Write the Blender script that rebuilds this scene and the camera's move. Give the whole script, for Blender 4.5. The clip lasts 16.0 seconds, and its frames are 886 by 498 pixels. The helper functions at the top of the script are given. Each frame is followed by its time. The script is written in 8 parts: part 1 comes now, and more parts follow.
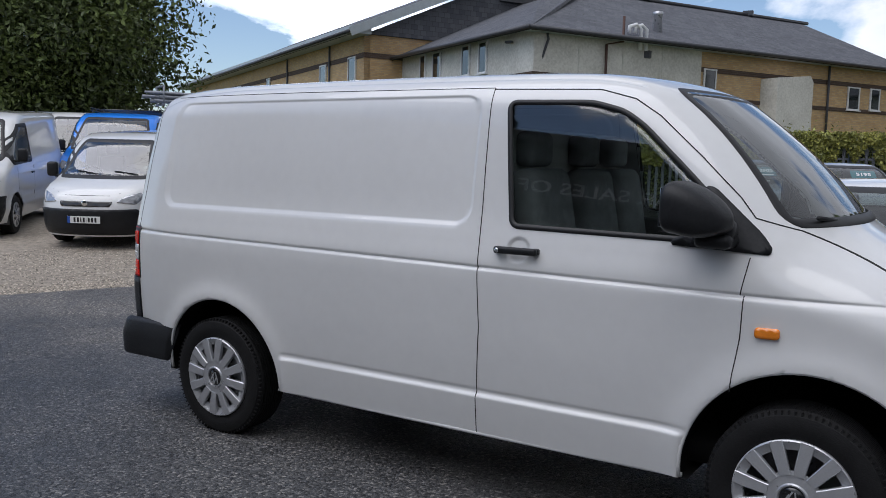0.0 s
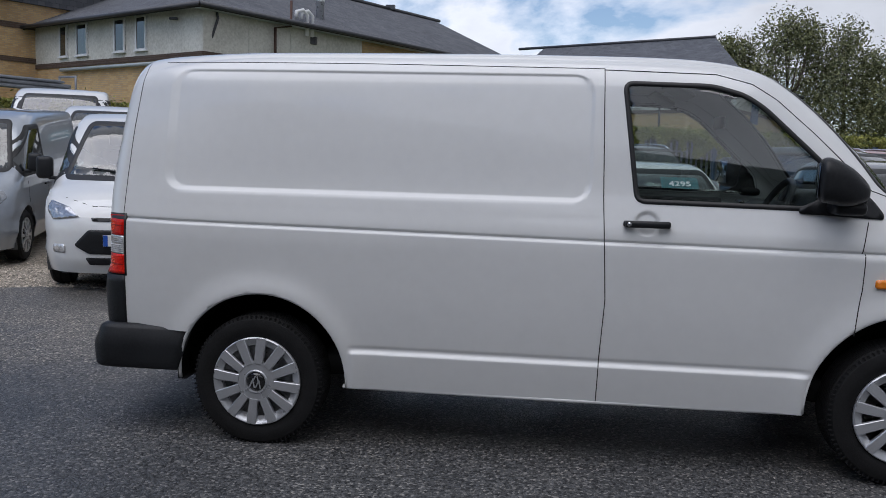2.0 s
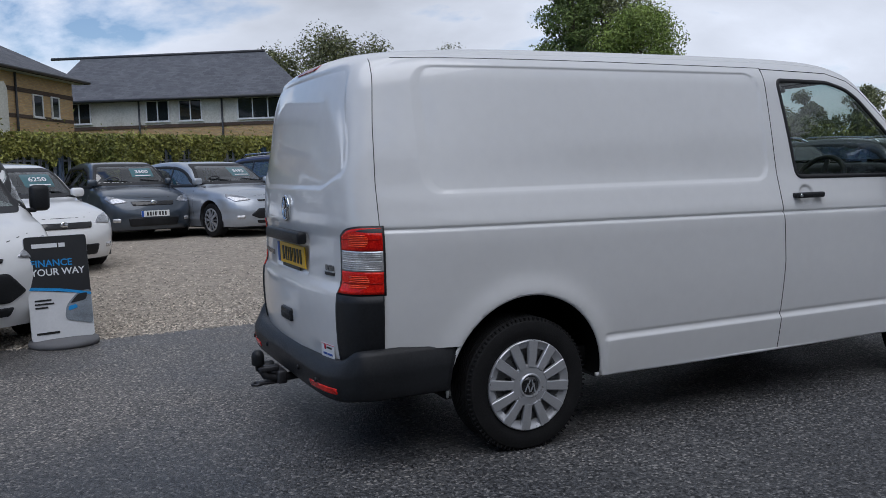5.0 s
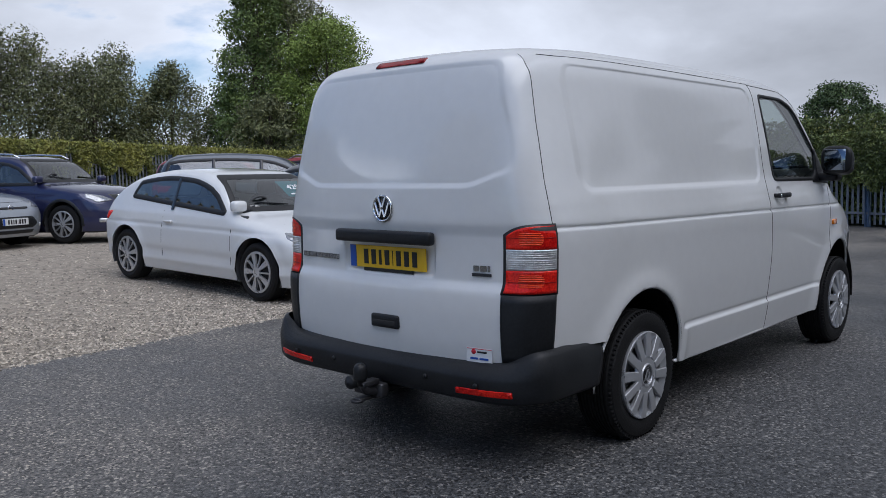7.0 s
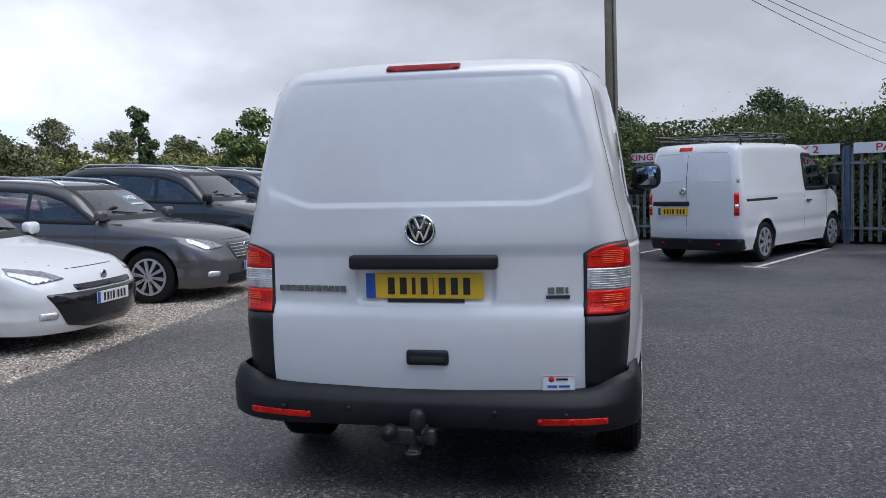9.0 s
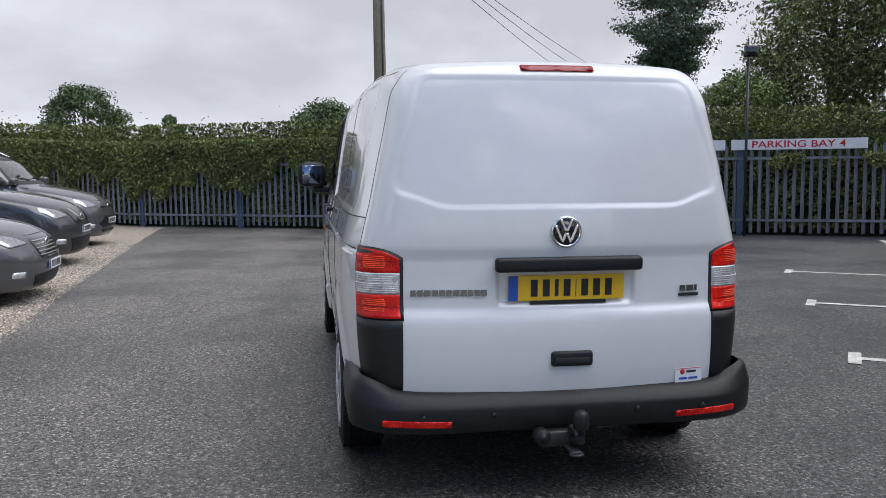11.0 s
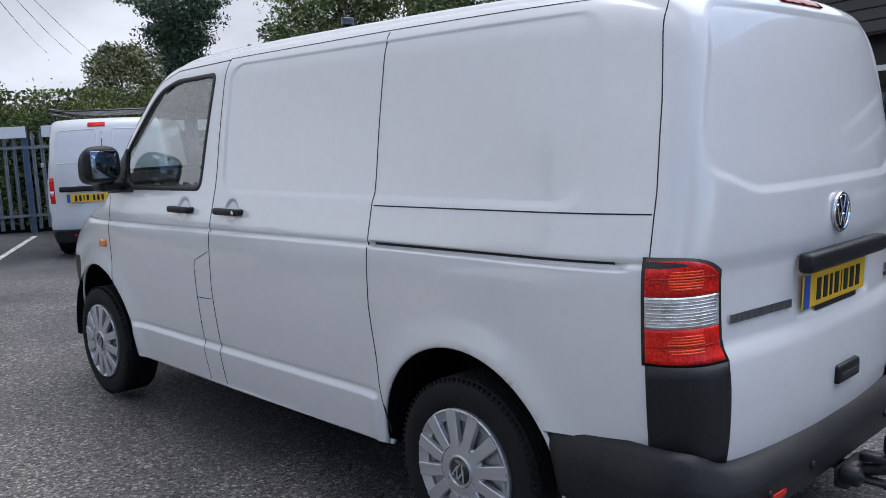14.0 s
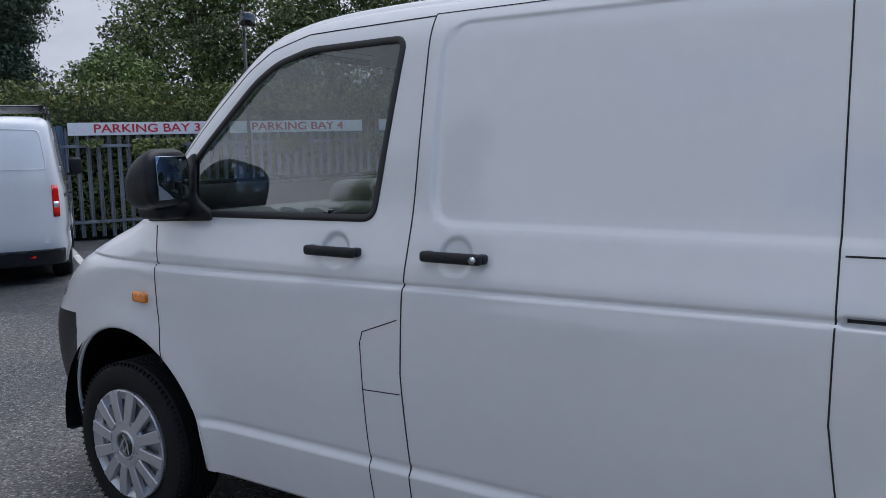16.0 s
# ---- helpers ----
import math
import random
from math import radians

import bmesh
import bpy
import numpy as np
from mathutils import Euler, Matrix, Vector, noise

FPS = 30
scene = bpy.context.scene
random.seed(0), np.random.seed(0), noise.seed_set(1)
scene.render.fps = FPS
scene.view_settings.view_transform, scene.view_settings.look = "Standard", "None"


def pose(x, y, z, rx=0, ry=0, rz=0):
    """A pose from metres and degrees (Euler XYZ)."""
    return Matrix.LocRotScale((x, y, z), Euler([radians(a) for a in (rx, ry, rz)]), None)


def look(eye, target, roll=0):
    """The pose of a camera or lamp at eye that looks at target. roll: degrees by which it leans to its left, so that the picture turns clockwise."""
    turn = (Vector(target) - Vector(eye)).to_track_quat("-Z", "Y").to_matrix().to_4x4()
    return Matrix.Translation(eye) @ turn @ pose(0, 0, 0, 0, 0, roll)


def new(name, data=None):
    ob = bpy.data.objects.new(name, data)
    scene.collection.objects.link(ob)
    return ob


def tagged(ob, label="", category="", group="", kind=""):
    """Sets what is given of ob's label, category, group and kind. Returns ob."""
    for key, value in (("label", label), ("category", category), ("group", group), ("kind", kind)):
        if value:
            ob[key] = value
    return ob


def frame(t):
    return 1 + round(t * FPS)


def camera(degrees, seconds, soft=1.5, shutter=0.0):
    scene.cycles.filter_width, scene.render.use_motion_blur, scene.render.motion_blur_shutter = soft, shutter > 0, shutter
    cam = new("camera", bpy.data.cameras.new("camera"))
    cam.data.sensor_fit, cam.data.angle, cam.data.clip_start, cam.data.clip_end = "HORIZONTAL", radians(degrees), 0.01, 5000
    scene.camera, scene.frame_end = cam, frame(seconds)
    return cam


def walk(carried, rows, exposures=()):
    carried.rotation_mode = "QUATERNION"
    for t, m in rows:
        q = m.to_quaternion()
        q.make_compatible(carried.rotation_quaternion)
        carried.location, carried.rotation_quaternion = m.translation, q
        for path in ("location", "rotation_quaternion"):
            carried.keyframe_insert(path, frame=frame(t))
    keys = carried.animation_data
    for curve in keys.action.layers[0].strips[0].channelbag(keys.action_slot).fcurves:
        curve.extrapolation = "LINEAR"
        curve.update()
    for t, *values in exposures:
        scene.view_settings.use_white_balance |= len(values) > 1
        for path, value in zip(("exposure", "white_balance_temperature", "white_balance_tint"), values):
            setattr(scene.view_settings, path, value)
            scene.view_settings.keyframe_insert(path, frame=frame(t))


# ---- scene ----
cam = camera(54.8, 16.0, 0.6)
PATH = [
    (0, (3.519, -4.203, 1.511), (2.458, -2.519, 1.317), 1.5),
    (0.5, (2.997, -4.423, 1.463), (2.166, -2.615, 1.265), 1.5),
    (1, (2.478, -4.593, 1.439), (1.823, -2.714, 1.24), 1.7),
    (1.5, (1.913, -4.767, 1.414), (1.515, -2.817, 1.211), 1.7),
    (2, (1.369, -4.9, 1.409), (1.135, -2.924, 1.207), 1.7),
    (2.5, (0.779, -4.963, 1.392), (0.652, -2.978, 1.185), 0.0),
    (3, (0.158, -5.005, 1.374), (0.28, -3.02, 1.165), 0.5),
    (3.2, (-0.09, -4.949, 1.356), (0.11, -2.97, 1.147), 0.6),
    (5.3, (-2.334, -4.235, 1.322), (-1.429, -2.46, 1.154), -1.9),
    (5.5, (-2.523, -4.102, 1.323), (-1.579, -2.347, 1.155), -1.9),
    (6, (-3.019, -3.777, 1.309), (-1.849, -2.165, 1.128), -1.9),
    (6.5, (-3.451, -3.417, 1.306), (-2.062, -1.991, 1.121), -1.6),
    (7, (-3.797, -2.993, 1.325), (-2.311, -1.665, 1.156), -1.3),
    (7.5, (-4.074, -2.528, 1.335), (-2.391, -1.458, 1.185), -0.8),
    (8, (-4.242, -2.009, 1.377), (-2.499, -1.039, 1.237), -0.6),
    (8.5, (-4.38, -1.496, 1.39), (-2.518, -0.782, 1.235), -1.1),
    (8.7, (-4.441, -1.259, 1.372), (-2.538, -0.663, 1.218), -1.5),
    (10.8, (-4.437, 1.006, 1.495), (-2.47, 0.698, 1.299), -0.4),
    (11, (-4.407, 1.087, 1.475), (-2.442, 0.768, 1.276), -0.7),
    (11.5, (-4.167, 1.613, 1.501), (-2.244, 1.107, 1.281), -1.5),
    (12, (-3.919, 2.058, 1.503), (-2.102, 1.271, 1.226), -1.3),
    (12.5, (-3.525, 2.385, 1.52), (-1.797, 1.428, 1.205), -0.8),
    (13, (-3.071, 2.67, 1.523), (-1.457, 1.534, 1.198), -2.5),
    (13.5, (-2.563, 2.821, 1.522), (-1.038, 1.567, 1.199), -2.3),
    (14, (-2.014, 2.918, 1.516), (-0.59, 1.542, 1.235), -2.6),
    (14.5, (-1.471, 2.998, 1.517), (-0.171, 1.505, 1.23), -2.1),
    (15, (-0.921, 3.056, 1.507), (0.328, 1.522, 1.214), -2.1),
    (15.5, (-0.361, 3.063, 1.506), (0.8, 1.462, 1.209), -1.9),
    (16, (0.149, 2.903, 1.518), (1.262, 1.261, 1.258), -1.3),
]
EXPOSURES = [(0, 0.30, 6200, 14), (3, 0.12, 6150, 14), (5.5, 0.07, 6000, 13), (8.5, 0.47, 6000, 14), (11, 0.80, 6350, 14),
             (13, 0.94, 6250, 14), (15, 0.85, 6050, 14), (16, 0.62, 5950, 14)]
walk(cam, [(t, look(eye, target, roll)) for t, eye, target, roll in PATH], EXPOSURES)

# ---------------------------------------------------------------- world and sun
SUN_ELEV, SUN_AZ = 66.0, -160.0          # degrees; azimuth from +y towards +x
world = bpy.data.worlds.new("world")
scene.world = world
world.use_nodes = True
wt = world.node_tree
wt.nodes.clear()


def wn(kind, **sets):
    n = wt.nodes.new(kind)
    for k, v in sets.items():
        n.inputs[k].default_value = v
    return n


sky = wt.nodes.new("ShaderNodeTexSky")
sky.sky_type, sky.sun_disc = "NISHITA", False
sky.sun_elevation, sky.sun_rotation = radians(SUN_ELEV), radians(SUN_AZ)
sky.air_density, sky.dust_density, sky.ozone_density = 1.0, 0.4, 2.0
coord = wt.nodes.new("ShaderNodeTexCoord")
stretch = wt.nodes.new("ShaderNodeMapping")
stretch.inputs["Scale"].default_value = (1.0, 1.0, 2.2)
stretch.inputs["Location"].default_value = (3.1, 0.4, 0.2)
puffs = wn("ShaderNodeTexNoise", Scale=3.0, Detail=10.0, Roughness=0.55, Distortion=0.2)
banks = wn("ShaderNodeTexNoise", Scale=1.1, Detail=5.0, Roughness=0.5)
mass = wt.nodes.new("ShaderNodeVectorMath")        # the cloud deck lies towards +x, -y; it breaks up towards +y
mass.operation = "DOT_PRODUCT"
mass.inputs[1].default_value = (0.20, -0.05, 0.05)
total = wt.nodes.new("ShaderNodeMath")
total.operation = "ADD"
cover = wt.nodes.new("ShaderNodeMapRange")
cover.inputs["From Min"].default_value, cover.inputs["From Max"].default_value = 0.435, 0.515
deck = wt.nodes.new("ShaderNodeVectorMath")         # the deck is thicker and greyer overhead and towards +x
deck.operation = "DOT_PRODUCT"
deck.inputs[1].default_value = (0.34, -0.01, 0.28)
shade = wt.nodes.new("ShaderNodeMath")
shade.operation = "ADD"
body = wt.nodes.new("ShaderNodeMath")              # thick cloud is greyer than its edges
body.operation = "MULTIPLY_ADD"
body.inputs[1].default_value = 0.55
tone = wt.nodes.new("ShaderNodeValToRGB")
tone.color_ramp.elements[1].position = 0.90
for pos in (0.30, 0.475, 0.69):
    tone.color_ramp.elements.new(pos)
for el, (pos, lum) in zip(tone.color_ramp.elements, ((0.12, 1.9), (0.30, 0.98), (0.475, 0.68), (0.69, 0.45), (0.90, 0.31))):
    el.position, el.color = pos, (lum * 0.955, lum, lum * 1.06, 1)
tone_span = wt.nodes.new("ShaderNodeMapRange")
tone_span.inputs["From Min"].default_value, tone_span.inputs["From Max"].default_value = 0.42, 1.22
clear = wt.nodes.new("ShaderNodeBackground")
clear.inputs["Strength"].default_value = 0.10
cloud = wt.nodes.new("ShaderNodeBackground")
cloud.inputs["Strength"].default_value = 1.12
both = wt.nodes.new("ShaderNodeMixShader")
out = wt.nodes.new("ShaderNodeOutputWorld")
for a, b in (
    (coord.outputs["Generated"], stretch.inputs["Vector"]), (stretch.outputs[0], puffs.inputs["Vector"]), (stretch.outputs[0], banks.inputs["Vector"]),
    (coord.outputs["Generated"], mass.inputs[0]), (puffs.outputs["Fac"], total.inputs[0]), (mass.outputs["Value"], total.inputs[1]),
    (total.outputs[0], cover.inputs["Value"]), (banks.outputs["Fac"], shade.inputs[0]), (deck.outputs["Value"], body.inputs[2]), (puffs.outputs["Fac"], body.inputs[0]), (body.outputs[0], shade.inputs[1]), (coord.outputs["Generated"], deck.inputs[0]), (shade.outputs[0], tone_span.inputs["Value"]), (tone_span.outputs[0], tone.inputs["Fac"]), (tone.outputs["Color"], cloud.inputs["Color"]),
    (sky.outputs["Color"], clear.inputs["Color"]), (cover.outputs[0], both.inputs["Fac"]), (clear.outputs[0], both.inputs[1]),
    (cloud.outputs[0], both.inputs[2]), (both.outputs[0], out.inputs["Surface"])):
    wt.links.new(a, b)

sun_data = bpy.data.lights.new("sun", "SUN")
sun_data.energy, sun_data.angle, sun_data.color = 1.55, radians(65), (1.0, 0.98, 0.95)
sun = new("sun", sun_data)
_d = Vector((math.sin(radians(SUN_AZ)) * math.cos(radians(SUN_ELEV)), math.cos(radians(SUN_AZ)) * math.cos(radians(SUN_ELEV)), math.sin(radians(SUN_ELEV))))
sun.matrix_world = look(_d * 60, (0, 0, 0))

# ---------------------------------------------------------------- materials
MATS = {}


def material(name, color, rough=0.6, metal=0.0, coat=0.0, scale=8.0, vary=0.12, bump=0.0, bump_scale=60.0, random_tint=0.0, second=None, emit=0.0, spec=0.5, island=False, rough_vary=0.1):
    """A surface with variation at two scales, fine relief, and a tint that changes from piece to piece."""
    if name in MATS:
        return MATS[name]
    m = bpy.data.materials.new(name)
    m.use_nodes = True
    t = m.node_tree
    p = t.nodes["Principled BSDF"]
    co = t.nodes.new("ShaderNodeTexCoord")
    big = t.nodes.new("ShaderNodeTexNoise")
    big.inputs["Scale"].default_value, big.inputs["Detail"].default_value = scale, 6
    small = t.nodes.new("ShaderNodeTexNoise")
    small.inputs["Scale"].default_value, small.inputs["Detail"].default_value = scale * 14, 4
    t.links.new(co.outputs["Object"], big.inputs["Vector"])
    t.links.new(co.outputs["Object"], small.inputs["Vector"])
    mixn = t.nodes.new("ShaderNodeMath")
    mixn.operation = "MULTIPLY_ADD"
    mixn.inputs[1].default_value = 0.5
    t.links.new(small.outputs["Fac"], mixn.inputs[0])
    half = t.nodes.new("ShaderNodeMath")
    half.operation = "MULTIPLY"
    half.inputs[1].default_value = 0.5
    t.links.new(big.outputs["Fac"], half.inputs[0])
    t.links.new(half.outputs[0], mixn.inputs[2])
    ramp = t.nodes.new("ShaderNodeValToRGB")
    c = Vector(color)
    dark = second if second else tuple(c * (1 - vary))
    ramp.color_ramp.elements[0].position, ramp.color_ramp.elements[0].color = 0.36, (*dark, 1)
    ramp.color_ramp.elements[1].position, ramp.color_ramp.elements[1].color = 0.62, (*tuple(c * (1 + vary * 0.6)), 1)
    t.links.new(mixn.outputs[0], ramp.inputs["Fac"])
    last = ramp.outputs["Color"]
    if random_tint:
        hsv = t.nodes.new("ShaderNodeHueSaturation")
        if island:
            rnd = t.nodes.new("ShaderNodeNewGeometry").outputs["Random Per Island"]
        else:
            rnd = t.nodes.new("ShaderNodeObjectInfo").outputs["Random"]
        mr = t.nodes.new("ShaderNodeMapRange")
        mr.inputs["To Min"].default_value, mr.inputs["To Max"].default_value = 1 - random_tint, 1 + random_tint
        t.links.new(rnd, mr.inputs["Value"])
        t.links.new(mr.outputs[0], hsv.inputs["Value"])
        t.links.new(last, hsv.inputs["Color"])
        last = hsv.outputs["Color"]
    t.links.new(last, p.inputs["Base Color"])
    rr = t.nodes.new("ShaderNodeMapRange")
    rr.inputs["To Min"].default_value, rr.inputs["To Max"].default_value = max(0.0, rough * (1 - rough_vary)), min(1.0, rough * (1 + rough_vary))
    t.links.new(big.outputs["Fac"], rr.inputs["Value"])
    t.links.new(rr.outputs[0], p.inputs["Roughness"])
    p.inputs["Metallic"].default_value = metal
    p.inputs["Specular IOR Level"].default_value = spec
    p.inputs["Coat Weight"].default_value = coat
    p.inputs["Coat Roughness"].default_value = 0.03
    if bump:
        b = t.nodes.new("ShaderNodeBump")
        bn = t.nodes.new("ShaderNodeTexNoise")
        bn.inputs["Scale"].default_value, bn.inputs["Detail"].default_value = bump_scale, 5
        t.links.new(co.outputs["Object"], bn.inputs["Vector"])
        b.inputs["Strength"].default_value, b.inputs["Distance"].default_value = bump, 0.01
        t.links.new(bn.outputs["Fac"], b.inputs["Height"])
        t.links.new(b.outputs["Normal"], p.inputs["Normal"])
    if emit:
        t.links.new(last, p.inputs["Emission Color"])
        p.inputs["Emission Strength"].default_value = emit
    MATS[name] = m
    return m


def pane_material(name, tint, gloss_rough=0.0, base=0.075):
    """A thin clear pane: light passes straight through, gloss rises at a slant."""
    m = bpy.data.materials.new(name)
    m.use_nodes = True
    t = m.node_tree
    t.nodes.clear()
    o = t.nodes.new("ShaderNodeOutputMaterial")
    thin = t.nodes.new("ShaderNodeBsdfTransparent")
    thin.inputs["Color"].default_value = (*tint, 1)
    gl = t.nodes.new("ShaderNodeBsdfGlossy")
    gl.inputs["Roughness"].default_value = gloss_rough
    lw = t.nodes.new("ShaderNodeLayerWeight")
    lw.inputs["Blend"].default_value = 0.5
    pw = t.nodes.new("ShaderNodeMath")
    pw.operation = "POWER"
    pw.inputs[1].default_value = 3.0
    t.links.new(lw.outputs["Facing"], pw.inputs[0])
    fr = t.nodes.new("ShaderNodeMath")
    fr.operation = "MULTIPLY_ADD"
    fr.inputs[1].default_value, fr.inputs[2].default_value = 0.9, base
    t.links.new(pw.outputs[0], fr.inputs[0])
    mx = t.nodes.new("ShaderNodeMixShader")
    t.links.new(fr.outputs[0], mx.inputs["Fac"])
    t.links.new(thin.outputs[0], mx.inputs[1])
    t.links.new(gl.outputs[0], mx.inputs[2])
    t.links.new(mx.outputs[0], o.inputs["Surface"])
    MATS[name] = m
    return m


WHITE = material("white_paint", (0.71, 0.715, 0.71), 0.32, coat=1.0, scale=1.2, vary=0.025, spec=0.5)
PLASTIC = material("black_textured_plastic", (0.015, 0.016, 0.018), 0.42, spec=0.30, scale=6, vary=0.3, bump=0.15, bump_scale=400)
GLOSSBLACK = material("gloss_black_plastic", (0.012, 0.012, 0.013), 0.12, coat=0.5, scale=5, vary=0.2)
RUBBER = material("tyre_rubber", (0.013, 0.013, 0.0135), 0.68, spec=0.2, scale=10, vary=0.35, bump=0.2, bump_scale=180)
SEAL = material("rubber_seal", (0.012, 0.012, 0.013), 0.5, scale=20, vary=0.2)
GAP = material("shut_line_shadow_gap", (0.02, 0.02, 0.02), 0.9, scale=20, vary=0.1)
LINER = material("black_felt_liner", (0.008, 0.008, 0.008), 0.95, spec=0.2, scale=20, vary=0.3)
SILVER = material("silver_painted_plastic", (0.50, 0.51, 0.53), 0.28, metal=0.55, coat=0.3, scale=12, vary=0.06)
BADGE = material("dark_chrome_badge", (0.24, 0.245, 0.25), 0.25, metal=0.8, scale=10, vary=0.1)
CHROME = material("chrome", (0.78, 0.79, 0.8), 0.08, metal=1.0, scale=10, vary=0.05)
STEEL = material("dark_steel", (0.06, 0.06, 0.065), 0.5, metal=0.7, scale=25, vary=0.4, bump=0.2, bump_scale=120)
REDLENS = material("red_lens", (0.80, 0.022, 0.010), 0.07, spec=0.35, scale=9, vary=0.2, second=(0.42, 0.004, 0.004), bump=0.25, bump_scale=90)
DARKRED = material("dark_red_lens", (0.26, 0.008, 0.008), 0.10, spec=0.35, scale=40, vary=0.25)
CLEARLENS = material("clear_lens_reflector", (0.78, 0.79, 0.80), 0.12, metal=0.45, spec=0.5, scale=22, vary=0.15, second=(0.36, 0.35, 0.34), bump=0.3, bump_scale=70)
BRIGHTRED = material("bright_red_glint", (0.95, 0.075, 0.02), 0.08, spec=0.35, scale=25, vary=0.3, bump=0.2, bump_scale=120)
AMBER = material("amber_lens", (0.85, 0.24, 0.012), 0.15, coat=1.0, scale=40, vary=0.15)
YELLOWPLATE = material("yellow_reflective_plate", (0.86, 0.52, 0.02), 0.35, scale=20, vary=0.06)
WHITEPLATE = material("white_reflective_plate", (0.78, 0.78, 0.76), 0.35, scale=20, vary=0.05)
PLATEBLUE = material("plate_blue_band", (0.02, 0.09, 0.42), 0.4, scale=20, vary=0.1)
INK = material("black_lettering", (0.015, 0.015, 0.016), 0.45, scale=20, vary=0.2)
INTERIOR = material("dark_grey_cabin_plastic", (0.075, 0.077, 0.08), 0.6, scale=9, vary=0.25, bump=0.1, bump_scale=300)
CLOTH = material("grey_seat_cloth", (0.22, 0.225, 0.23), 0.9, scale=14, vary=0.3, bump=0.3, bump_scale=260)
TRIM = material("light_grey_cabin_trim", (0.45, 0.445, 0.43), 0.75, scale=9, vary=0.1)
GLASS = pane_material("clear_window_glass", (0.74, 0.81, 0.79), 0.0, 0.115)
CARGLASS = pane_material("tinted_car_window", (0.56, 0.63, 0.61), 0.0, 0.17)
STEELWHEEL = material("grey_steel_wheel", (0.46, 0.47, 0.49), 0.35, metal=0.35, scale=18, vary=0.3)
# barrel behind the spokes; the shade in their gaps is put into its colour
HUBSHADE = material("shaded_wheel_barrel", (0.02, 0.02, 0.021), 0.7, metal=0.3, spec=0.3, scale=25, vary=0.4)
MIRROR = material("mirror_glass", (0.22, 0.26, 0.31), 0.02, metal=1.0, scale=4, vary=0.02)
# opaque building pane; the dim room behind is put into its dark colour
DARKGLASS = material("dark_opaque_pane", (0.02, 0.026, 0.028), 0.04, coat=1.0, scale=2.5, vary=0.4, spec=0.8)
HEADLAMP = material("headlamp_lens", (0.42, 0.43, 0.45), 0.08, metal=0.6, coat=1.0, scale=26, vary=0.5)
STICKER = material("turquoise_price_sticker", (0.04, 0.34, 0.42), 0.4, scale=12, vary=0.1)
STICKERWHITE = material("white_print", (0.75, 0.76, 0.77), 0.5, scale=20, vary=0.04)


# ---------------------------------------------------------------- building helpers
def fill_mesh(me, data):
    """Faces of one size go in at once; mixed ones one by one."""
    v, _, f = data
    try:
        fa = np.asarray(f, dtype=np.int32)
    except ValueError:
        fa = None
    if fa is None or fa.ndim != 2:
        me.from_pydata(*data)
        return
    v = np.asarray(v, dtype=np.float32)
    n, k = fa.shape
    me.vertices.add(len(v))
    me.vertices.foreach_set("co", v.ravel())
    me.loops.add(n * k)
    me.loops.foreach_set("vertex_index", fa.ravel())
    me.polygons.add(n)
    me.polygons.foreach_set("loop_start", np.arange(0, n * k, k, dtype=np.int32))
    me.update(calc_edges=True)


def part(name, bm, mat, parent=None, label="", smooth=True, m=None):
    me = bpy.data.meshes.new(name)
    if isinstance(bm, bmesh.types.BMesh):
        bm.to_mesh(me)
        bm.free()
    else:
        fill_mesh(me, bm)
    me.materials.append(mat)
    if smooth:
        me.shade_smooth()
    else:
        me.shade_flat()
    ob = new(name, me)
    if parent is not None:
        ob.parent = parent
    if m is not None:
        ob.matrix_basis = m
    if label:
        ob["label"] = label
    return ob


def thing(name, label, category, m=None, group="", kind=""):
    ob = new(name)
    ob.empty_display_size = 0.1
    if m is not None:
        ob.matrix_basis = m
    return tagged(ob, label, category, group, kind)


def sharp_smooth(ob, deg=35):
    """Smooth shading that keeps edges sharper than deg."""
    me = ob.data
    me.set_sharp_from_angle(angle=radians(deg))
    return ob


def box(sx, sy, sz, at=(0, 0, 0), bevel=0.0, seg=2, rot=(0, 0, 0)):
    bm = bmesh.new()
    bmesh.ops.create_cube(bm, size=1)
    bmesh.ops.scale(bm, vec=(sx, sy, sz), verts=bm.verts)
    if bevel:
        bmesh.ops.bevel(bm, geom=bm.edges[:], offset=min(bevel, 0.45 * min(sx, sy, sz)), segments=seg, affect="EDGES", profile=0.5)
    if any(rot):
        bmesh.ops.transform(bm, matrix=pose(0, 0, 0, *rot), verts=bm.verts)
    bmesh.ops.translate(bm, vec=at, verts=bm.verts)
    return bm


def join(*bms):
    tmp = bpy.data.meshes.new("tmp")
    res = bmesh.new()
    for b in bms:
        b.to_mesh(tmp)
        b.free()
        res.from_mesh(tmp)
    bpy.data.meshes.remove(tmp)
    return res


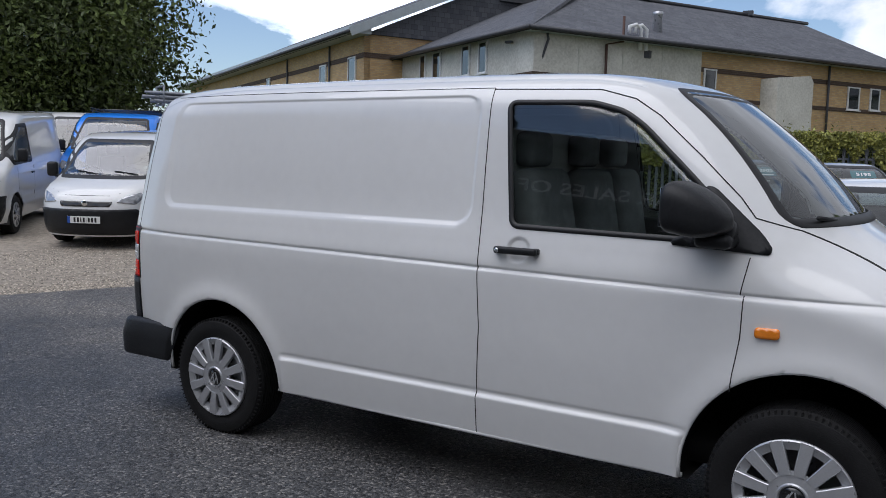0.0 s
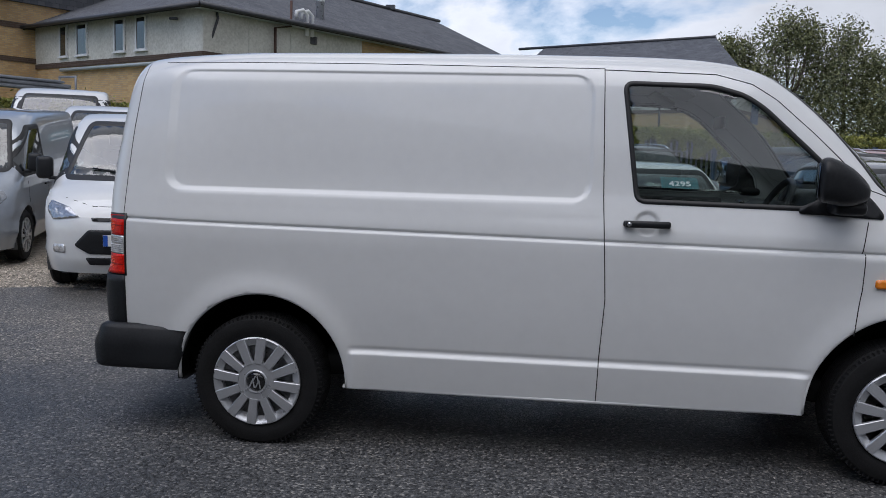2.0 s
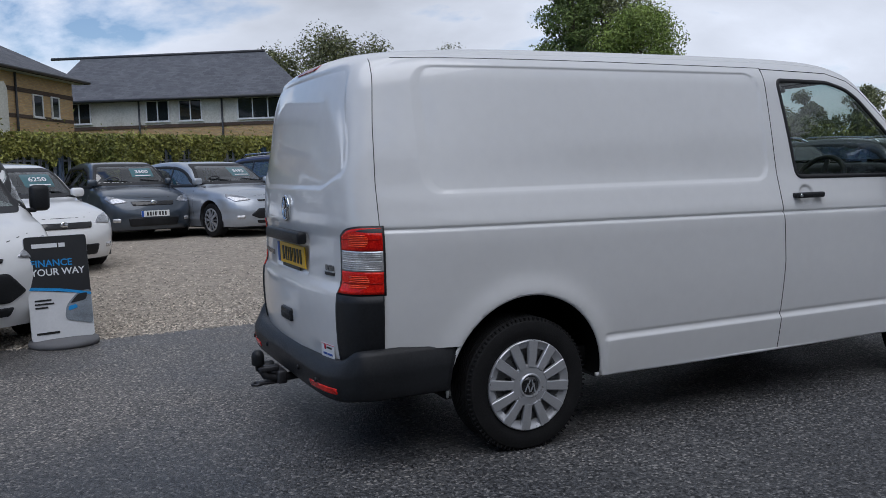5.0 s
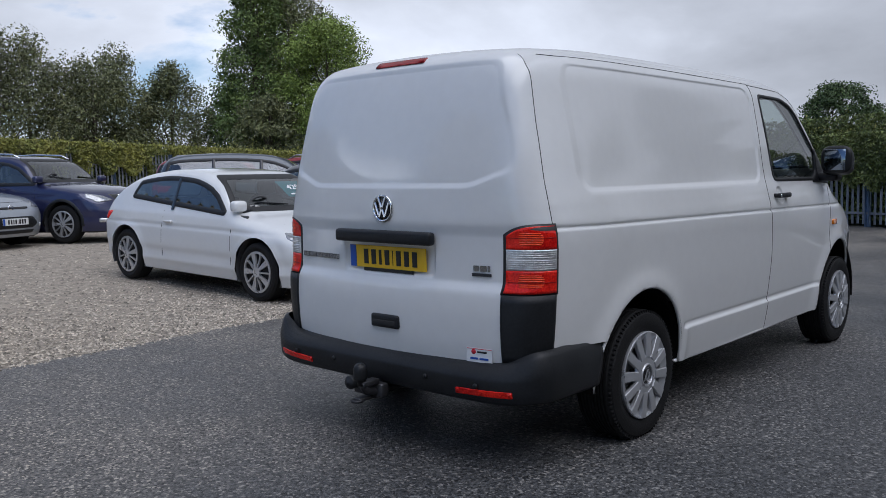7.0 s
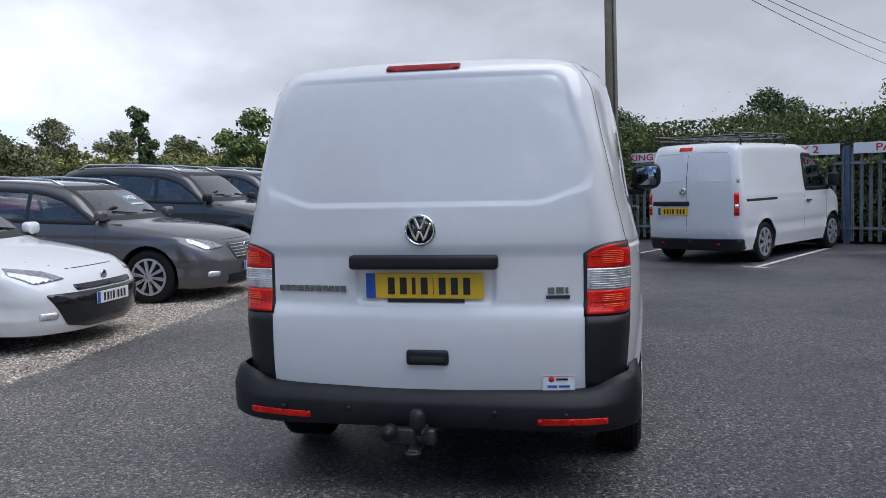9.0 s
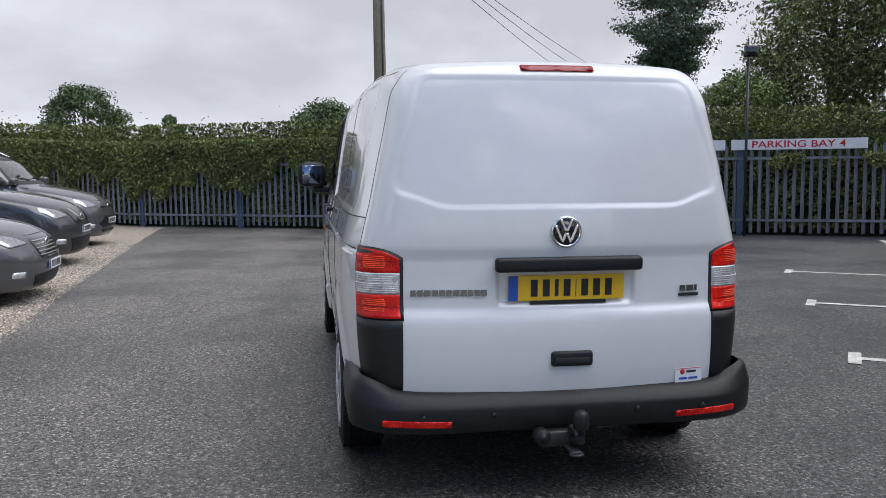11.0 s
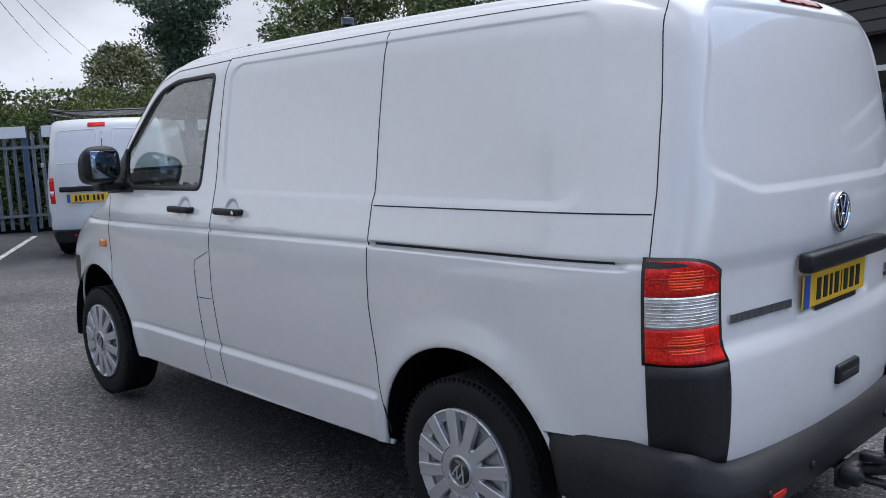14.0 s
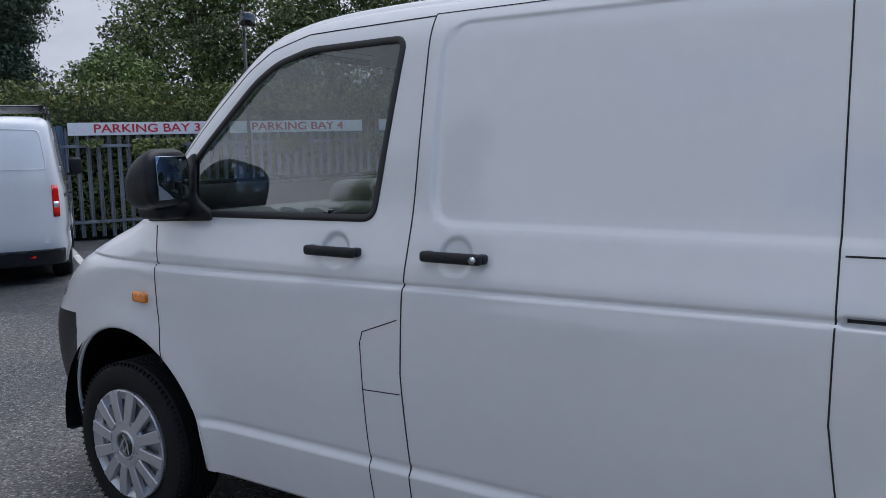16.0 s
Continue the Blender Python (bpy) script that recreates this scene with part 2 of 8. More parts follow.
def lathe(points, seg=32, axis="y", at=(0, 0, 0), closed=False):
    """Turn a profile of (radius, offset along the axis)."""
    bm = bmesh.new()
    rings = []
    for r, o in points:
        ring = []
        for k in range(seg):
            a = 2 * math.pi * k / seg
            c, s = r * math.cos(a), r * math.sin(a)
            co = {"x": (o, c, s), "y": (c, o, s), "z": (c, s, o)}[axis]
            ring.append(bm.verts.new(Vector(co) + Vector(at)))
        rings.append(ring)
    n = len(rings)
    for i in range(n if closed else n - 1):
        a, b = rings[i], rings[(i + 1) % n]
        for k in range(seg):
            bm.faces.new((a[k], a[(k + 1) % seg], b[(k + 1) % seg], b[k]))
    if not closed:
        for ring, (r, o) in ((rings[0], points[0]), (rings[-1], points[-1])):
            if r > 1e-4:
                bm.faces.new(ring)
    bmesh.ops.remove_doubles(bm, verts=bm.verts, dist=1e-5)
    bmesh.ops.recalc_face_normals(bm, faces=bm.faces)
    return bm


def tube(points, radius, seg=10, taper=None):
    """A round bar through points; taper: radius at the end."""
    bm = bmesh.new()
    pts = [Vector(p) for p in points]
    rings = []
    side = None
    for i, p in enumerate(pts):
        d = (pts[min(i + 1, len(pts) - 1)] - pts[max(i - 1, 0)]).normalized()
        if side is None:
            side = d.orthogonal().normalized()
        side = (side - d * side.dot(d)).normalized()
        up = d.cross(side)
        r = radius if taper is None else radius + (taper - radius) * i / (len(pts) - 1)
        rings.append([bm.verts.new(p + r * (math.cos(2 * math.pi * k / seg) * side + math.sin(2 * math.pi * k / seg) * up)) for k in range(seg)])
    for a, b in zip(rings, rings[1:]):
        for k in range(seg):
            bm.faces.new((a[k], a[(k + 1) % seg], b[(k + 1) % seg], b[k]))
    bm.faces.new(rings[0][::-1])
    bm.faces.new(rings[-1])
    return bm


def prism(poly, depth, bevel=0.0):
    """A polygon in x, z pushed along y by depth (centred)."""
    bm = bmesh.new()
    f = bm.faces.new([bm.verts.new((x, -depth / 2, z)) for x, z in poly])
    r = bmesh.ops.extrude_face_region(bm, geom=[f])
    bmesh.ops.translate(bm, vec=(0, depth, 0), verts=[v for v in r["geom"] if isinstance(v, bmesh.types.BMVert)])
    bmesh.ops.recalc_face_normals(bm, faces=bm.faces)
    if bevel:
        bmesh.ops.bevel(bm, geom=bm.edges[:], offset=bevel, segments=2, affect="EDGES", profile=0.5)
    return bm


def rounded(poly, r, n=5):
    """A polygon of (u, v) with its corners rounded."""
    res = []
    k = len(poly)
    for i in range(k):
        a, b, c = (Vector(poly[(i + j) % k]) for j in (-1, 0, 1))
        q = min(r, 0.45 * (a - b).length, 0.45 * (c - b).length)
        p0, p1 = b + (a - b).normalized() * q, b + (c - b).normalized() * q
        for s in range(n + 1):
            f = s / n
            res.append(tuple((1 - f) ** 2 * p0 + 2 * f * (1 - f) * b + f * f * p1))
    return res


def lettering(text, size, mat, parent, m, name="lettering", depth=0.002, align="CENTER"):
    cu = bpy.data.curves.new(name, "FONT")
    cu.offset = size * 0.012
    cu.body, cu.size, cu.extrude, cu.align_x, cu.align_y = text, size, depth, align, "CENTER"
    tmp = bpy.data.objects.new("tmp", cu)
    scene.collection.objects.link(tmp)
    bpy.context.view_layer.update()
    me = bpy.data.meshes.new_from_object(tmp.evaluated_get(bpy.context.evaluated_depsgraph_get()))
    bpy.data.objects.remove(tmp)
    me.materials.clear()
    me.materials.append(mat)
    ob = new(name, me)
    ob.parent = parent
    ob.matrix_basis = m
    return ob


def bars(widths, height, gap, mat, parent, m, name="bar"):
    """Plain bars in place of writing, in a row along local x."""
    x = -(sum(widths) + gap * (len(widths) - 1)) / 2
    shared = {}
    for w in widths:
        at = m @ Matrix.Translation((x + w / 2, 0, 0))
        if w in shared:
            o = new(name, shared[w])
            o.parent = parent
            o.matrix_basis = at
        else:
            shared[w] = part(name, box(w, height, 0.003), mat, parent, smooth=False, m=at).data
        x += w + gap


def sstep(a, b, x):
    t = np.clip((np.asarray(x, float) - a) / (b - a), 0, 1)
    return t * t * (3 - 2 * t)


def ground_height(x, y):
    """The yard is level; the gravel rises gently towards its back hedge."""
    return 0.30 * sstep(4.5, 12.0, np.asarray(y) + 0.55 * np.maximum(0, -np.asarray(x) - 4.5))


def G(x, y):
    return float(ground_height(x, y))

# ---------------------------------------------------------------- vehicles: one skin from outline curves
from mathutils.bvhtree import BVHTree


def curve(pts):
    """A smooth function through points (monotone cubic)."""
    xs, ys = np.array([p[0] for p in pts], float), np.array([p[1] for p in pts], float)
    h = np.diff(xs)
    d = np.diff(ys) / h
    m = np.zeros(len(xs))
    m[0], m[-1] = d[0], d[-1]
    for i in range(1, len(xs) - 1):
        if d[i - 1] * d[i] > 0:
            w1, w2 = 2 * h[i] + h[i - 1], h[i] + 2 * h[i - 1]
            m[i] = (w1 + w2) / (w1 / d[i - 1] + w2 / d[i])

    def at(x):
        x = np.clip(x, xs[0], xs[-1])
        i = np.clip(np.searchsorted(xs, x) - 1, 0, len(xs) - 2)
        t = (x - xs[i]) / h[i]
        return (ys[i] * (1 + 2 * t) * (1 - t) ** 2 + ys[i + 1] * t * t * (3 - 2 * t) + h[i] * (m[i] * t * (1 - t) ** 2 + m[i + 1] * t * t * (t - 1)))
    return at


def smax(a, b, r):
    h = np.maximum(r - np.abs(a - b), 0) / r
    return np.maximum(a, b) + h * h * r * 0.25


def box_grid(lo, hi, n):
    """Points and quads on five sides of a box (no underside)."""
    ax = [np.linspace(lo[k], hi[k], n[k] + 1) if isinstance(n[k], int) else np.asarray(n[k]) for k in range(3)]
    verts, quads, base = [], [], 0

    def sheet(u, v, place, flip):
        nonlocal base
        uu, vv = np.meshgrid(u, v, indexing="ij")
        verts.append(place(uu.ravel(), vv.ravel()))
        a = (np.arange(len(u) - 1)[:, None] * len(v) + np.arange(len(v) - 1)[None]).ravel() + base
        q = np.stack([a, a + len(v), a + len(v) + 1, a + 1], 1)
        quads.append(q[:, ::-1] if flip else q)
        base += len(u) * len(v)
    one = np.ones_like
    sheet(ax[0], ax[2], lambda x, z: np.stack([x, lo[1] * one(x), z], 1), False)
    sheet(ax[0], ax[2], lambda x, z: np.stack([x, hi[1] * one(x), z], 1), True)
    sheet(ax[0], ax[1], lambda x, y: np.stack([x, y, hi[2] * one(x)], 1), False)
    sheet(ax[1], ax[2], lambda y, z: np.stack([lo[0] * one(y), y, z], 1), True)
    sheet(ax[1], ax[2], lambda y, z: np.stack([hi[0] * one(y), y, z], 1), False)
    v, q = np.concatenate(verts), np.concatenate(quads)
    _, first, inv = np.unique(np.round(v, 6), axis=0, return_index=True, return_inverse=True)
    return v[first], inv.ravel()[q]


class Skin:
    """A vehicle's outer skin: half width, top, rear and front outlines, blended with round edges."""

    def __init__(self, half, top, rear, front, z0, lo, hi, n, radii=(0.14, 0.13, 0.22), core=None):
        self.half, self.top, self.rear, self.front, self.z0, self.radii = half, top, rear, front, z0, radii
        b, q = box_grid(lo, hi, n)
        c0, c1 = core
        c = np.clip(b, c0, c1)
        d = b - c
        a, z = np.zeros(len(b)), np.full(len(b), 1.6)
        for _ in range(22):
            mid = (a + z) / 2
            inside = self.field(c + mid[:, None] * d) < 0
            a, z = np.where(inside, mid, a), np.where(inside, z, mid)
        self.v, self.q = c + a[:, None] * d, q
        self.v[:, 2] = np.maximum(self.v[:, 2], z0)
        self.tree = BVHTree.FromPolygons(self.v.tolist(), self.q.tolist())

    def field(self, p):
        x, y, z = p.T
        ya = np.abs(y)
        s = ya - self.half(x, z, y)
        t = z - self.top(x, ya)
        r = self.rear(ya, z, y) - x
        f = x - self.front(ya, z)
        r1, r2, r3 = self.radii
        return smax(smax(smax(s, t, r1), r, r2), f, r3)

    def arch(self, cx, cz, radius, inner=0.45):
        """Cut a wheel arch through both flanks; the edge is drawn onto the circle."""
        dx, dz = self.v[:, 0] - cx, self.v[:, 2] - cz
        dist = np.hypot(dx, dz)
        inside = (dist < radius) & (np.abs(self.v[:, 1]) > inner)
        self.q = self.q[~inside[self.q].all(1)]
        self.v[inside, 0] = cx + dx[inside] / np.maximum(dist[inside], 1e-6) * radius
        self.v[inside, 2] = np.maximum(cz + dz[inside] / np.maximum(dist[inside], 1e-6) * radius, self.z0)

    def cut(self, poly, keep):
        """Open the skin inside a polygon of (x, z), or (y, z) for the front, on faces that keep() names."""
        c = self.v[self.q].mean(1)
        u = c[:, [0, 2]] if keep[0] == "side" else c[:, [1, 2]]
        inside = np.zeros(len(c), bool)
        k = len(poly)
        for i in range(k):
            (x0, y0), (x1, y1) = poly[i], poly[(i + 1) % k]
            cross = (y0 > u[:, 1]) != (y1 > u[:, 1])
            with np.errstate(divide="ignore", invalid="ignore"):
                inside ^= cross & (u[:, 0] < (x1 - x0) * (u[:, 1] - y0) / (y1 - y0) + x0)
        self.q = self.q[~(inside & keep[1](c))]

    def mesh(self):
        used, inv = np.unique(self.q, return_inverse=True)
        return self.v[used].tolist(), [], inv.reshape(-1, 4).tolist()

    def hit(self, u, v, way):
        """The skin at (u, v), seen along way: right, left, front, rear, top."""
        o, d = {"right": ((u, -4, v), (0, 1, 0)), "left": ((u, 4, v), (0, -1, 0)), "front": ((8, u, v), (-1, 0, 0)),
                "rear": ((-8, u, v), (1, 0, 0)), "top": ((u, v, 5), (0, 0, -1))}[way]
        co, no, _, _ = self.tree.ray_cast(Vector(o), Vector(d))
        if co is None:
            co, no, _, _ = self.tree.find_nearest(Vector(o) + Vector(d) * 3.2)
        return co, Vector(d)


class Surface(Skin):
    """Any other surface that pieces may follow."""

    def __init__(self, tree):
        self.tree = tree


def patch(skin, poly, way, lift=0.003, skirt=0.008, size=0.05, fair=False):
    """A piece that follows the skin: a polygon seen along way, lifted off it, with a rim."""
    bm = bmesh.new()
    vs = [bm.verts.new((u, v, 0)) for u, v in poly]
    f = bm.faces.new(vs)
    f.normal_update()
    if f.normal.z < 0:
        f.normal_flip()
    bmesh.ops.triangulate(bm, faces=bm.faces[:], ngon_method="BEAUTY")
    for _ in range(6):
        long = [e for e in bm.edges if e.calc_length() > size]
        if not long:
            break
        bmesh.ops.subdivide_edges(bm, edges=long, cuts=1)
        bmesh.ops.triangulate(bm, faces=[f for f in bm.faces if len(f.verts) > 3])
    d = None
    for v in bm.verts:
        co, d = skin.hit(v.co.x, v.co.y, way)
        v.co = co - d * lift
    if fair:                       # panes are evenly curved, whatever the pressing round them does
        c = np.array([v.co for v in bm.verts])
        k = 0 if way in ("front", "rear") else 1
        u, w = c[:, 1 - k], c[:, 2]
        u, w = u - u.mean(), w - w.mean()
        base = np.stack([np.ones_like(u), u, w, w * w] + ([u * u, u * w, u * u * w, u ** 4] if k == 0 else []), 1)
        fit, _, _, _ = np.linalg.lstsq(base, c[:, k], rcond=None)
        for v, q in zip(bm.verts, base @ fit):
            v.co[k] = q
    rim = [e for e in bm.edges if e.is_boundary]
    r = bmesh.ops.extrude_edge_only(bm, edges=rim)
    bmesh.ops.translate(bm, vec=d * skirt, verts=[g for g in r["geom"] if isinstance(g, bmesh.types.BMVert)])
    bmesh.ops.recalc_face_normals(bm, faces=bm.faces)
    return bm


def ribbon(skin, pts, way, width=0.006, lift=0.001, closed=False, step=0.04, height=0.0):
    """A thin strip on the skin along a polyline of (u, v)."""
    line = []
    ends = list(pts) + ([pts[0]] if closed else [])
    for (a, b), (c, d) in zip(ends, ends[1:]):
        n = max(1, int(math.hypot(c - a, d - b) / step))
        line += [(a + (c - a) * i / n, b + (d - b) * i / n) for i in range(n)]
    if not closed:
        line.append(ends[-1])
    bm = bmesh.new()
    rows = []
    k = len(line)
    for i, (u, v) in enumerate(line):
        a = line[(i - 1) % k] if closed else line[max(0, i - 1)]
        b = line[(i + 1) % k] if closed else line[min(k - 1, i + 1)]
        t = Vector((b[0] - a[0], b[1] - a[1])).normalized()
        n = Vector((-t.y, t.x)) * width / 2
        row = []
        for s, h in ((-1, -0.004), (-0.7, height), (0.7, height), (1, -0.004)):
            co, d = skin.hit(u + n.x * s, v + n.y * s, way)
            row.append(bm.verts.new(co - d * (lift + h)))
        rows.append(row)
    for i in range(k if closed else k - 1):
        a, b = rows[i], rows[(i + 1) % k]
        for j in range(3):
            bm.faces.new((a[j], a[j + 1], b[j + 1], b[j]))
    bmesh.ops.recalc_face_normals(bm, faces=bm.faces)
    return bm


WHEELS = {}


def cover_meshes(tyre, rim, w):
    """Tyre, pierced steel wheel and a wheel cover with twelve flat paddles over a sunken ring."""
    n, steps = 12, 6
    # steel wheel behind the cover, one round-cornered hole in each gap
    rows = [(0.02, -0.045), (0.095, -0.050), (0.128, -0.064), (0.140, -0.070), (0.168, -0.070), (0.178, -0.062), (0.192, -0.050), (rim - 0.004, -w + 0.014), (rim + 0.004, -w + 0.012)]
    steel = bmesh.new()
    grid_v = []
    for r, y in rows:
        grid_v.append([steel.verts.new((r * math.sin(2 * math.pi * (k + 0.5) / (n * steps)), y, r * math.cos(2 * math.pi * (k + 0.5) / (n * steps)))) for k in range(n * steps)])
    for i in range(len(rows) - 1):
        for k in range(n * steps):
            if i == 3 and k % steps in (2, 3):
                continue
            q = (k + 1) % (n * steps)
            steel.faces.new((grid_v[i][k], grid_v[i][q], grid_v[i + 1][q], grid_v[i + 1][k]))
    bmesh.ops.recalc_face_normals(steel, faces=steel.faces)
    back = lathe([(0.0, -0.02), (0.2, -0.02), (rim - 0.002, -0.05), (rim - 0.002, 0.06), (0.05, 0.08)], 40)
    # cover: dished hub, sunken outer ring, paddles with a soft edge
    y0 = -w - 0.012
    hub = lathe([(0.034, y0 + 0.004), (0.046, y0 + 0.002), (0.050, y0 - 0.006), (0.055, y0 - 0.007), (0.060, y0 - 0.001), (0.085, y0), (0.100, y0 + 0.003), (0.104, y0 + 0.012), (0.100, y0 + 0.022)], 72)
    ring = lathe([(0.176, y0 + 0.030), (0.179, y0 + 0.020), (0.196, y0 + 0.016), (0.206, y0 + 0.008), (rim - 0.001, y0 + 0.004), (rim + 0.004, y0 + 0.008), (rim + 0.003, y0 + 0.03)], 96)
    paddle = bmesh.new()
    sections = []
    for r, h in ((0.090, 0.0205), (0.13, 0.0220), (0.17, 0.0235), (0.200, 0.0245), (rim + 0.001, 0.0245)):
        yy = y0 - 0.0035 + 0.006 * ((r - 0.09) / 0.125) ** 2
        sections.append([paddle.verts.new((x, yy + d, r)) for x, d in ((-h, 0.020), (-h, 0.003), (-h + 0.003, 0), (h - 0.003, 0), (h, 0.003), (h, 0.020))])
    for r0, r1 in zip(sections, sections[1:]):
        for j in range(5):
            paddle.faces.new((r0[j], r0[j + 1], r1[j + 1], r1[j]))
    paddle.faces.new(sections[0])
    paddle.faces.new(sections[-1])
    bmesh.ops.recalc_face_normals(paddle, faces=paddle.faces)
    res = []
    for nm, b, mt in (("tyre", tyre, RUBBER), ("steel_wheel", join(steel, back), STEELWHEEL), ("rim", join(hub, ring), SILVER), ("paddle", paddle, SILVER)):
        me = bpy.data.meshes.new(nm)
        b.to_mesh(me)
        b.free()
        me.materials.append(mt)
        me.shade_smooth()
        me.set_sharp_from_angle(angle=radians(30))
        res.append(me)
    return res


def wheel_meshes(radius, rim, style):
    """Shared meshes of a wheel lying in the x-z plane, outer face towards -y."""
    key = (radius, rim, style)
    if key in WHEELS:
        return WHEELS[key]
    w = 0.105
    prof = [(rim - 0.01, -w + 0.02), (rim + 0.012, -w + 0.004), (rim + (radius - rim) * 0.5, -w - 0.006), (radius - 0.02, -w + 0.004),
            (radius - 0.004, -w + 0.025)]
    tread = []
    for i in range(9 if style == "paddle" else 3):         # grooves round the tread
        y = -w + 0.03 + i * (2 * w - 0.06) / (8 if style == "paddle" else 2.6)
        tread += [(radius, y), (radius, y + 0.012), (radius - 0.008, y + 0.014), (radius - 0.008, y + 0.018)]
    prof += tread + [(radius - 0.004, w - 0.02), (radius - 0.03, w), (rim, w)]
    tyre = lathe(prof, 72 if style == "paddle" else 40)
    # sidewall blocks at the shoulder
    blocks = []
    for k in range(84):
        a = 2 * math.pi * k / 84
        b = box(0.007, 0.012, 0.016, (0, -w + 0.014, radius - 0.0095))
        bmesh.ops.rotate(b, cent=(0, 0, 0), matrix=Matrix.Rotation(a, 3, "Y"), verts=b.verts)
        blocks.append(b)
    if style == "paddle":
        tyre = join(tyre, *blocks)
    if style == "paddle":
        return WHEELS.setdefault(key, cover_meshes(tyre, rim, w))
    barrel = lathe([(0.02, -0.035), (0.09, -0.04), (0.16, -0.03), (rim - 0.03, -0.03), (rim - 0.006, -w + 0.012), (rim + 0.004, -w + 0.012), (rim - 0.004, 0.06), (0.05, 0.08)], 48)
    # one pierced face: hub, spokes or paddles, and the outer ring
    n, g0, g1, r_in, r_out = {"five": (10, 0.48, 0.70, 0.055, rim - 0.018),
                              "ten": (10, 0.40, 0.66, 0.060, rim - 0.020), "seven": (7, 0.42, 0.60, 0.065, rim - 0.026)}[style]
    steps = 10
    rs = [0.012, 0.04, r_in - 0.004, r_in] + [r_in + (r_out - r_in) * k / 5 for k in range(1, 6)] + [r_out + 0.004, rim - 0.004, rim + 0.005]
    face_bm = bmesh.new()
    grid_v = []
    for r in rs:
        bulge = -w - 0.014 + 0.012 * (r / rim) ** 2 + (0.006 if 0.2 < (r - r_in) / (r_out - r_in) < 0.8 else 0.0)
        row = []
        for k in range(n * steps):
            q = (k % steps) / steps
            pair = 0.10 * (1 if (k // steps) % 2 else -1) if style == "five" else 0.0
            half_gap = (g0 + (g1 - g0) * min(1.0, max(0.0, (r - r_in) / (r_out - r_in)))) / 2
            # draw the grid lines on to the gap's edges
            u = [0.0, 0.17, 0.34, 0.5 - half_gap, 0.5 - half_gap + 0.001, 0.5, 0.5 + half_gap - 0.001, 0.5 + half_gap, 0.66, 0.83][k % steps]
            u = min(max(u, 0.0), 0.99)
            if k % steps in (1, 2):
                u = (0.5 - half_gap) * (k % steps) / 3
            if k % steps in (8, 9):
                u = 0.5 + half_gap + (0.5 - half_gap) * (k % steps - 7) / 3
            th = 2 * math.pi * (k // steps + u + pair) / n
            row.append(face_bm.verts.new((r * math.sin(th), bulge, r * math.cos(th))))
        grid_v.append(row)
    m_ = n * steps
    for i in range(len(rs) - 1):
        for k in range(m_):
            if r_in - 1e-6 <= rs[i] and rs[i + 1] <= r_out + 1e-6 and k % steps in (3, 4, 5, 6):
                continue
            face_bm.faces.new((grid_v[i][k], grid_v[i][(k + 1) % m_], grid_v[i + 1][(k + 1) % m_], grid_v[i + 1][k]))
    face_bm.faces.new(grid_v[0])
    bmesh.ops.recalc_face_normals(face_bm, faces=face_bm.faces)
    rim_edges = [e for e in face_bm.edges if e.is_boundary]
    ext = bmesh.ops.extrude_edge_only(face_bm, edges=rim_edges)
    bmesh.ops.translate(face_bm, vec=(0, 0.022, 0), verts=[q for q in ext["geom"] if isinstance(q, bmesh.types.BMVert)])
    bmesh.ops.delete(face_bm, geom=[q for q in face_bm.verts if not q.link_faces], context="VERTS")
    pieces = [face_bm]
    rimbm = join(*pieces)
    res = []
    for nm, b, mt in (("tyre", tyre, RUBBER), ("barrel", barrel, HUBSHADE), ("rim", rimbm, SILVER)):
        me = bpy.data.meshes.new(nm)
        b.to_mesh(me)
        b.free()
        me.materials.append(mt)
        me.shade_smooth()
        me.set_sharp_from_angle(angle=radians(32))
        res.append(me)
    WHEELS[key] = res
    return res


def add_wheel(parent, x, y, z, radius, rim, style, turn=0.0, spin=0.0, cap=True):
    """wheel > tyre, rim, cap; y < 0 is the right-hand side."""
    tyre, barrel, rimme, *paddle = wheel_meshes(radius, rim, style)
    w = new("wheel", barrel)
    w.parent = parent
    w.matrix_basis = pose(x, y, z, 0, 0, turn + (180 if y > 0 else 0)) @ pose(0, 0, 0, 0, spin, 0)
    for nm, me in (("tyre", tyre), ("hubcap" if style == "paddle" else "alloy_rim", rimme)):
        o = new(nm, me)
        o.parent = w
    for me in paddle:
        for k in range(12):
            o = new("hubcap_paddle", me)
            o.parent = w
            o.matrix_basis = pose(0, 0, 0, 0, 30 * k, 0)
    if cap:
        if style == "paddle":
            cap_ = part("centre_cap", lathe([(0.0, -0.121), (0.043, -0.1205), (0.047, -0.113)], 28), GLOSSBLACK, w, "black centre cap with a silver mark")
            for q, z, ln, tilt in ((-0.010, 0.012, 0.036, 18), (0.010, 0.012, 0.036, -18), (-0.021, -0.008, 0.046, 18), (-0.007, -0.016, 0.030, -18), (0.007, -0.016, 0.030, 18), (0.021, -0.008, 0.046, -18)):
                part("cap_mark", box(0.006, 0.002, ln, rot=(0, tilt, 0)), SILVER, cap_, smooth=False, m=pose(q, -0.1218, z))
        else:
            part("centre_cap", lathe([(0, -0.112), (0.022, -0.112), (0.026, -0.108)], 16), GLOSSBLACK, w)
    return w


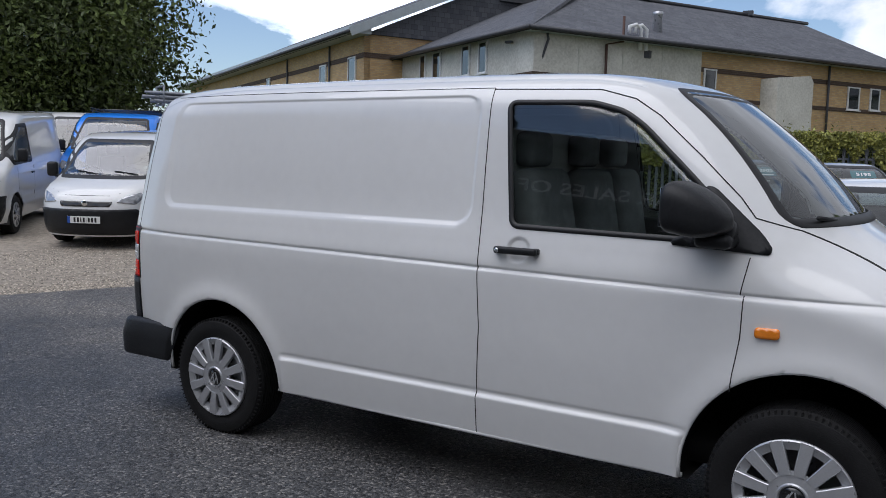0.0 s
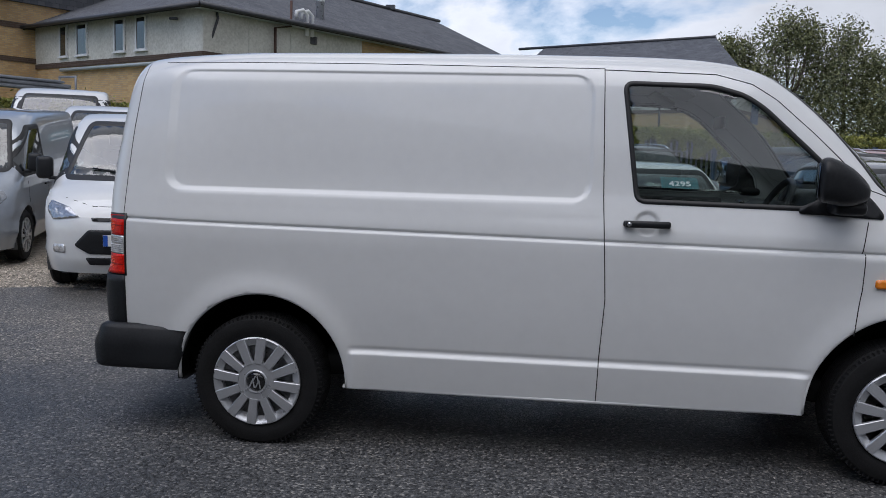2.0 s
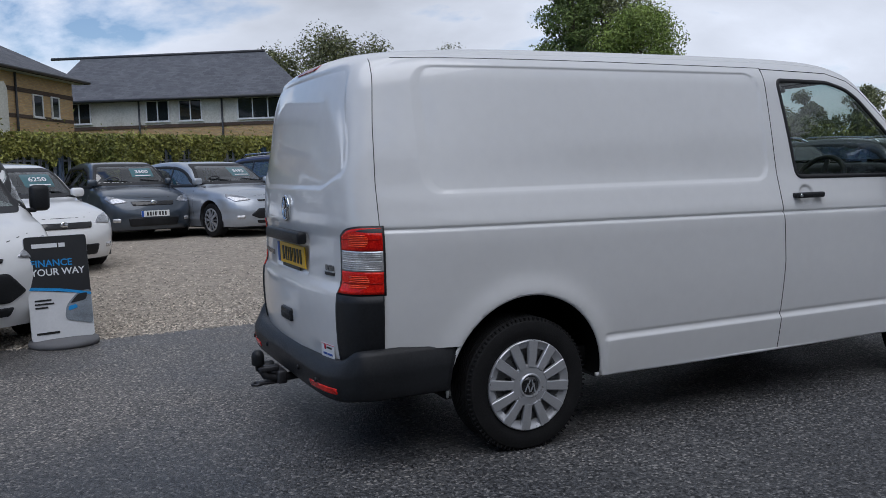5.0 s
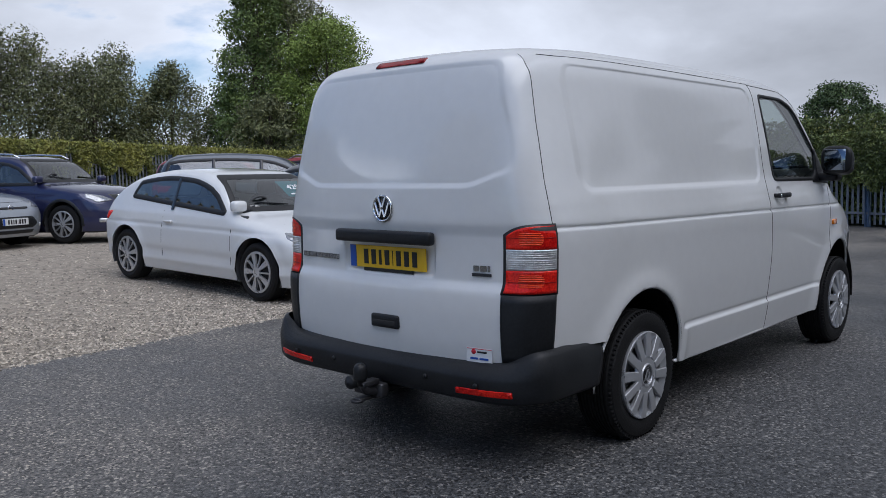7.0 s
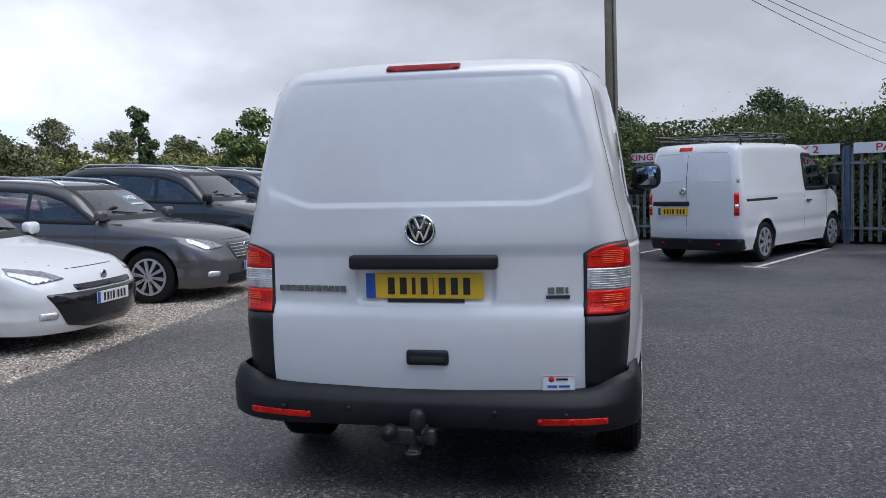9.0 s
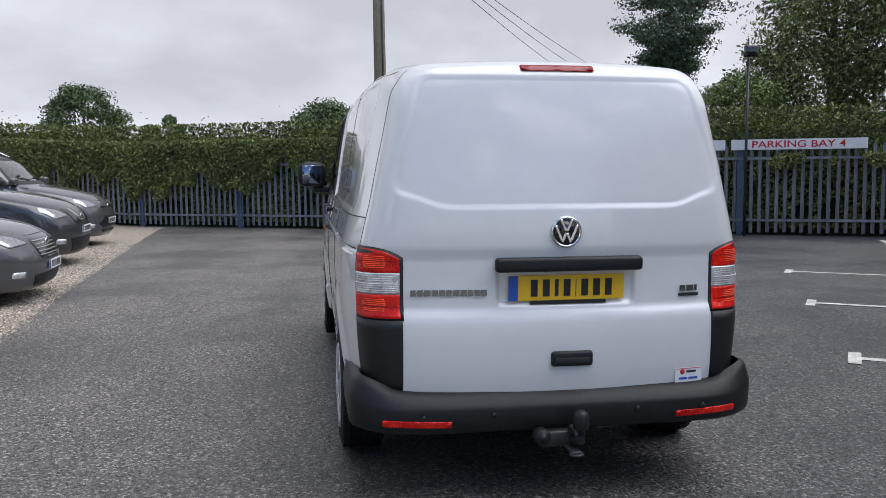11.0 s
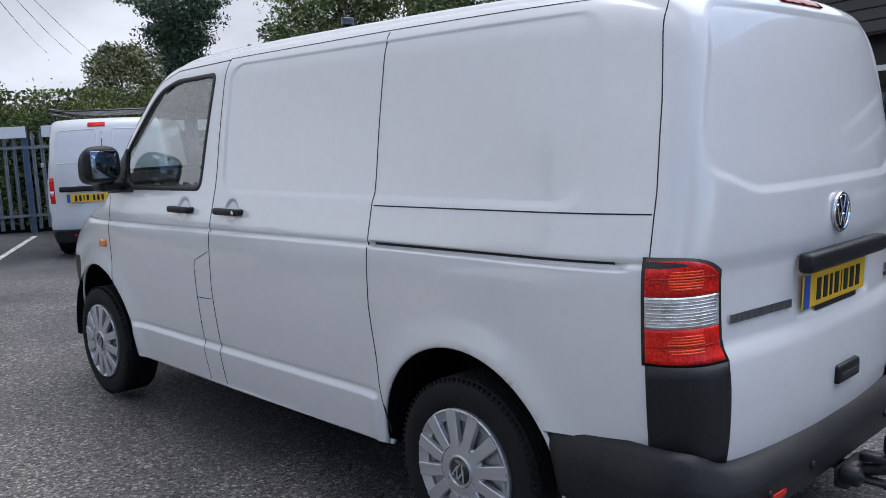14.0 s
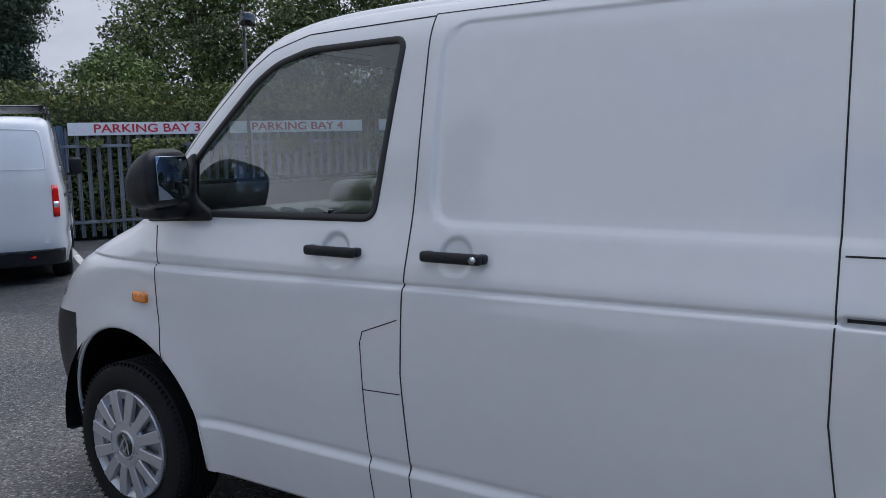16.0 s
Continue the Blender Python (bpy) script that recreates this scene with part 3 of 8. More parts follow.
def plate(parent, m, yellow=False, w=0.52, h=0.111):
    """Number plate on its backing: blue band and plain bars; faces local +z."""
    p = part("number_plate", box(w, h, 0.006, bevel=0.0025), YELLOWPLATE if yellow else WHITEPLATE, parent, "yellow number plate" if yellow else "white number plate", smooth=False, m=m)
    part("blue_band", box(0.042, h * 0.98, 0.002, (-w / 2 + 0.023, 0, 0.0042)), PLATEBLUE, p, smooth=False)
    bars([0.030, 0.030, 0.016, 0.030] + [0.002] + [0.030] * 3, h * 0.66, 0.0235, INK, p, pose(0.022, 0, 0.0045), "plate_bar")
    return p


def emblem(parent, m, r=0.06):
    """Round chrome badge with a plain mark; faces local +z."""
    e = part("badge", lathe([(0, 0), (r, 0), (r, 0.008), (r - 0.004, 0.012), (r - 0.009, 0.012), (r - 0.011, 0.007), (0, 0.007)], 40, "z"), CHROME, parent, "round chrome badge", m=m)
    part("badge_ground", lathe([(0, 0.0074), (r - 0.011, 0.0074), (r - 0.011, 0.005)], 32, "z"), GLOSSBLACK, e)
    for x, y, ln, tilt in ((-0.20, 0.42, 0.80, 24), (0.20, 0.42, 0.80, -24), (-0.50, -0.06, 1.02, 22), (-0.155, -0.36, 0.62, -22), (0.155, -0.36, 0.62, 22), (0.50, -0.06, 1.02, -22)):
        b = box(r * 0.17, r * ln, 0.007, bevel=0.002, seg=1)
        part("badge_mark", b, CHROME, e, smooth=False, m=pose(x * r, y * r, 0.0105, 0, 0, tilt))
    return e


# ---------------------------------------------------------------- the white panel van in the middle of the yard
AXR, AXF, RW = 0.0, 3.006, 0.325
ARCHES = ((0.015, 0.335, 0.426), (3.024, 0.344, 0.452))        # middle and radius of the wheel openings
van_side = curve([(0.28, 0.868), (0.45, 0.895), (0.60, 0.912), (0.78, 0.924), (1.0, 0.928), (1.09, 0.922), (1.18, 0.903), (1.30, 0.876), (1.5, 0.846), (1.8, 0.793), (2.0, 0.745)])
van_top = curve([(-1.0, 1.84), (-0.74, 1.905), (-0.5, 1.938), (0.0, 1.963), (1.0, 1.970), (1.7, 1.966), (2.0, 1.957), (2.17, 1.942), (2.35, 1.912), (2.476, 1.872), (2.57, 1.82), (2.70, 1.722), (2.823, 1.612), (2.92, 1.515), (3.06, 1.365), (3.14, 1.285), (3.24, 1.225), (3.4, 1.16), (3.6, 1.07), (3.74, 0.97), (3.9, 0.80)])
van_rear = curve([(0.25, -0.85), (0.45, -0.895), (0.6, -0.915), (0.7, -0.918), (0.80, -0.912), (0.86, -0.886), (1.05, -0.882), (1.12, -0.892), (1.24, -0.887), (1.5, -0.852), (1.8, -0.79), (1.95, -0.735)])
van_front = curve([(0.25, 3.70), (0.42, 3.83), (0.6, 3.87), (0.8, 3.86), (0.95, 3.80), (1.1, 3.7), (2.0, 3.0)])


def rrect(u, v, u0, u1, v0, v1, r):
    """Signed distance to a rounded rectangle (negative inside)."""
    qu, qv = np.abs(u - (u0 + u1) / 2) - (u1 - u0) / 2 + r, np.abs(v - (v0 + v1) / 2) - (v1 - v0) / 2 + r
    return np.hypot(np.maximum(qu, 0), np.maximum(qv, 0)) + np.minimum(np.maximum(qu, qv), 0) - r


def belt(x):
    return 1.058 + 0.011 * (2.78 - x)


def van_half(x, z, y):
    w = van_side(z)
    w = w - 0.082 * np.clip((-0.30 - x) / 0.5, 0, 2) ** 2 - 0.034 * sstep(0.1, -0.75, x) * sstep(1.2, 1.8, z) - 0.05 * np.clip((x - 2.55) / 0.75, 0, 2) ** 2
    outer = rrect(x, z, -0.500, 1.583, 1.241, 1.838, 0.10)
    inner = rrect(x, z, -0.452, 1.565, 1.264, 1.827, 0.075)
    w = w - 0.0085 * np.clip(-outer / np.maximum(inner - outer, 1e-4), 0, 1)
    zb = belt(x)
    w = w - 0.009 * np.exp(-((z - zb) / 0.0065) ** 2) * (x < 3.55) + 0.004 * sstep(0.0, -0.02, z - zb)
    between = sstep(0.44, 0.48, x) * (1 - sstep(2.56, 2.60, x))
    w = w + between * (0.014 * (1 - sstep(0.476, 0.500, z)) - 0.004 * np.exp(-((z - 0.508) / 0.009) ** 2))
    for cx, cz, r in ARCHES:
        d = np.hypot(x - cx, z - cz)
        w = w + 0.020 * np.exp(-((np.maximum(d - r, 0)) / 0.075) ** 2) * (z < 0.95)
    left = y > 0
    for hx, hz, on in ((1.835, 1.157, ~left), (1.92, 1.157, left), (1.47, 1.163, left)):
        d = np.hypot(x - hx, z - hz)
        w = w - np.where(on, 0.010 * (1 - sstep(0.046, 0.058, d)), 0.0)
    rail = rrect(x, z, -0.64, 0.46, 1.072 + 0.0 * x, 1.096, 0.01)
    w = w - np.where(left, 0.018 * (1 - sstep(-0.006, 0.003, rail)), 0.0)
    return w


def van_roof(x, ya):
    drop = 0.035 * (ya / 0.8) ** 2 + 0.03 * (ya / 0.8) ** 6
    ws = sstep(2.0, 2.5, x)
    drip = 0.010 * np.exp(-((ya - 0.695) / 0.014) ** 2) * (x < 2.3)
    return van_top(x + ws * 0.17 * (ya / 0.8) ** 2.4) - drop * (1 - 0.3 * ws) - drip


def van_back(ya, z, y):
    x = van_rear(z) + 0.052 * (ya / 0.70) ** 2.6
    # large recessed field where a rear window would be
    edge = 0.625 + 0.112 * sstep(1.86, 1.38, z)
    sd = smax(ya - edge, smax(z - 1.848, 1.272 + 0.060 * sstep(0.48, 0.72, ya) - z, 0.05), 0.06)
    x = x + 0.009 * np.clip(-sd / 0.024, 0, 1)
    pl = rrect(y, z, -0.325, 0.295, 0.858, 1.06, 0.03)
    x = x + 0.016 * (1 - sstep(-0.02, 0.006, pl))
    return x


def lines_between(lo, hi, step, fine):
    """Grid lines from lo to hi, closer together within the fine stretches (a, b, step)."""
    out, x = [lo], lo
    while x < hi - 1e-6:
        st = min([step] + [f[2] for f in fine if f[0] - f[2] <= x < f[1]])
        x = min(hi, x + st)
        out.append(x)
    if out[-1] - out[-2] < 0.002:
        out.pop(-2)
    return out


van_skin = Skin(van_half, van_roof, van_back, lambda ya, z: van_front(z) + 0.03 - 0.18 * (ya / 0.9) ** 4, 0.305, (-1.05, -1.0, 0.305), (3.95, 1.0, 2.02),
                (lines_between(-1.05, 3.95, 0.019, [(-0.515, -0.41, 0.004), (1.55, 1.592, 0.004), (0.41, 0.47, 0.006), (1.40, 1.54, 0.007), (1.77, 1.98, 0.007)]),
                 lines_between(-1.0, 1.0, 0.020, [(-0.75, -0.58, 0.006), (0.58, 0.75, 0.006), (-0.35, -0.29, 0.006), (0.27, 0.32, 0.006)]),
                 lines_between(0.305, 2.02, 0.016, [(0.462, 0.53, 0.004), (1.045, 1.105, 0.0032), (1.105, 1.22, 0.008), (1.232, 1.310, 0.0045), (1.805, 1.852, 0.0045), (1.285, 1.36, 0.007), (0.84, 0.87, 0.006)])),
                (0.14, 0.085, 0.26), ((-0.5, -0.5, 0.305), (2.0, 0.5, 1.84)))

van = thing("panel_van", "white panel van with black bumpers parked on wet-dark asphalt", "van")
van.matrix_basis = pose(0, 0, 0.004, 0.6, -0.1, 0)
V = van_skin
win_mid = rounded([(1.716, 1.801), (2.11, 1.793), (2.25, 1.755), (2.34, 1.697), (2.56, 1.492), (2.70, 1.355), (2.72, 1.247), (1.786, 1.259)], 0.04)
ws_poly = rounded([(-0.61, 1.845), (0.61, 1.845), (0.765, 1.325), (-0.765, 1.325)], 0.06)


def corner(s, z0, z1, xs, yr, lift, slope=0.0, nu=22, nz=8, skin=None, cx=-0.50, cy=0.50):
    """A piece wrapped round the rear corner, from x = -xs on the flank to |y| = yr on the tail; slope: drop of its top at the inner end."""
    V = skin or van_skin
    bm = bmesh.new()
    rows = []
    for i in range(nu + 1):
        q = i / nu
        row = []
        for j in range(nz + 1):
            z = z0 + (z1 - slope * (max(0.0, q - 0.30) / 0.70) ** 2.6 - z0) * j / nz
            ax = V.hit(-xs, z, "right" if s < 0 else "left")[0]
            ay = V.hit(s * yr, z, "rear")[0]
            o = Vector((cx, s * cy, z))
            a0, a1 = math.atan2(-(ax.x - o.x), (ax.y - o.y) * s), math.atan2(-(ay.x - o.x), (ay.y - o.y) * s)
            a = a0 + (a1 - a0) * q
            d = Vector((-math.sin(a), s * math.cos(a), 0))
            co = V.tree.ray_cast(o, d)[0]
            row.append(bm.verts.new(co + d * lift))
        rows.append(row)
    for r0, r1 in zip(rows, rows[1:]):
        for j in range(nz):
            bm.faces.new((r0[j], r0[j + 1], r1[j + 1], r1[j]))
    rim = [e for e in bm.edges if e.is_boundary]
    r = bmesh.ops.extrude_edge_only(bm, edges=rim)
    for g in r["geom"]:
        if isinstance(g, bmesh.types.BMVert):
            g.co = g.co + (Vector((cx, s * cy, g.co.z)) - g.co).normalized() * (lift + 0.006)
    bmesh.ops.recalc_face_normals(bm, faces=bm.faces)
    return bm


def van_parts():
    for way, s in (("right", -1), ("left", 1)):
        part("door_window", patch(V, win_mid, way, -0.006, 0.003, fair=True), GLASS, van, "clear side window")
        part("window_seal", ribbon(V, win_mid, way, 0.025, 0.001, True, 0.015, 0.003), SEAL, van, "black rubber window seal")
        # black corner that carries the mirror
        part("mirror_corner", patch(V, rounded([(2.50, 1.250), (2.60, 1.30), (2.615, 1.465), (2.65, 1.455), (2.835, 1.285), (2.872, 1.235), (2.868, 1.212), (2.50, 1.228)], 0.03), way, 0.007, 0.02), PLASTIC, van)
        # shut lines
        lines = [[(1.622, 1.868), (1.625, 1.70), (1.636, 1.26), (1.645, belt(1.64)), (1.66, 0.80), (1.645, 0.52), (1.64, 0.31)],
                 [(2.79, belt(2.78)), (2.785, 0.90), (2.766, 0.76), (2.760, 0.69)], [(2.775, belt(2.78)), (2.80, 1.20)],
                 [(1.622, 1.862), (2.13, 1.848), (2.29, 1.805), (2.40, 1.735), (2.58, 1.575), (2.74, 1.42), (2.80, 1.345)],
                 [(-0.655, 1.87), (-0.69, 1.55), (-0.705, 1.30), (-0.708, 1.115)],
                 [(2.80, 1.345), (2.95, 1.30), (3.25, 1.155), (3.45, 1.04)], [(-0.56, 1.874), (0.5, 1.876), (1.622, 1.868)]]
        if s > 0:
            lines += [[(0.482, 1.868), (0.478, 1.70), (0.472, 1.26), (0.47, 1.08), (0.475, 0.85), (0.44, 0.55), (0.40, 0.36)],
                      [(0.46, 1.225), (-0.70, 1.235)],
                      [(1.665, 0.965), (1.80, 0.915), (1.812, 0.88), (1.805, 0.60), (1.79, 0.31)], [(1.665, 0.735), (1.81, 0.73)]]
        for ln in lines:
            part("shut_line", ribbon(V, ln, way, 0.004 if ln[0][0] < 0 or ln[0][0] == 1.665 else 0.0055, 0.0014, step=0.012), GAP, van)
        if s > 0:
            part("sliding_rail", ribbon(V, [(0.45, 1.084), (-0.60, 1.092)], way, 0.010, 0.0016, step=0.012), GAP, van, "dark sliding-door rail slot")
        # handles
        for hx, hz in (((1.835, 1.157),) if s < 0 else ((1.92, 1.157), (1.47, 1.163))):
            co, d = V.hit(hx - 0.115, hz, way)
            y = co.y
            h = box(0.205, 0.026, 0.032, (hx, y + s * 0.028, hz), 0.011, 3)
            f1 = box(0.03, 0.03, 0.028, (hx - 0.092, y + s * 0.008, hz), 0.008)
            f2 = box(0.03, 0.03, 0.028, (hx + 0.09, y + s * 0.008, hz), 0.008)
            hd = part("door_handle", join(h, f1, f2), PLASTIC, van, "black door handle")
            if hx < 1.9:
                part("lock", lathe([(0, -0.002), (0.009, -0.002), (0.011, 0.004)], 16, "y", (hx - 0.083, y + s * 0.043, hz)), CHROME, hd)
        # side repeater
        part("side_repeater", patch(V, rounded([(2.838, 0.907), (2.925, 0.907), (2.925, 0.947), (2.838, 0.947)], 0.014), way, 0.012, 0.014, 0.02), AMBER, van, "amber side repeater")
        # rear lamps wrap round the corner
        lamp = new("rear_lamp")
        lamp.parent = van
        lamp["label"] = "red and clear wrap-round rear lamp"
        # red over clear over red, wrapped round the corner
        for nm, z0, z1, mt in (("red_lens", 1.006, 1.108, REDLENS), ("clear_lens", 0.914, 1.005, CLEARLENS), ("lower_red_lens", 0.814, 0.913, REDLENS)):
            part(nm, corner(s, z0, z1, 0.7, 0.703, 0.006, 0.045 if nm == "red_lens" else 0.0), mt, lamp)
        for k in range(9):
            z = 0.921 + 0.0095 * k + (0.003 if k > 4 else 0)
            part("lens_rib", corner(s, z - 0.0015, z + 0.0015, 0.705, 0.712, 0.008, nu=12, nz=1), CLEARLENS if k != 4 else STICKERWHITE, lamp)
        # bright strips laid on the red lenses, painting the glint of the reflector bowls
        for z in (0.868, 1.052):
            bowl = []
            for k in range(7):
                zz = z - 0.024 + 0.008 * k
                half_ = 0.045 * math.sqrt(max(0.0, 1 - ((k - 3) / 3.6) ** 2))
                bowl.append(corner(s, zz - 0.0026, zz + 0.0026, 0.78 - half_ * 0.5, 0.775 - half_ * 0.3, 0.0078, nu=8, nz=1))
            part("reflector_bowl", join(*bowl), BRIGHTRED, lamp)
        part("lens_rib", corner(s, 1.055, 1.058, 0.705, 0.712, 0.008), DARKRED, lamp)
        part("lens_rib", corner(s, 0.86, 0.863, 0.705, 0.712, 0.008), DARKRED, lamp)
        part("lamp_bed", corner(s, 0.806, 1.117, 0.690, 0.690, 0.003, 0.047), SEAL, lamp, "black lamp seal")
        # black corner below the lamp
        part("corner_guard", corner(s, 0.50, 0.806, 0.70, 0.695, 0.007), PLASTIC, van, "black plastic corner guard")
        # headlamp and front corner
        part("headlamp", patch(V, rounded([(s * 0.42, 0.95), (s * 0.81, 0.975), (s * 0.845, 0.86), (s * 0.46, 0.80)], 0.03), "front", 0.004, 0.01), HEADLAMP, van)
        # mirror
        mb = bmesh.new()
        bmesh.ops.create_icosphere(mb, subdivisions=4, radius=1.0)
        for v in mb.verts:
            u = v.co.copy()
            k = (abs(u.x) ** 3.4 + abs(u.y) ** 3.4 + abs(u.z) ** 3.4) ** (-1 / 3.4)
            u *= k
            back = u.x < 0
            f = 0.0 if back else u.x
            v.co = Vector((2.575 + (0.045 if back else 0.175) * u.x - 0.025 * u.y, s * (1.028 + (0.112 - 0.045 * f * f) * u.y), 1.383 - 0.050 * f + (0.098 - 0.050 * f * f) * u.z))
        mir = part("door_mirror", mb, PLASTIC, van, "black door mirror")
        part("mirror_glass", box(0.004, 0.155, 0.145, (0, 0, 0), 0.0019, 1), MIRROR, mir, m=pose(2.529, s * 1.028, 1.383, 0, 2, s * 12))
        part("mirror_arm", join(box(0.14, 0.15, 0.06, (2.685, s * 0.945, 1.262), 0.026, 3), box(0.12, 0.10, 0.09, (2.70, s * 0.955, 1.30), 0.035, 3)), PLASTIC, mir)
        # arch lip and liner
        for cx, cz, r in ARCHES:
            pts = []
            for k in range(37):
                a = radians(-4 + 188 * k / 36)
                x, z = cx + r * math.cos(a), max(cz + r * math.sin(a), 0.306)
                pts.append((x, z))
            line = [Vector((x, V.hit(x + 0.012 * (x - cx) / r, z + 0.012, way)[0].y, z)) for x, z in pts]
            part("arch_lip", tube([p + Vector((0, -s * 0.011, 0)) for p in line], 0.009, 8), WHITE, van)
            li = bmesh.new()
            rows = []
            for k in range(25):
                a = radians(-26 + 232 * k / 24)
                rows.append([li.verts.new((cx + (r + 0.012) * math.cos(a), s * yy, max(cz + (r + 0.012) * math.sin(a), 0.300))) for yy in (0.905 - 0.014, 0.52)] )
            for a, b in zip(rows, rows[1:]):
                li.faces.new((a[0], a[1], b[1], b[0]))
            li.faces.new([r_[1] for r_ in rows])
            part("arch_liner", li, LINER, van, "black wheel-arch liner")
        add_wheel(van, AXR, s * 0.825, RW - 0.004, RW, 0.215, "paddle", 0, 7 if s < 0 else 18)
        add_wheel(van, AXF, s * 0.825, RW + 0.004, RW, 0.215, "paddle", 0 if s < 0 else 0, 11)
        V.cut(win_mid, ("side", lambda c, s=s: (c[:, 1] * s > 0.5)))
        # sill edge
        part("sill_edge", tube([(0.42, s * 0.876, 0.306), (1.5, s * 0.882, 0.304), (2.58, s * 0.876, 0.306)], 0.012, 8), WHITE, van)
    part("windscreen", patch(V, ws_poly, "front", -0.003, 0.003, fair=True), GLASS, van, "raindrop-speckled windscreen")
    part("windscreen_seal", ribbon(V, ws_poly, "front", 0.036, 0.003, True, 0.02, 0.003), SEAL, van)
    V.cut(rounded([(-0.612, 1.847), (0.612, 1.847), (0.767, 1.323), (-0.767, 1.323)], 0.06), ("front", lambda c: (c[:, 0] > 2.1)))
    for cx, cz, r in ARCHES:
        V.arch(cx, cz, r)
    c = V.v[V.q].mean(1)
    V.q = V.q[~((c[:, 0] < -0.33) & (c[:, 2] < np.where(np.abs(c[:, 1]) > 0.86, 0.548, 0.47)))]
    c = V.v[V.q].mean(1)
    nose = (c[:, 0] > 3.40) & (c[:, 2] < 0.80)
    rest, V.q = V.q[~nose], V.q[nose]
    part("front_bumper", V.mesh(), PLASTIC, van, "black front bumper")
    V.q = rest
    part("body", V.mesh(), WHITE, van, "glossy white body with moulded side panels")


van_parts()


def van_rear_fittings():
    r = lambda y, z: V.hit(y, z, "rear")[0]
    face = lambda y, z, lift=0.003: Matrix.Translation(r(y, z) - Vector((lift, 0, 0))) @ pose(0, 0, 0, 90, 0, -90)
    plate(van, face(-0.013, 0.935, 0.014) @ pose(0, 0, 0, 2), True)
    bars([0.34], 0.016, 0, INK, van, face(-0.02, 0.872, 0.012), "plate_surround")
    part("grip_bar", box(0.05, 0.65, 0.062, (-0.912, -0.016, 1.04), 0.016, 3), PLASTIC, van, "black tailgate trim bar")
    emblem(van, face(-0.005, 1.176, 0.002), 0.068)
    g = part("tailgate_handle", box(0.03, 0.185, 0.066, (r(-0.03, 0.63).x - 0.002, -0.03, 0.63), 0.012, 3), PLASTIC, van, "black tailgate handle")
    part("finger_recess", box(0.01, 0.15, 0.028, (r(-0.03, 0.63).x - 0.015, -0.03, 0.622), 0.008), GAP, g)
    br = part("high_brake_lamp", patch(V, rounded([(-0.165, 1.895), (0.165, 1.895), (0.165, 1.866), (-0.165, 1.866)], 0.01), "rear", 0.006, 0.02), DARKRED, van, "dark red high brake lamp")
    # badges drawn as plain chrome bars
    bars([0.0235, 0.025, 0.028, 0.0285, 0.0245, 0.0235, 0.029, 0.0265, 0.0235, 0.022, 0.0265], 0.026, 0.0045, BADGE, van, face(0.50, 0.92, 0.004) @ pose(0, 0, 0, 0, -6.5, 0), "name_badge")
    bars([0.028, 0.032, 0.012], 0.026, 0.007, BADGE, van, face(-0.585, 0.915, 0.004) @ pose(0, 0, 0, 0, 8, 0), "engine_badge")
    bars([0.10], 0.014, 0, STEEL, van, face(-0.585, 0.887, 0.004) @ pose(0, 0, 0, 0, 8, 0), "engine_badge")
    st = part("dealer_sticker", box(0.135, 0.066, 0.001, bevel=0.0), STICKERWHITE, van, "white dealer sticker with red dot", smooth=False, m=face(-0.585, 0.527, 0.004) @ pose(0, 0, 0, 0, 8, 0))
    part("sticker_dot", lathe([(0, 0.001), (0.012, 0.001), (0.012, 0.0)], 20, "z", (-0.03, 0.014, 0)), material("red_print", (0.6, 0.02, 0.04), 0.5, scale=30), st)
    bars([0.05], 0.008, 0, INK, st, pose(0.014, 0.014, 0.001), "sticker_bar")
    bars([0.04, 0.045], 0.009, 0.008, PLATEBLUE, st, pose(0, -0.016, 0.001), "sticker_bar")
    bars([0.128], 0.002, 0, material("red_print", (0.6, 0.02, 0.04)), st, pose(0, 0.028, 0.001), "sticker_bar")
    # bumper: one section swept round the tail
    prof = [(0.0, 0.335), (0.034, 0.326), (0.047, 0.337), (0.055, 0.38), (0.060, 0.428), (0.056, 0.443), (0.018, 0.478), (0.0, 0.492), (-0.05, 0.50)]
    path = []
    for k in range(61):
        a = k / 60
        if a < 0.18:
            q = a / 0.18
            path.append((-0.40 - 0.28 * q, -0.90, 0.0, -1.0, 1 - q))
        elif a > 0.82:
            q = (1 - a) / 0.18
            path.append((-0.40 - 0.28 * q, 0.90, 0.0, 1.0, 1 - q))
        else:
            q = (a - 0.18) / 0.64
            th = radians(-90 + 180 * q)
            n = 5.2
            c, s_ = abs(math.cos(th)) ** (2 / n), math.copysign(abs(math.sin(th)) ** (2 / n), math.sin(th))
            nx, ny = -abs(math.cos(th)) ** (2 - 2 / n), math.copysign(abs(math.sin(th)) ** (2 - 2 / n), math.sin(th))
            ln = math.hypot(nx, ny)
            path.append((-0.68 - 0.215 * c, 0.90 * s_, nx / ln, ny / ln, 0.0))
    bm = bmesh.new()
    rows = []
    for x, y, nx, ny, up in path:
        sidey = abs(ny)
        row = []
        for o, z in prof:
            zz = z + (sidey ** 3) * (0.068 * sstep(0.38, 0.49, z) + 0.022 * (1 - sstep(0.34, 0.42, z)))
            oo = o * (1 - 0.5 * sidey ** 2)
            edge = 0.015 - math.sqrt(max(0.43 ** 2 - (zz - 0.335) ** 2, 0.0)) + 0.40
            row.append(bm.verts.new((x + nx * oo + up * edge, y + ny * oo, zz)))
        rows.append(row)
    for a, b in zip(rows, rows[1:]):
        for j in range(len(prof) - 1):
            bm.faces.new((a[j], a[j + 1], b[j + 1], b[j]))
    bm.faces.new(rows[0])
    bm.faces.new(rows[-1])
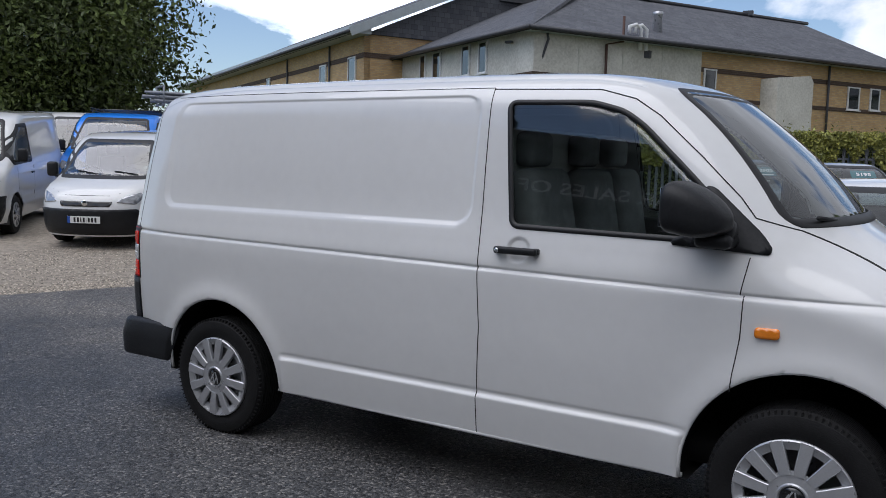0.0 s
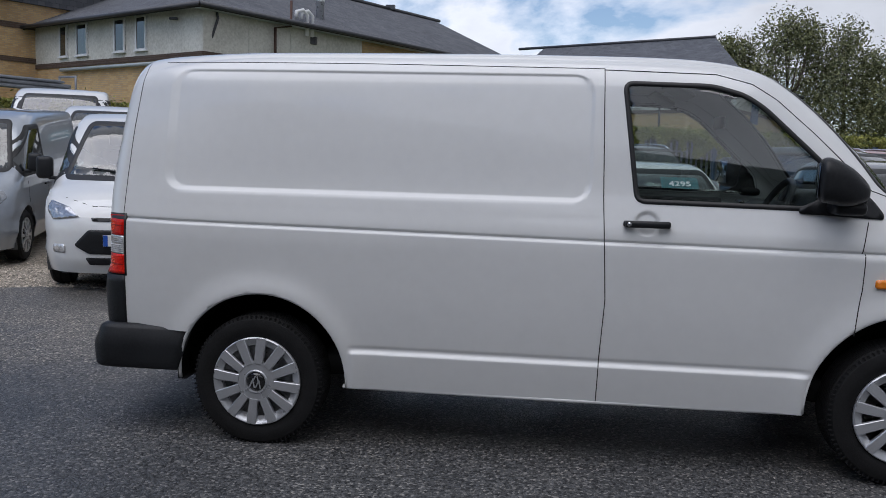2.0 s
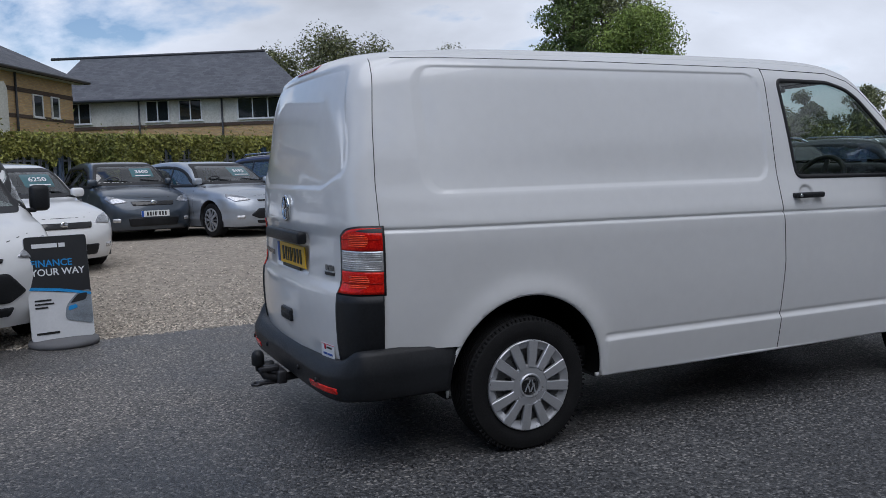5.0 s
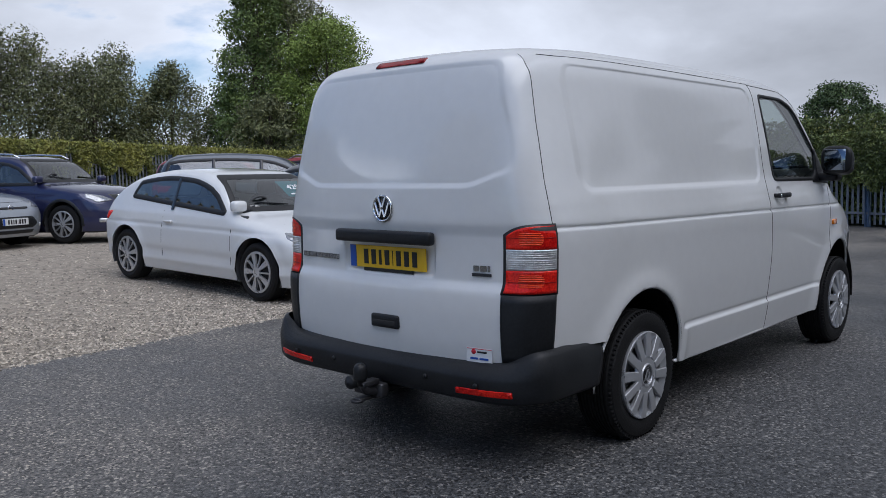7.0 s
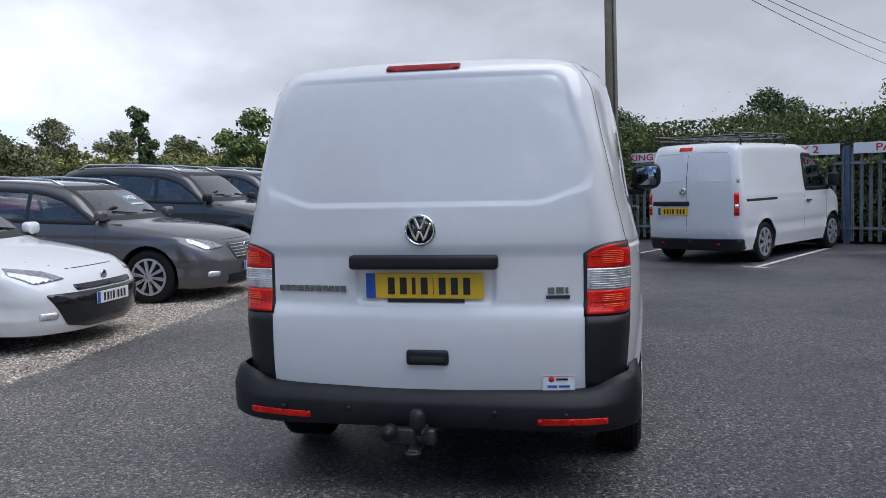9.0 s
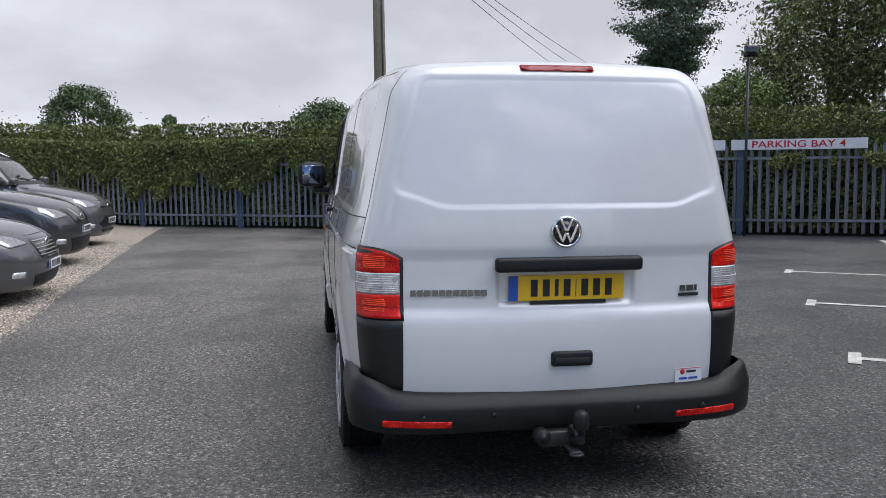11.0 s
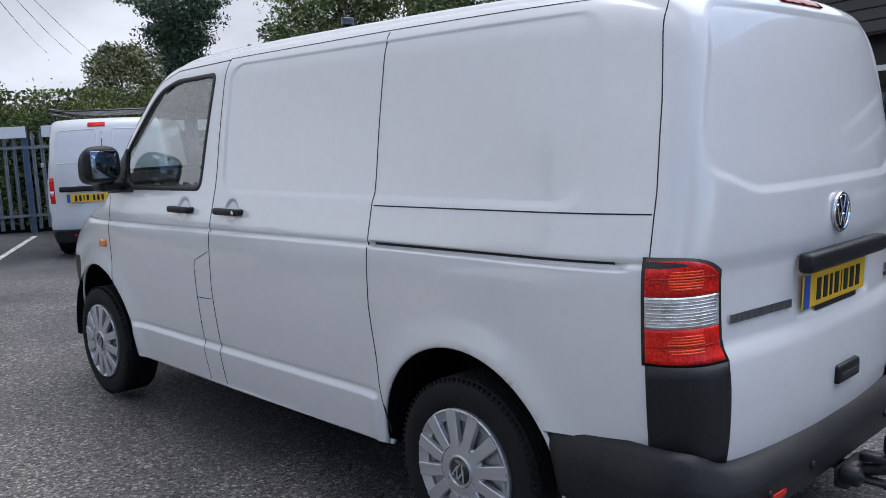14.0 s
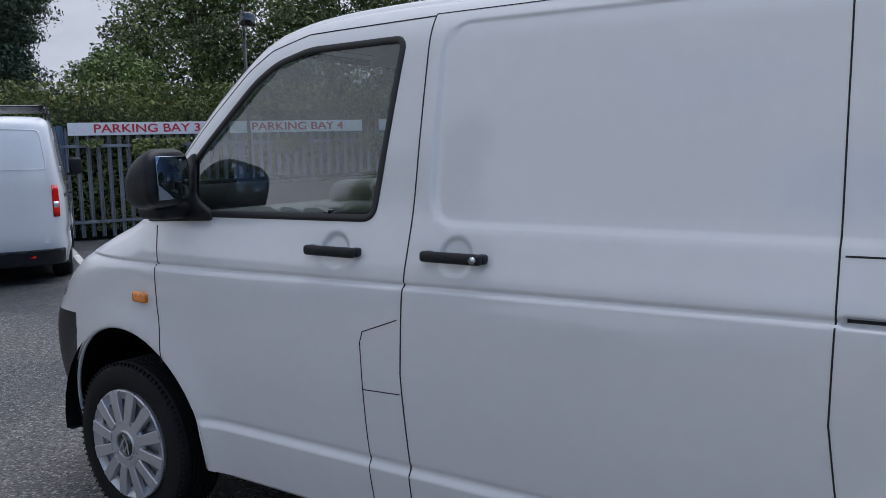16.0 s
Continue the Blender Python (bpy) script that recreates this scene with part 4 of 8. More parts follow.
    bmesh.ops.recalc_face_normals(bm, faces=bm.faces)
    bsk = Surface(BVHTree.FromBMesh(bm))
    bp = part("rear_bumper", bm, PLASTIC, van, "matt black rear bumper")
    for s in (-1, 1):
        part("reflector", patch(bsk, rounded([(s * 0.50, 0.357), (s * 0.79, 0.366), (s * 0.79, 0.394), (s * 0.50, 0.385)], 0.006), "rear", 0.004, 0.008, 0.03), REDLENS, bp, "red reflector")
        for y in (0.32, 0.62):
            part("parking_sensor", lathe([(0, -0.004), (0.011, -0.004), (0.013, 0.003)], 16, "x", (-0.956, s * y, 0.405)), PLASTIC, bp)
    # tow bar
    tb = part("tow_bar", join(tube([(-0.75, -0.02, 0.30), (-0.98, -0.02, 0.29), (-1.05, -0.02, 0.31), (-1.08, -0.02, 0.36)], 0.022, 10), box(0.05, 0.20, 0.07, (-0.97, 0.03, 0.30), 0.010), box(0.15, 0.045, 0.018, (-1.02, 0.0, 0.268), 0.006), box(0.10, 0.05, 0.03, (-1.03, -0.02, 0.345), 0.008)), STEEL, van, "black tow bar")
    part("ball", join(lathe([(0.0, -0.040), (0.030, -0.040), (0.033, -0.034), (0.033, 0.008), (0.028, 0.026), (0.016, 0.037), (0.0, 0.040)], 24, "z", (-1.085, -0.02, 0.41)), tube([(-1.082, -0.02, 0.34), (-1.085, -0.02, 0.40)], 0.018)), PLASTIC, tb)
    part("socket", lathe([(0, -0.04), (0.012, -0.04), (0.014, -0.032), (0.030, -0.030), (0.034, -0.024), (0.034, 0.022), (0.030, 0.03), (0, 0.03)], 24, "x", (-1.0, 0.125, 0.320)), PLASTIC, tb)
    part("shackle", lathe([(0.018, -0.006), (0.032, -0.006), (0.032, 0.006), (0.018, 0.006)], 20, "z", (-1.09, 0.0, 0.265), closed=True), STEEL, tb, "dark steel cable eye")


van_rear_fittings()


def van_underside_and_cabin():
    part("underbody", join(box(3.9, 1.5, 0.10, (1.40, 0, 0.38)), box(1.2, 0.5, 0.12, (1.4, -0.3, 0.29), 0.04), box(0.3, 0.25, 0.12, (-0.5, 0.35, 0.35), 0.05),
                           tube([(0, -0.75, 0.32), (0, 0.75, 0.32)], 0.05), tube([(3, -0.75, 0.30), (3, 0.75, 0.30)], 0.045)), LINER, van, "dark underside with axles")
    part("floor_mat", box(0.88, 1.60, 0.04, (2.06, 0, 0.42), 0.01), INTERIOR, van)
    part("bulkhead", box(0.04, 1.60, 1.30, (1.60, 0, 1.05), 0.015), TRIM, van, "grey steel bulkhead")
    for s in (-1, 1):
        part("door_lining", box(0.86, 0.05, 0.78, (2.07, s * 0.83, 0.83), 0.02), INTERIOR, van, "dark grey door lining")
        seat = part("seat", box(0.50, 0.50 if s < 0 else 0.88, 0.20, (1.98, s * 0.40 - (0 if s < 0 else 0.03), 0.80), 0.07, 4), CLOTH, van, "grey cloth seat")
        for k in range(1 if s < 0 else 2):
            yy = s * (0.42 if s < 0 else (0.18 + 0.44 * k))
            part("backrest", box(0.15, 0.46 if s < 0 else 0.41, 0.66, (0, 0, 0), 0.06, 4, (0, -10, 0)), CLOTH, seat, m=pose(1.74, yy, 1.18))
            part("headrest", box(0.10, 0.26, 0.17, (1.66, yy, 1.60), 0.04, 4), CLOTH, seat)
    # dashboard
    dash = part("dashboard", join(box(0.50, 1.44, 0.24, (2.82, 0, 1.10), 0.09, 5), box(0.32, 0.52, 0.20, (2.74, -0.40, 1.22), 0.07, 5), box(0.30, 0.36, 0.62, (2.62, 0, 0.92), 0.06, 4)), INTERIOR, van, "dark grey dashboard")
    for y in (-0.70, -0.12, 0.12, 0.70):
        v = part("air_vent", box(0.03, 0.17, 0.10, (2.585, y, 1.165), 0.02), GLOSSBLACK, dash)
        for k in range(4):
            part("vent_slat", box(0.008, 0.14, 0.008, (2.567, y, 1.13 + 0.022 * k)), SILVER, v, smooth=False)
    part("radio", box(0.02, 0.20, 0.11, (2.465, 0, 1.02), 0.008), GLOSSBLACK, dash)
    wheel = part("steering_wheel", lathe([(0.185 + 0.016 * math.cos(a), 0.016 * math.sin(a)) for a in [2 * math.pi * k / 10 for k in range(10)]], 40, "x", closed=True), INTERIOR, van, m=pose(2.50, -0.40, 1.20, 0, 28, 0))
    part("airbag", box(0.05, 0.19, 0.15, (0.015, 0, 0), 0.03), INTERIOR, wheel)
    for a in (0, 120, 240):
        part("spoke", box(0.02, 0.035, 0.16, (0.01, 0, -0.09), 0.008), INTERIOR, wheel, m=pose(0, 0, 0, a + 60, 0, 0))
    for s in (-1, 1):
        part("sun_visor", box(0.14, 0.36, 0.02, (0, 0, 0), 0.008), TRIM, van, m=pose(2.02, s * 0.34, 1.80, 0, 30, 0))
    part("roof_lining", box(0.5, 1.2, 0.02, (1.80, 0, 1.86), 0.005), TRIM, van)
    part("rear_view_mirror", box(0.03, 0.22, 0.07, (2.30, 0, 1.66), 0.02), INTERIOR, van)
    for s in (-1, 1):
        b = tube([(3.07, s * 0.10 - 0.2, 1.315), (2.99, s * 0.35 - 0.3, 1.345)], 0.009, 8)
        part("wiper", b, PLASTIC, van, "black wiper arm")
    # front bumper and grille
    part("grille", patch(V, rounded([(-0.42, 0.98), (0.42, 0.98), (0.44, 0.78), (-0.44, 0.78)], 0.03), "front", 0.004, 0.01), GLOSSBLACK, van)


van_underside_and_cabin()

# ---------------------------------------------------------------- ground
def asphalt_material():
    m = bpy.data.materials.new("damp_asphalt")
    m.use_nodes = True
    t = m.node_tree
    p = t.nodes["Principled BSDF"]
    co = t.nodes.new("ShaderNodeTexCoord")

    def noise_node(scale, detail, rough=0.6):
        n = t.nodes.new("ShaderNodeTexNoise")
        n.inputs["Scale"].default_value, n.inputs["Detail"].default_value, n.inputs["Roughness"].default_value = scale, detail, rough
        t.links.new(co.outputs["Object"], n.inputs["Vector"])
        return n
    stones = t.nodes.new("ShaderNodeTexVoronoi")
    stones.inputs["Scale"].default_value = 84
    t.links.new(co.outputs["Object"], stones.inputs["Vector"])
    damp, fine, stain = noise_node(0.45, 6, 0.62), noise_node(150, 3), noise_node(2.2, 7, 0.7)
    tone = t.nodes.new("ShaderNodeValToRGB")
    e = tone.color_ramp.elements
    e[0].position, e[0].color = 0.10, (0.012, 0.013, 0.015, 1)
    e[1].position, e[1].color = 0.75, (0.105, 0.106, 0.109, 1)
    top_stop = tone.color_ramp.elements.new(0.93)
    top_stop.color = (0.28, 0.27, 0.255, 1)
    grit = noise_node(38, 2, 0.7)
    grain = t.nodes.new("ShaderNodeMath")
    grain.operation = "MULTIPLY_ADD"
    grain.inputs[1].default_value = 1.1
    less = t.nodes.new("ShaderNodeMath")
    less.operation = "SUBTRACT"
    less.inputs[1].default_value = 0.55
    t.links.new(stones.outputs["Color"], less.inputs[0])
    t.links.new(grit.outputs["Fac"], grain.inputs[0])
    t.links.new(less.outputs[0], grain.inputs[2])
    t.links.new(grain.outputs[0], tone.inputs["Fac"])
    wet = t.nodes.new("ShaderNodeMapRange")
    wet.inputs["From Min"].default_value, wet.inputs["From Max"].default_value = 0.40, 0.60
    t.links.new(damp.outputs["Fac"], wet.inputs["Value"])
    light = t.nodes.new("ShaderNodeMix")
    light.data_type, light.blend_type = "RGBA", "MULTIPLY"
    light.inputs["Factor"].default_value = 1.0
    dry = t.nodes.new("ShaderNodeValToRGB")
    dry.color_ramp.elements[0].color, dry.color_ramp.elements[1].color = (0.60, 0.62, 0.65, 1), (1.0, 1.0, 0.99, 1)
    t.links.new(wet.outputs[0], dry.inputs["Fac"])
    t.links.new(tone.outputs["Color"], light.inputs["A"])
    t.links.new(dry.outputs["Color"], light.inputs["B"])
    spot = t.nodes.new("ShaderNodeMix")
    spot.data_type, spot.blend_type = "RGBA", "MULTIPLY"
    sm = t.nodes.new("ShaderNodeMapRange")
    sm.inputs["From Min"].default_value, sm.inputs["From Max"].default_value, sm.inputs["To Max"].default_value = 0.55, 0.7, 0.45
    t.links.new(stain.outputs["Fac"], sm.inputs["Value"])
    t.links.new(sm.outputs[0], spot.inputs["Factor"])
    t.links.new(light.outputs["Result"], spot.inputs["A"])
    spot.inputs["B"].default_value = (0.55, 0.56, 0.58, 1)
    # paler and browner towards the van's left-hand side
    sep = t.nodes.new("ShaderNodeSeparateXYZ")
    t.links.new(co.outputs["Object"], sep.inputs[0])
    drift = t.nodes.new("ShaderNodeMath")
    drift.operation = "MULTIPLY_ADD"
    drift.inputs[1].default_value = 2.5
    t.links.new(damp.outputs["Fac"], drift.inputs[0])
    t.links.new(sep.outputs["Y"], drift.inputs[2])
    paleside = t.nodes.new("ShaderNodeMapRange")
    paleside.inputs["From Min"].default_value, paleside.inputs["From Max"].default_value = 0.2, 2.8
    t.links.new(drift.outputs[0], paleside.inputs["Value"])
    pale = t.nodes.new("ShaderNodeMix")
    pale.data_type, pale.blend_type = "RGBA", "MULTIPLY"
    pale.inputs["B"].default_value = (1.95, 1.80, 1.60, 1)
    t.links.new(paleside.outputs[0], pale.inputs["Factor"])
    t.links.new(spot.outputs["Result"], pale.inputs["A"])
    t.links.new(pale.outputs["Result"], p.inputs["Base Color"])
    rg = t.nodes.new("ShaderNodeMapRange")
    rg.inputs["To Min"].default_value, rg.inputs["To Max"].default_value = 0.36, 0.60
    t.links.new(wet.outputs[0], rg.inputs["Value"])
    t.links.new(rg.outputs[0], p.inputs["Roughness"])
    b = t.nodes.new("ShaderNodeBump")
    b.inputs["Strength"].default_value, b.inputs["Distance"].default_value = 0.75, 0.006
    hgt = t.nodes.new("ShaderNodeMath")
    hgt.operation = "SUBTRACT"
    t.links.new(fine.outputs["Fac"], hgt.inputs[0])
    t.links.new(stones.outputs["Distance"], hgt.inputs[1])
    t.links.new(hgt.outputs[0], b.inputs["Height"])
    t.links.new(b.outputs["Normal"], p.inputs["Normal"])
    return m


ASPHALT = asphalt_material()
GRAVEL = material("pale_limestone_gravel", (0.37, 0.322, 0.26), 0.9, scale=11, vary=0.35, bump=1.0, bump_scale=70, second=(0.17, 0.147, 0.12))
STONE = material("gravel_stones", (0.39, 0.345, 0.285), 0.85, scale=3, vary=0.2, random_tint=0.75, island=True)
EARTH = material("rough_grass", (0.07, 0.085, 0.03), 0.95, scale=0.6, vary=0.4, bump=0.6, bump_scale=20)
LINE = material("worn_white_line_paint", (0.60, 0.60, 0.57), 0.7, scale=7, vary=0.3, second=(0.28, 0.28, 0.27))


def edge_y(x):
    """Where asphalt meets gravel."""
    return float(np.interp(x, [-6.6, -5.9, -5.3, -4.9, -4.4, -3.8, -2.2, 0, 3.5, 10.9, 30], [-8, -1.0, 1.1, 2.3, 3.0, 3.38, 3.42, 3.58, 3.75, 4.25, 5.0])) + 0.05 * noise.noise((x * 0.9, 0.3, 0))


def make_ground():
    xs = sorted(set(np.round(np.concatenate([np.linspace(-300, -30, 10), np.linspace(-29, 31, 61), np.linspace(34, 300, 10)]), 3)))
    ys = sorted(set(np.round(np.concatenate([np.linspace(-300, -30, 10), np.linspace(-29, 45, 75), np.linspace(48, 300, 10)]), 3)))
    v = [(x, y, G(x, y) - 0.03) for x in xs for y in ys]
    n = len(ys)
    f = [(i * n + j, (i + 1) * n + j, (i + 1) * n + j + 1, i * n + j + 1) for i in range(len(xs) - 1) for j in range(n - 1)]
    tagged(part("ground", (v, [], f), EARTH), "rough grassy ground beyond the yard", "ground", kind="structure")


make_ground()


def yard_sheet(name, mat, inside, z, label, category, step=0.25, lo=(-20, -14), hi=(24, 24)):
    """A sheet over the cells whose corners inside() names."""
    nx, ny = int((hi[0] - lo[0]) / step), int((hi[1] - lo[1]) / step)
    idx, v, f = {}, [], []
    for i in range(nx):
        for j in range(ny):
            x, y = lo[0] + i * step, lo[1] + j * step
            if not inside(x + step / 2, y + step / 2):
                continue
            q = []
            for a, b in ((i, j), (i + 1, j), (i + 1, j + 1), (i, j + 1)):
                if (a, b) not in idx:
                    idx[a, b] = len(v)
                    px, py = lo[0] + a * step, lo[1] + b * step
                    v.append((px, py, G(px, py) + z))
                q.append(idx[a, b])
            f.append(q)
    return tagged(part(name, (v, [], f), mat), label, category, kind="structure")


FX, FU = Vector((15.2, 0, 0)), Vector((0.4703, 0.8825, 0))       # line of the palisade fence at the yard's end
FN = Vector((0.8825, -0.4703, 0))
QX, QU = Vector((6.9, -10.9, 0)), Vector((-0.9, 0.436, 0))       # front of the sales office
QN = Vector((0.436, 0.9, 0))


def in_yard(x, y):
    p = Vector((x, y, 0))
    return (p - FX).dot(FN) < 0.25 and (p - QX).dot(QN) > -2.0


# asphalt: strips from the office side up to its uneven edge on the gravel
def make_asphalt():
    v, f = [], []
    xs = np.arange(-6.55, 20.01, 0.12)
    ys0 = np.linspace(0, 1, 40)
    for x in xs:
        y1 = edge_y(x)
        for q in ys0:
            y = -16 + (y1 + 16) * q
            v.append((x, y, G(x, y) + 0.0))
    n = len(ys0)
    for i in range(len(xs) - 1):
        for j in range(n - 1):
            f.append((i * n + j, (i + 1) * n + j, (i + 1) * n + j + 1, i * n + j + 1))
    tagged(part("road", (v, [], f), ASPHALT), "dark damp asphalt of the car yard", "asphalt", kind="structure")


make_asphalt()
tagged(yard_sheet("gravel_yard", GRAVEL, lambda x, y: y < 14.4 + 0.45 * (x + 8) + 3 and (Vector((x, y, 0)) - FX).dot(FN) < 0.3 and (x < -4.2 or y > edge_y(min(max(x, -6.5), 29)) - 0.6) and y > -14, -0.012, "pale limestone gravel of the parking yard", "gravel"), kind="structure")


def scatter_stones():
    """Loose stones over the gravel that the camera passes nearest."""
    rng = np.random.default_rng(4)
    base = np.array([(1, 0, 0), (-1, 0, 0), (0, 1, 0), (0, -1, 0), (0, 0, 0.7), (0, 0, -0.4)], float)
    tri = [(0, 2, 4), (2, 1, 4), (1, 3, 4), (3, 0, 4)]
    v, f = [], []
    count = 0
    while count < 80000:
        x = rng.uniform(-9, 13)
        y = edge_y(max(x, -6.5)) + rng.exponential(2.4) - 0.06
        if x < -6:
            y = rng.uniform(-2, 7)
        if y > 12:
            continue
        r = rng.uniform(0.006, 0.017)
        a = rng.uniform(0, 6.28)
        c, s = math.cos(a), math.sin(a)
        pts = base * rng.uniform(0.6, 1.35, (6, 3)) * r
        pts = np.stack([pts[:, 0] * c - pts[:, 1] * s, pts[:, 0] * s + pts[:, 1] * c, pts[:, 2]], 1) + (x, y, G(x, y) - 0.006 + r * 0.2)
        k = len(v)
        v += pts.tolist()
        f += [(a_ + k, b_ + k, c_ + k) for a_, b_, c_ in tri]
        count += 1
    tagged(part("gravel_stones", (v, [], f), STONE, smooth=False), "loose pale gravel stones", "gravel", kind="stuff")


scatter_stones()


def paint_line(a, b, w=0.09, tee=0.0):
    a, b = Vector((*a, 0)), Vector((*b, 0))
    d = (b - a).normalized()
    n = Vector((-d.y, d.x, 0)) * w / 2
    bm = bmesh.new()
    k = 24
    rows = []
    for i in range(k + 1):
        p = a + (b - a) * i / k
        rows.append([bm.verts.new(p + n * (1 + 0.12 * noise.noise(p * 5)) + Vector((0, 0, 0.005))), bm.verts.new(p - n * (1 + 0.12 * noise.noise(p * 5.7)) + Vector((0, 0, 0.005)))])
    for r0, r1 in zip(rows, rows[1:]):
        bm.faces.new((r0[0], r0[1], r1[1], r1[0]))
    if tee:
        q = n.normalized() * tee / 2
        e = d * w
        bm.faces.new([bm.verts.new(a + s + Vector((0, 0, 0.006))) for s in (q, q - e, -q - e, -q)])
    bmesh.ops.recalc_face_normals(bm, faces=bm.faces)
    for fc in bm.faces:
        if fc.normal.z < 0:
            fc.normal_flip()
    tagged(part("road_marking", bm, LINE, smooth=False), "worn white parking bay line on asphalt", "line", "bay lines", "structure")


for s in (-2.85, -5.5, -8.15, -10.8):
    e = FX + FU * s - FN * 0.75
    paint_line((e - FN * 3.75).xy, e.xy, tee=0.36)
for a, b in (((3.55, -4.08), (1.15, -7.45)), ((1.22, -2.95), (-1.15, -6.35)), ((5.9, -5.25), (3.5, -8.6))):
    paint_line(a, b, tee=0.40)

# ---------------------------------------------------------------- palisade fence, hedge and signs at the yard's end
GALV = material("weathered_galvanised_steel", (0.23, 0.245, 0.27), 0.5, metal=0.55, scale=5, vary=0.3, random_tint=0.15)
POSTBLUE = material("faded_blue_post_paint", (0.10, 0.15, 0.23), 0.55, scale=9, vary=0.35)
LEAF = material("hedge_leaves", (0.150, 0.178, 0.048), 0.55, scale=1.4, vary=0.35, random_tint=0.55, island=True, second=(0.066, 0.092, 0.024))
# lighter, yellower leaf colour with the sun on the hedge top painted in
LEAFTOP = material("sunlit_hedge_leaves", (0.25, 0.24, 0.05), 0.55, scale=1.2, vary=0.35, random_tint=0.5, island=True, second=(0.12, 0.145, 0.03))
TWIG = material("hedge_twigs", (0.06, 0.045, 0.03), 0.9, scale=8, vary=0.3)
# near-black green: the shade inside the hedge is put into this colour
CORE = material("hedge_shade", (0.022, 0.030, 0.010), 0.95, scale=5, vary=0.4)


def leaf_cloud(points, normals, size, rng, spread=0.9):
    """Small leaf blades, each a bent pair of triangles, as verts and faces."""
    n = len(points)
    t = rng.normal(size=(n, 3))
    nn = normals + spread * rng.normal(size=(n, 3))
    nn /= np.linalg.norm(nn, axis=1, keepdims=True)
    a = np.cross(nn, t)
    a /= np.linalg.norm(a, axis=1, keepdims=True)
    b = np.cross(nn, a)
    s = size * rng.uniform(0.55, 1.3, (n, 1))
    tip, tail = points + a * s, points - a * s
    l, r = points + b * s * 0.5 + nn * s * 0.2, points - b * s * 0.5 + nn * s * 0.2
    v = np.stack([tail, l, tip, r], 1).reshape(-1, 3)
    k = np.arange(n)[:, None] * 4
    f = np.concatenate([k + [0, 1, 2], k + [0, 2, 3]], 1).reshape(-1, 3)
    return v, f


def make_hedge(name, a, b, depth, height, zb, count, size, top_share, seed, label, wild=0.085):
    count, size = int(count * 1.7), size * 0.78
    rng = np.random.default_rng(seed)
    a, b = np.array(a, float), np.array(b, float)
    L = np.linalg.norm(b - a)
    d = (b - a) / L
    n = np.array([d[1], -d[0]])                      # towards the yard
    obj = thing(name, label, "hedge")
    # inner mass, its colour darkened to stand for the shade between leaves
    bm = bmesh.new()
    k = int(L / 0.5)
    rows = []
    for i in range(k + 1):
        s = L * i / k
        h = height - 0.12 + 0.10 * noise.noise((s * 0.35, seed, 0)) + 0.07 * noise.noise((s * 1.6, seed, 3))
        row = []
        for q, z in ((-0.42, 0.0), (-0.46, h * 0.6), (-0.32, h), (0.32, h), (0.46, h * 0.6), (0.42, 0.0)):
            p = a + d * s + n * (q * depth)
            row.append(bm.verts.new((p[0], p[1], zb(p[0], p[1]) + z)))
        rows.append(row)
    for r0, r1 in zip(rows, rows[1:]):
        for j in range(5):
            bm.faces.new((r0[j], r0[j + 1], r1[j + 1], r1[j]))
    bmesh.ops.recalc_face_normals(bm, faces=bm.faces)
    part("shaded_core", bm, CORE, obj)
    # leaves on the face, and on the top in the colour painted as sunlit
    def lay(m, top):
        s = rng.uniform(0, L, m)
        h = np.array([height + 0.10 * noise.noise((q * 0.35, seed, 0)) + 0.10 * noise.noise((q * 1.6, seed, 3)) for q in s])
        bulge = np.array([noise.noise((q * 0.8, w, seed)) for q, w in zip(s, rng.uniform(0, 3, m))])
        if top:
            q = rng.uniform(-0.55, 0.55, m) * depth
            z = h - 0.16 + rng.gamma(1.5, wild, m) * 0.9
            nr = np.tile((0, 0, 1.0), (m, 1))
        else:
            q = depth * (0.46 + 0.10 * bulge + rng.uniform(-0.06, 0.06, m)) * np.where(rng.random(m) < 0.93, 1, -1)
            z = h * rng.uniform(0.06, 1.0, m) ** 0.85
            nr = np.tile((n[0], n[1], 0.5), (m, 1))
        x, y = a[0] + d[0] * s + n[0] * q, a[1] + d[1] * s + n[1] * q
        return np.stack([x, y, np.array([zb(i, j) for i, j in zip(x, y)]) + z], 1), nr
    pts, nr = lay(int(count * (1 - top_share)), False)
    v, f = leaf_cloud(pts, nr, size, rng)
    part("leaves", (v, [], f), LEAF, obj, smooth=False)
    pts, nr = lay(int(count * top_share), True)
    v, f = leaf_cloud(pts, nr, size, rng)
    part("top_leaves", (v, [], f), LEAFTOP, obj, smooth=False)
    # long shoots that stick out of the top
    bms = []
    sp, sn = [], []
    for _ in range(int(L * 1.6)):
        s = rng.uniform(0, L)
        q = rng.uniform(-0.3, 0.4) * depth
        p = a + d * s + n * q
        z = zb(p[0], p[1]) + height - 0.1
        ln = rng.uniform(0.08, 0.34)
        e = np.array([p[0] + rng.normal() * 0.1, p[1] + rng.normal() * 0.1, z + ln])
        bms.append(tube([(p[0], p[1], z), tuple((np.array([p[0], p[1], z]) + e) / 2 + rng.normal(size=3) * 0.02), tuple(e)], 0.009, 4, 0.004))
        for w in np.linspace(0.2, 1, 8):
            sp.append(np.array([p[0], p[1], z]) * (1 - w) + e * w)
            sn.append(rng.normal(size=3))
    part("shoots", join(*bms), TWIG, obj)
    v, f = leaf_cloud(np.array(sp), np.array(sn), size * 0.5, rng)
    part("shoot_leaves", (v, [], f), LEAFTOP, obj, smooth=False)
    return obj


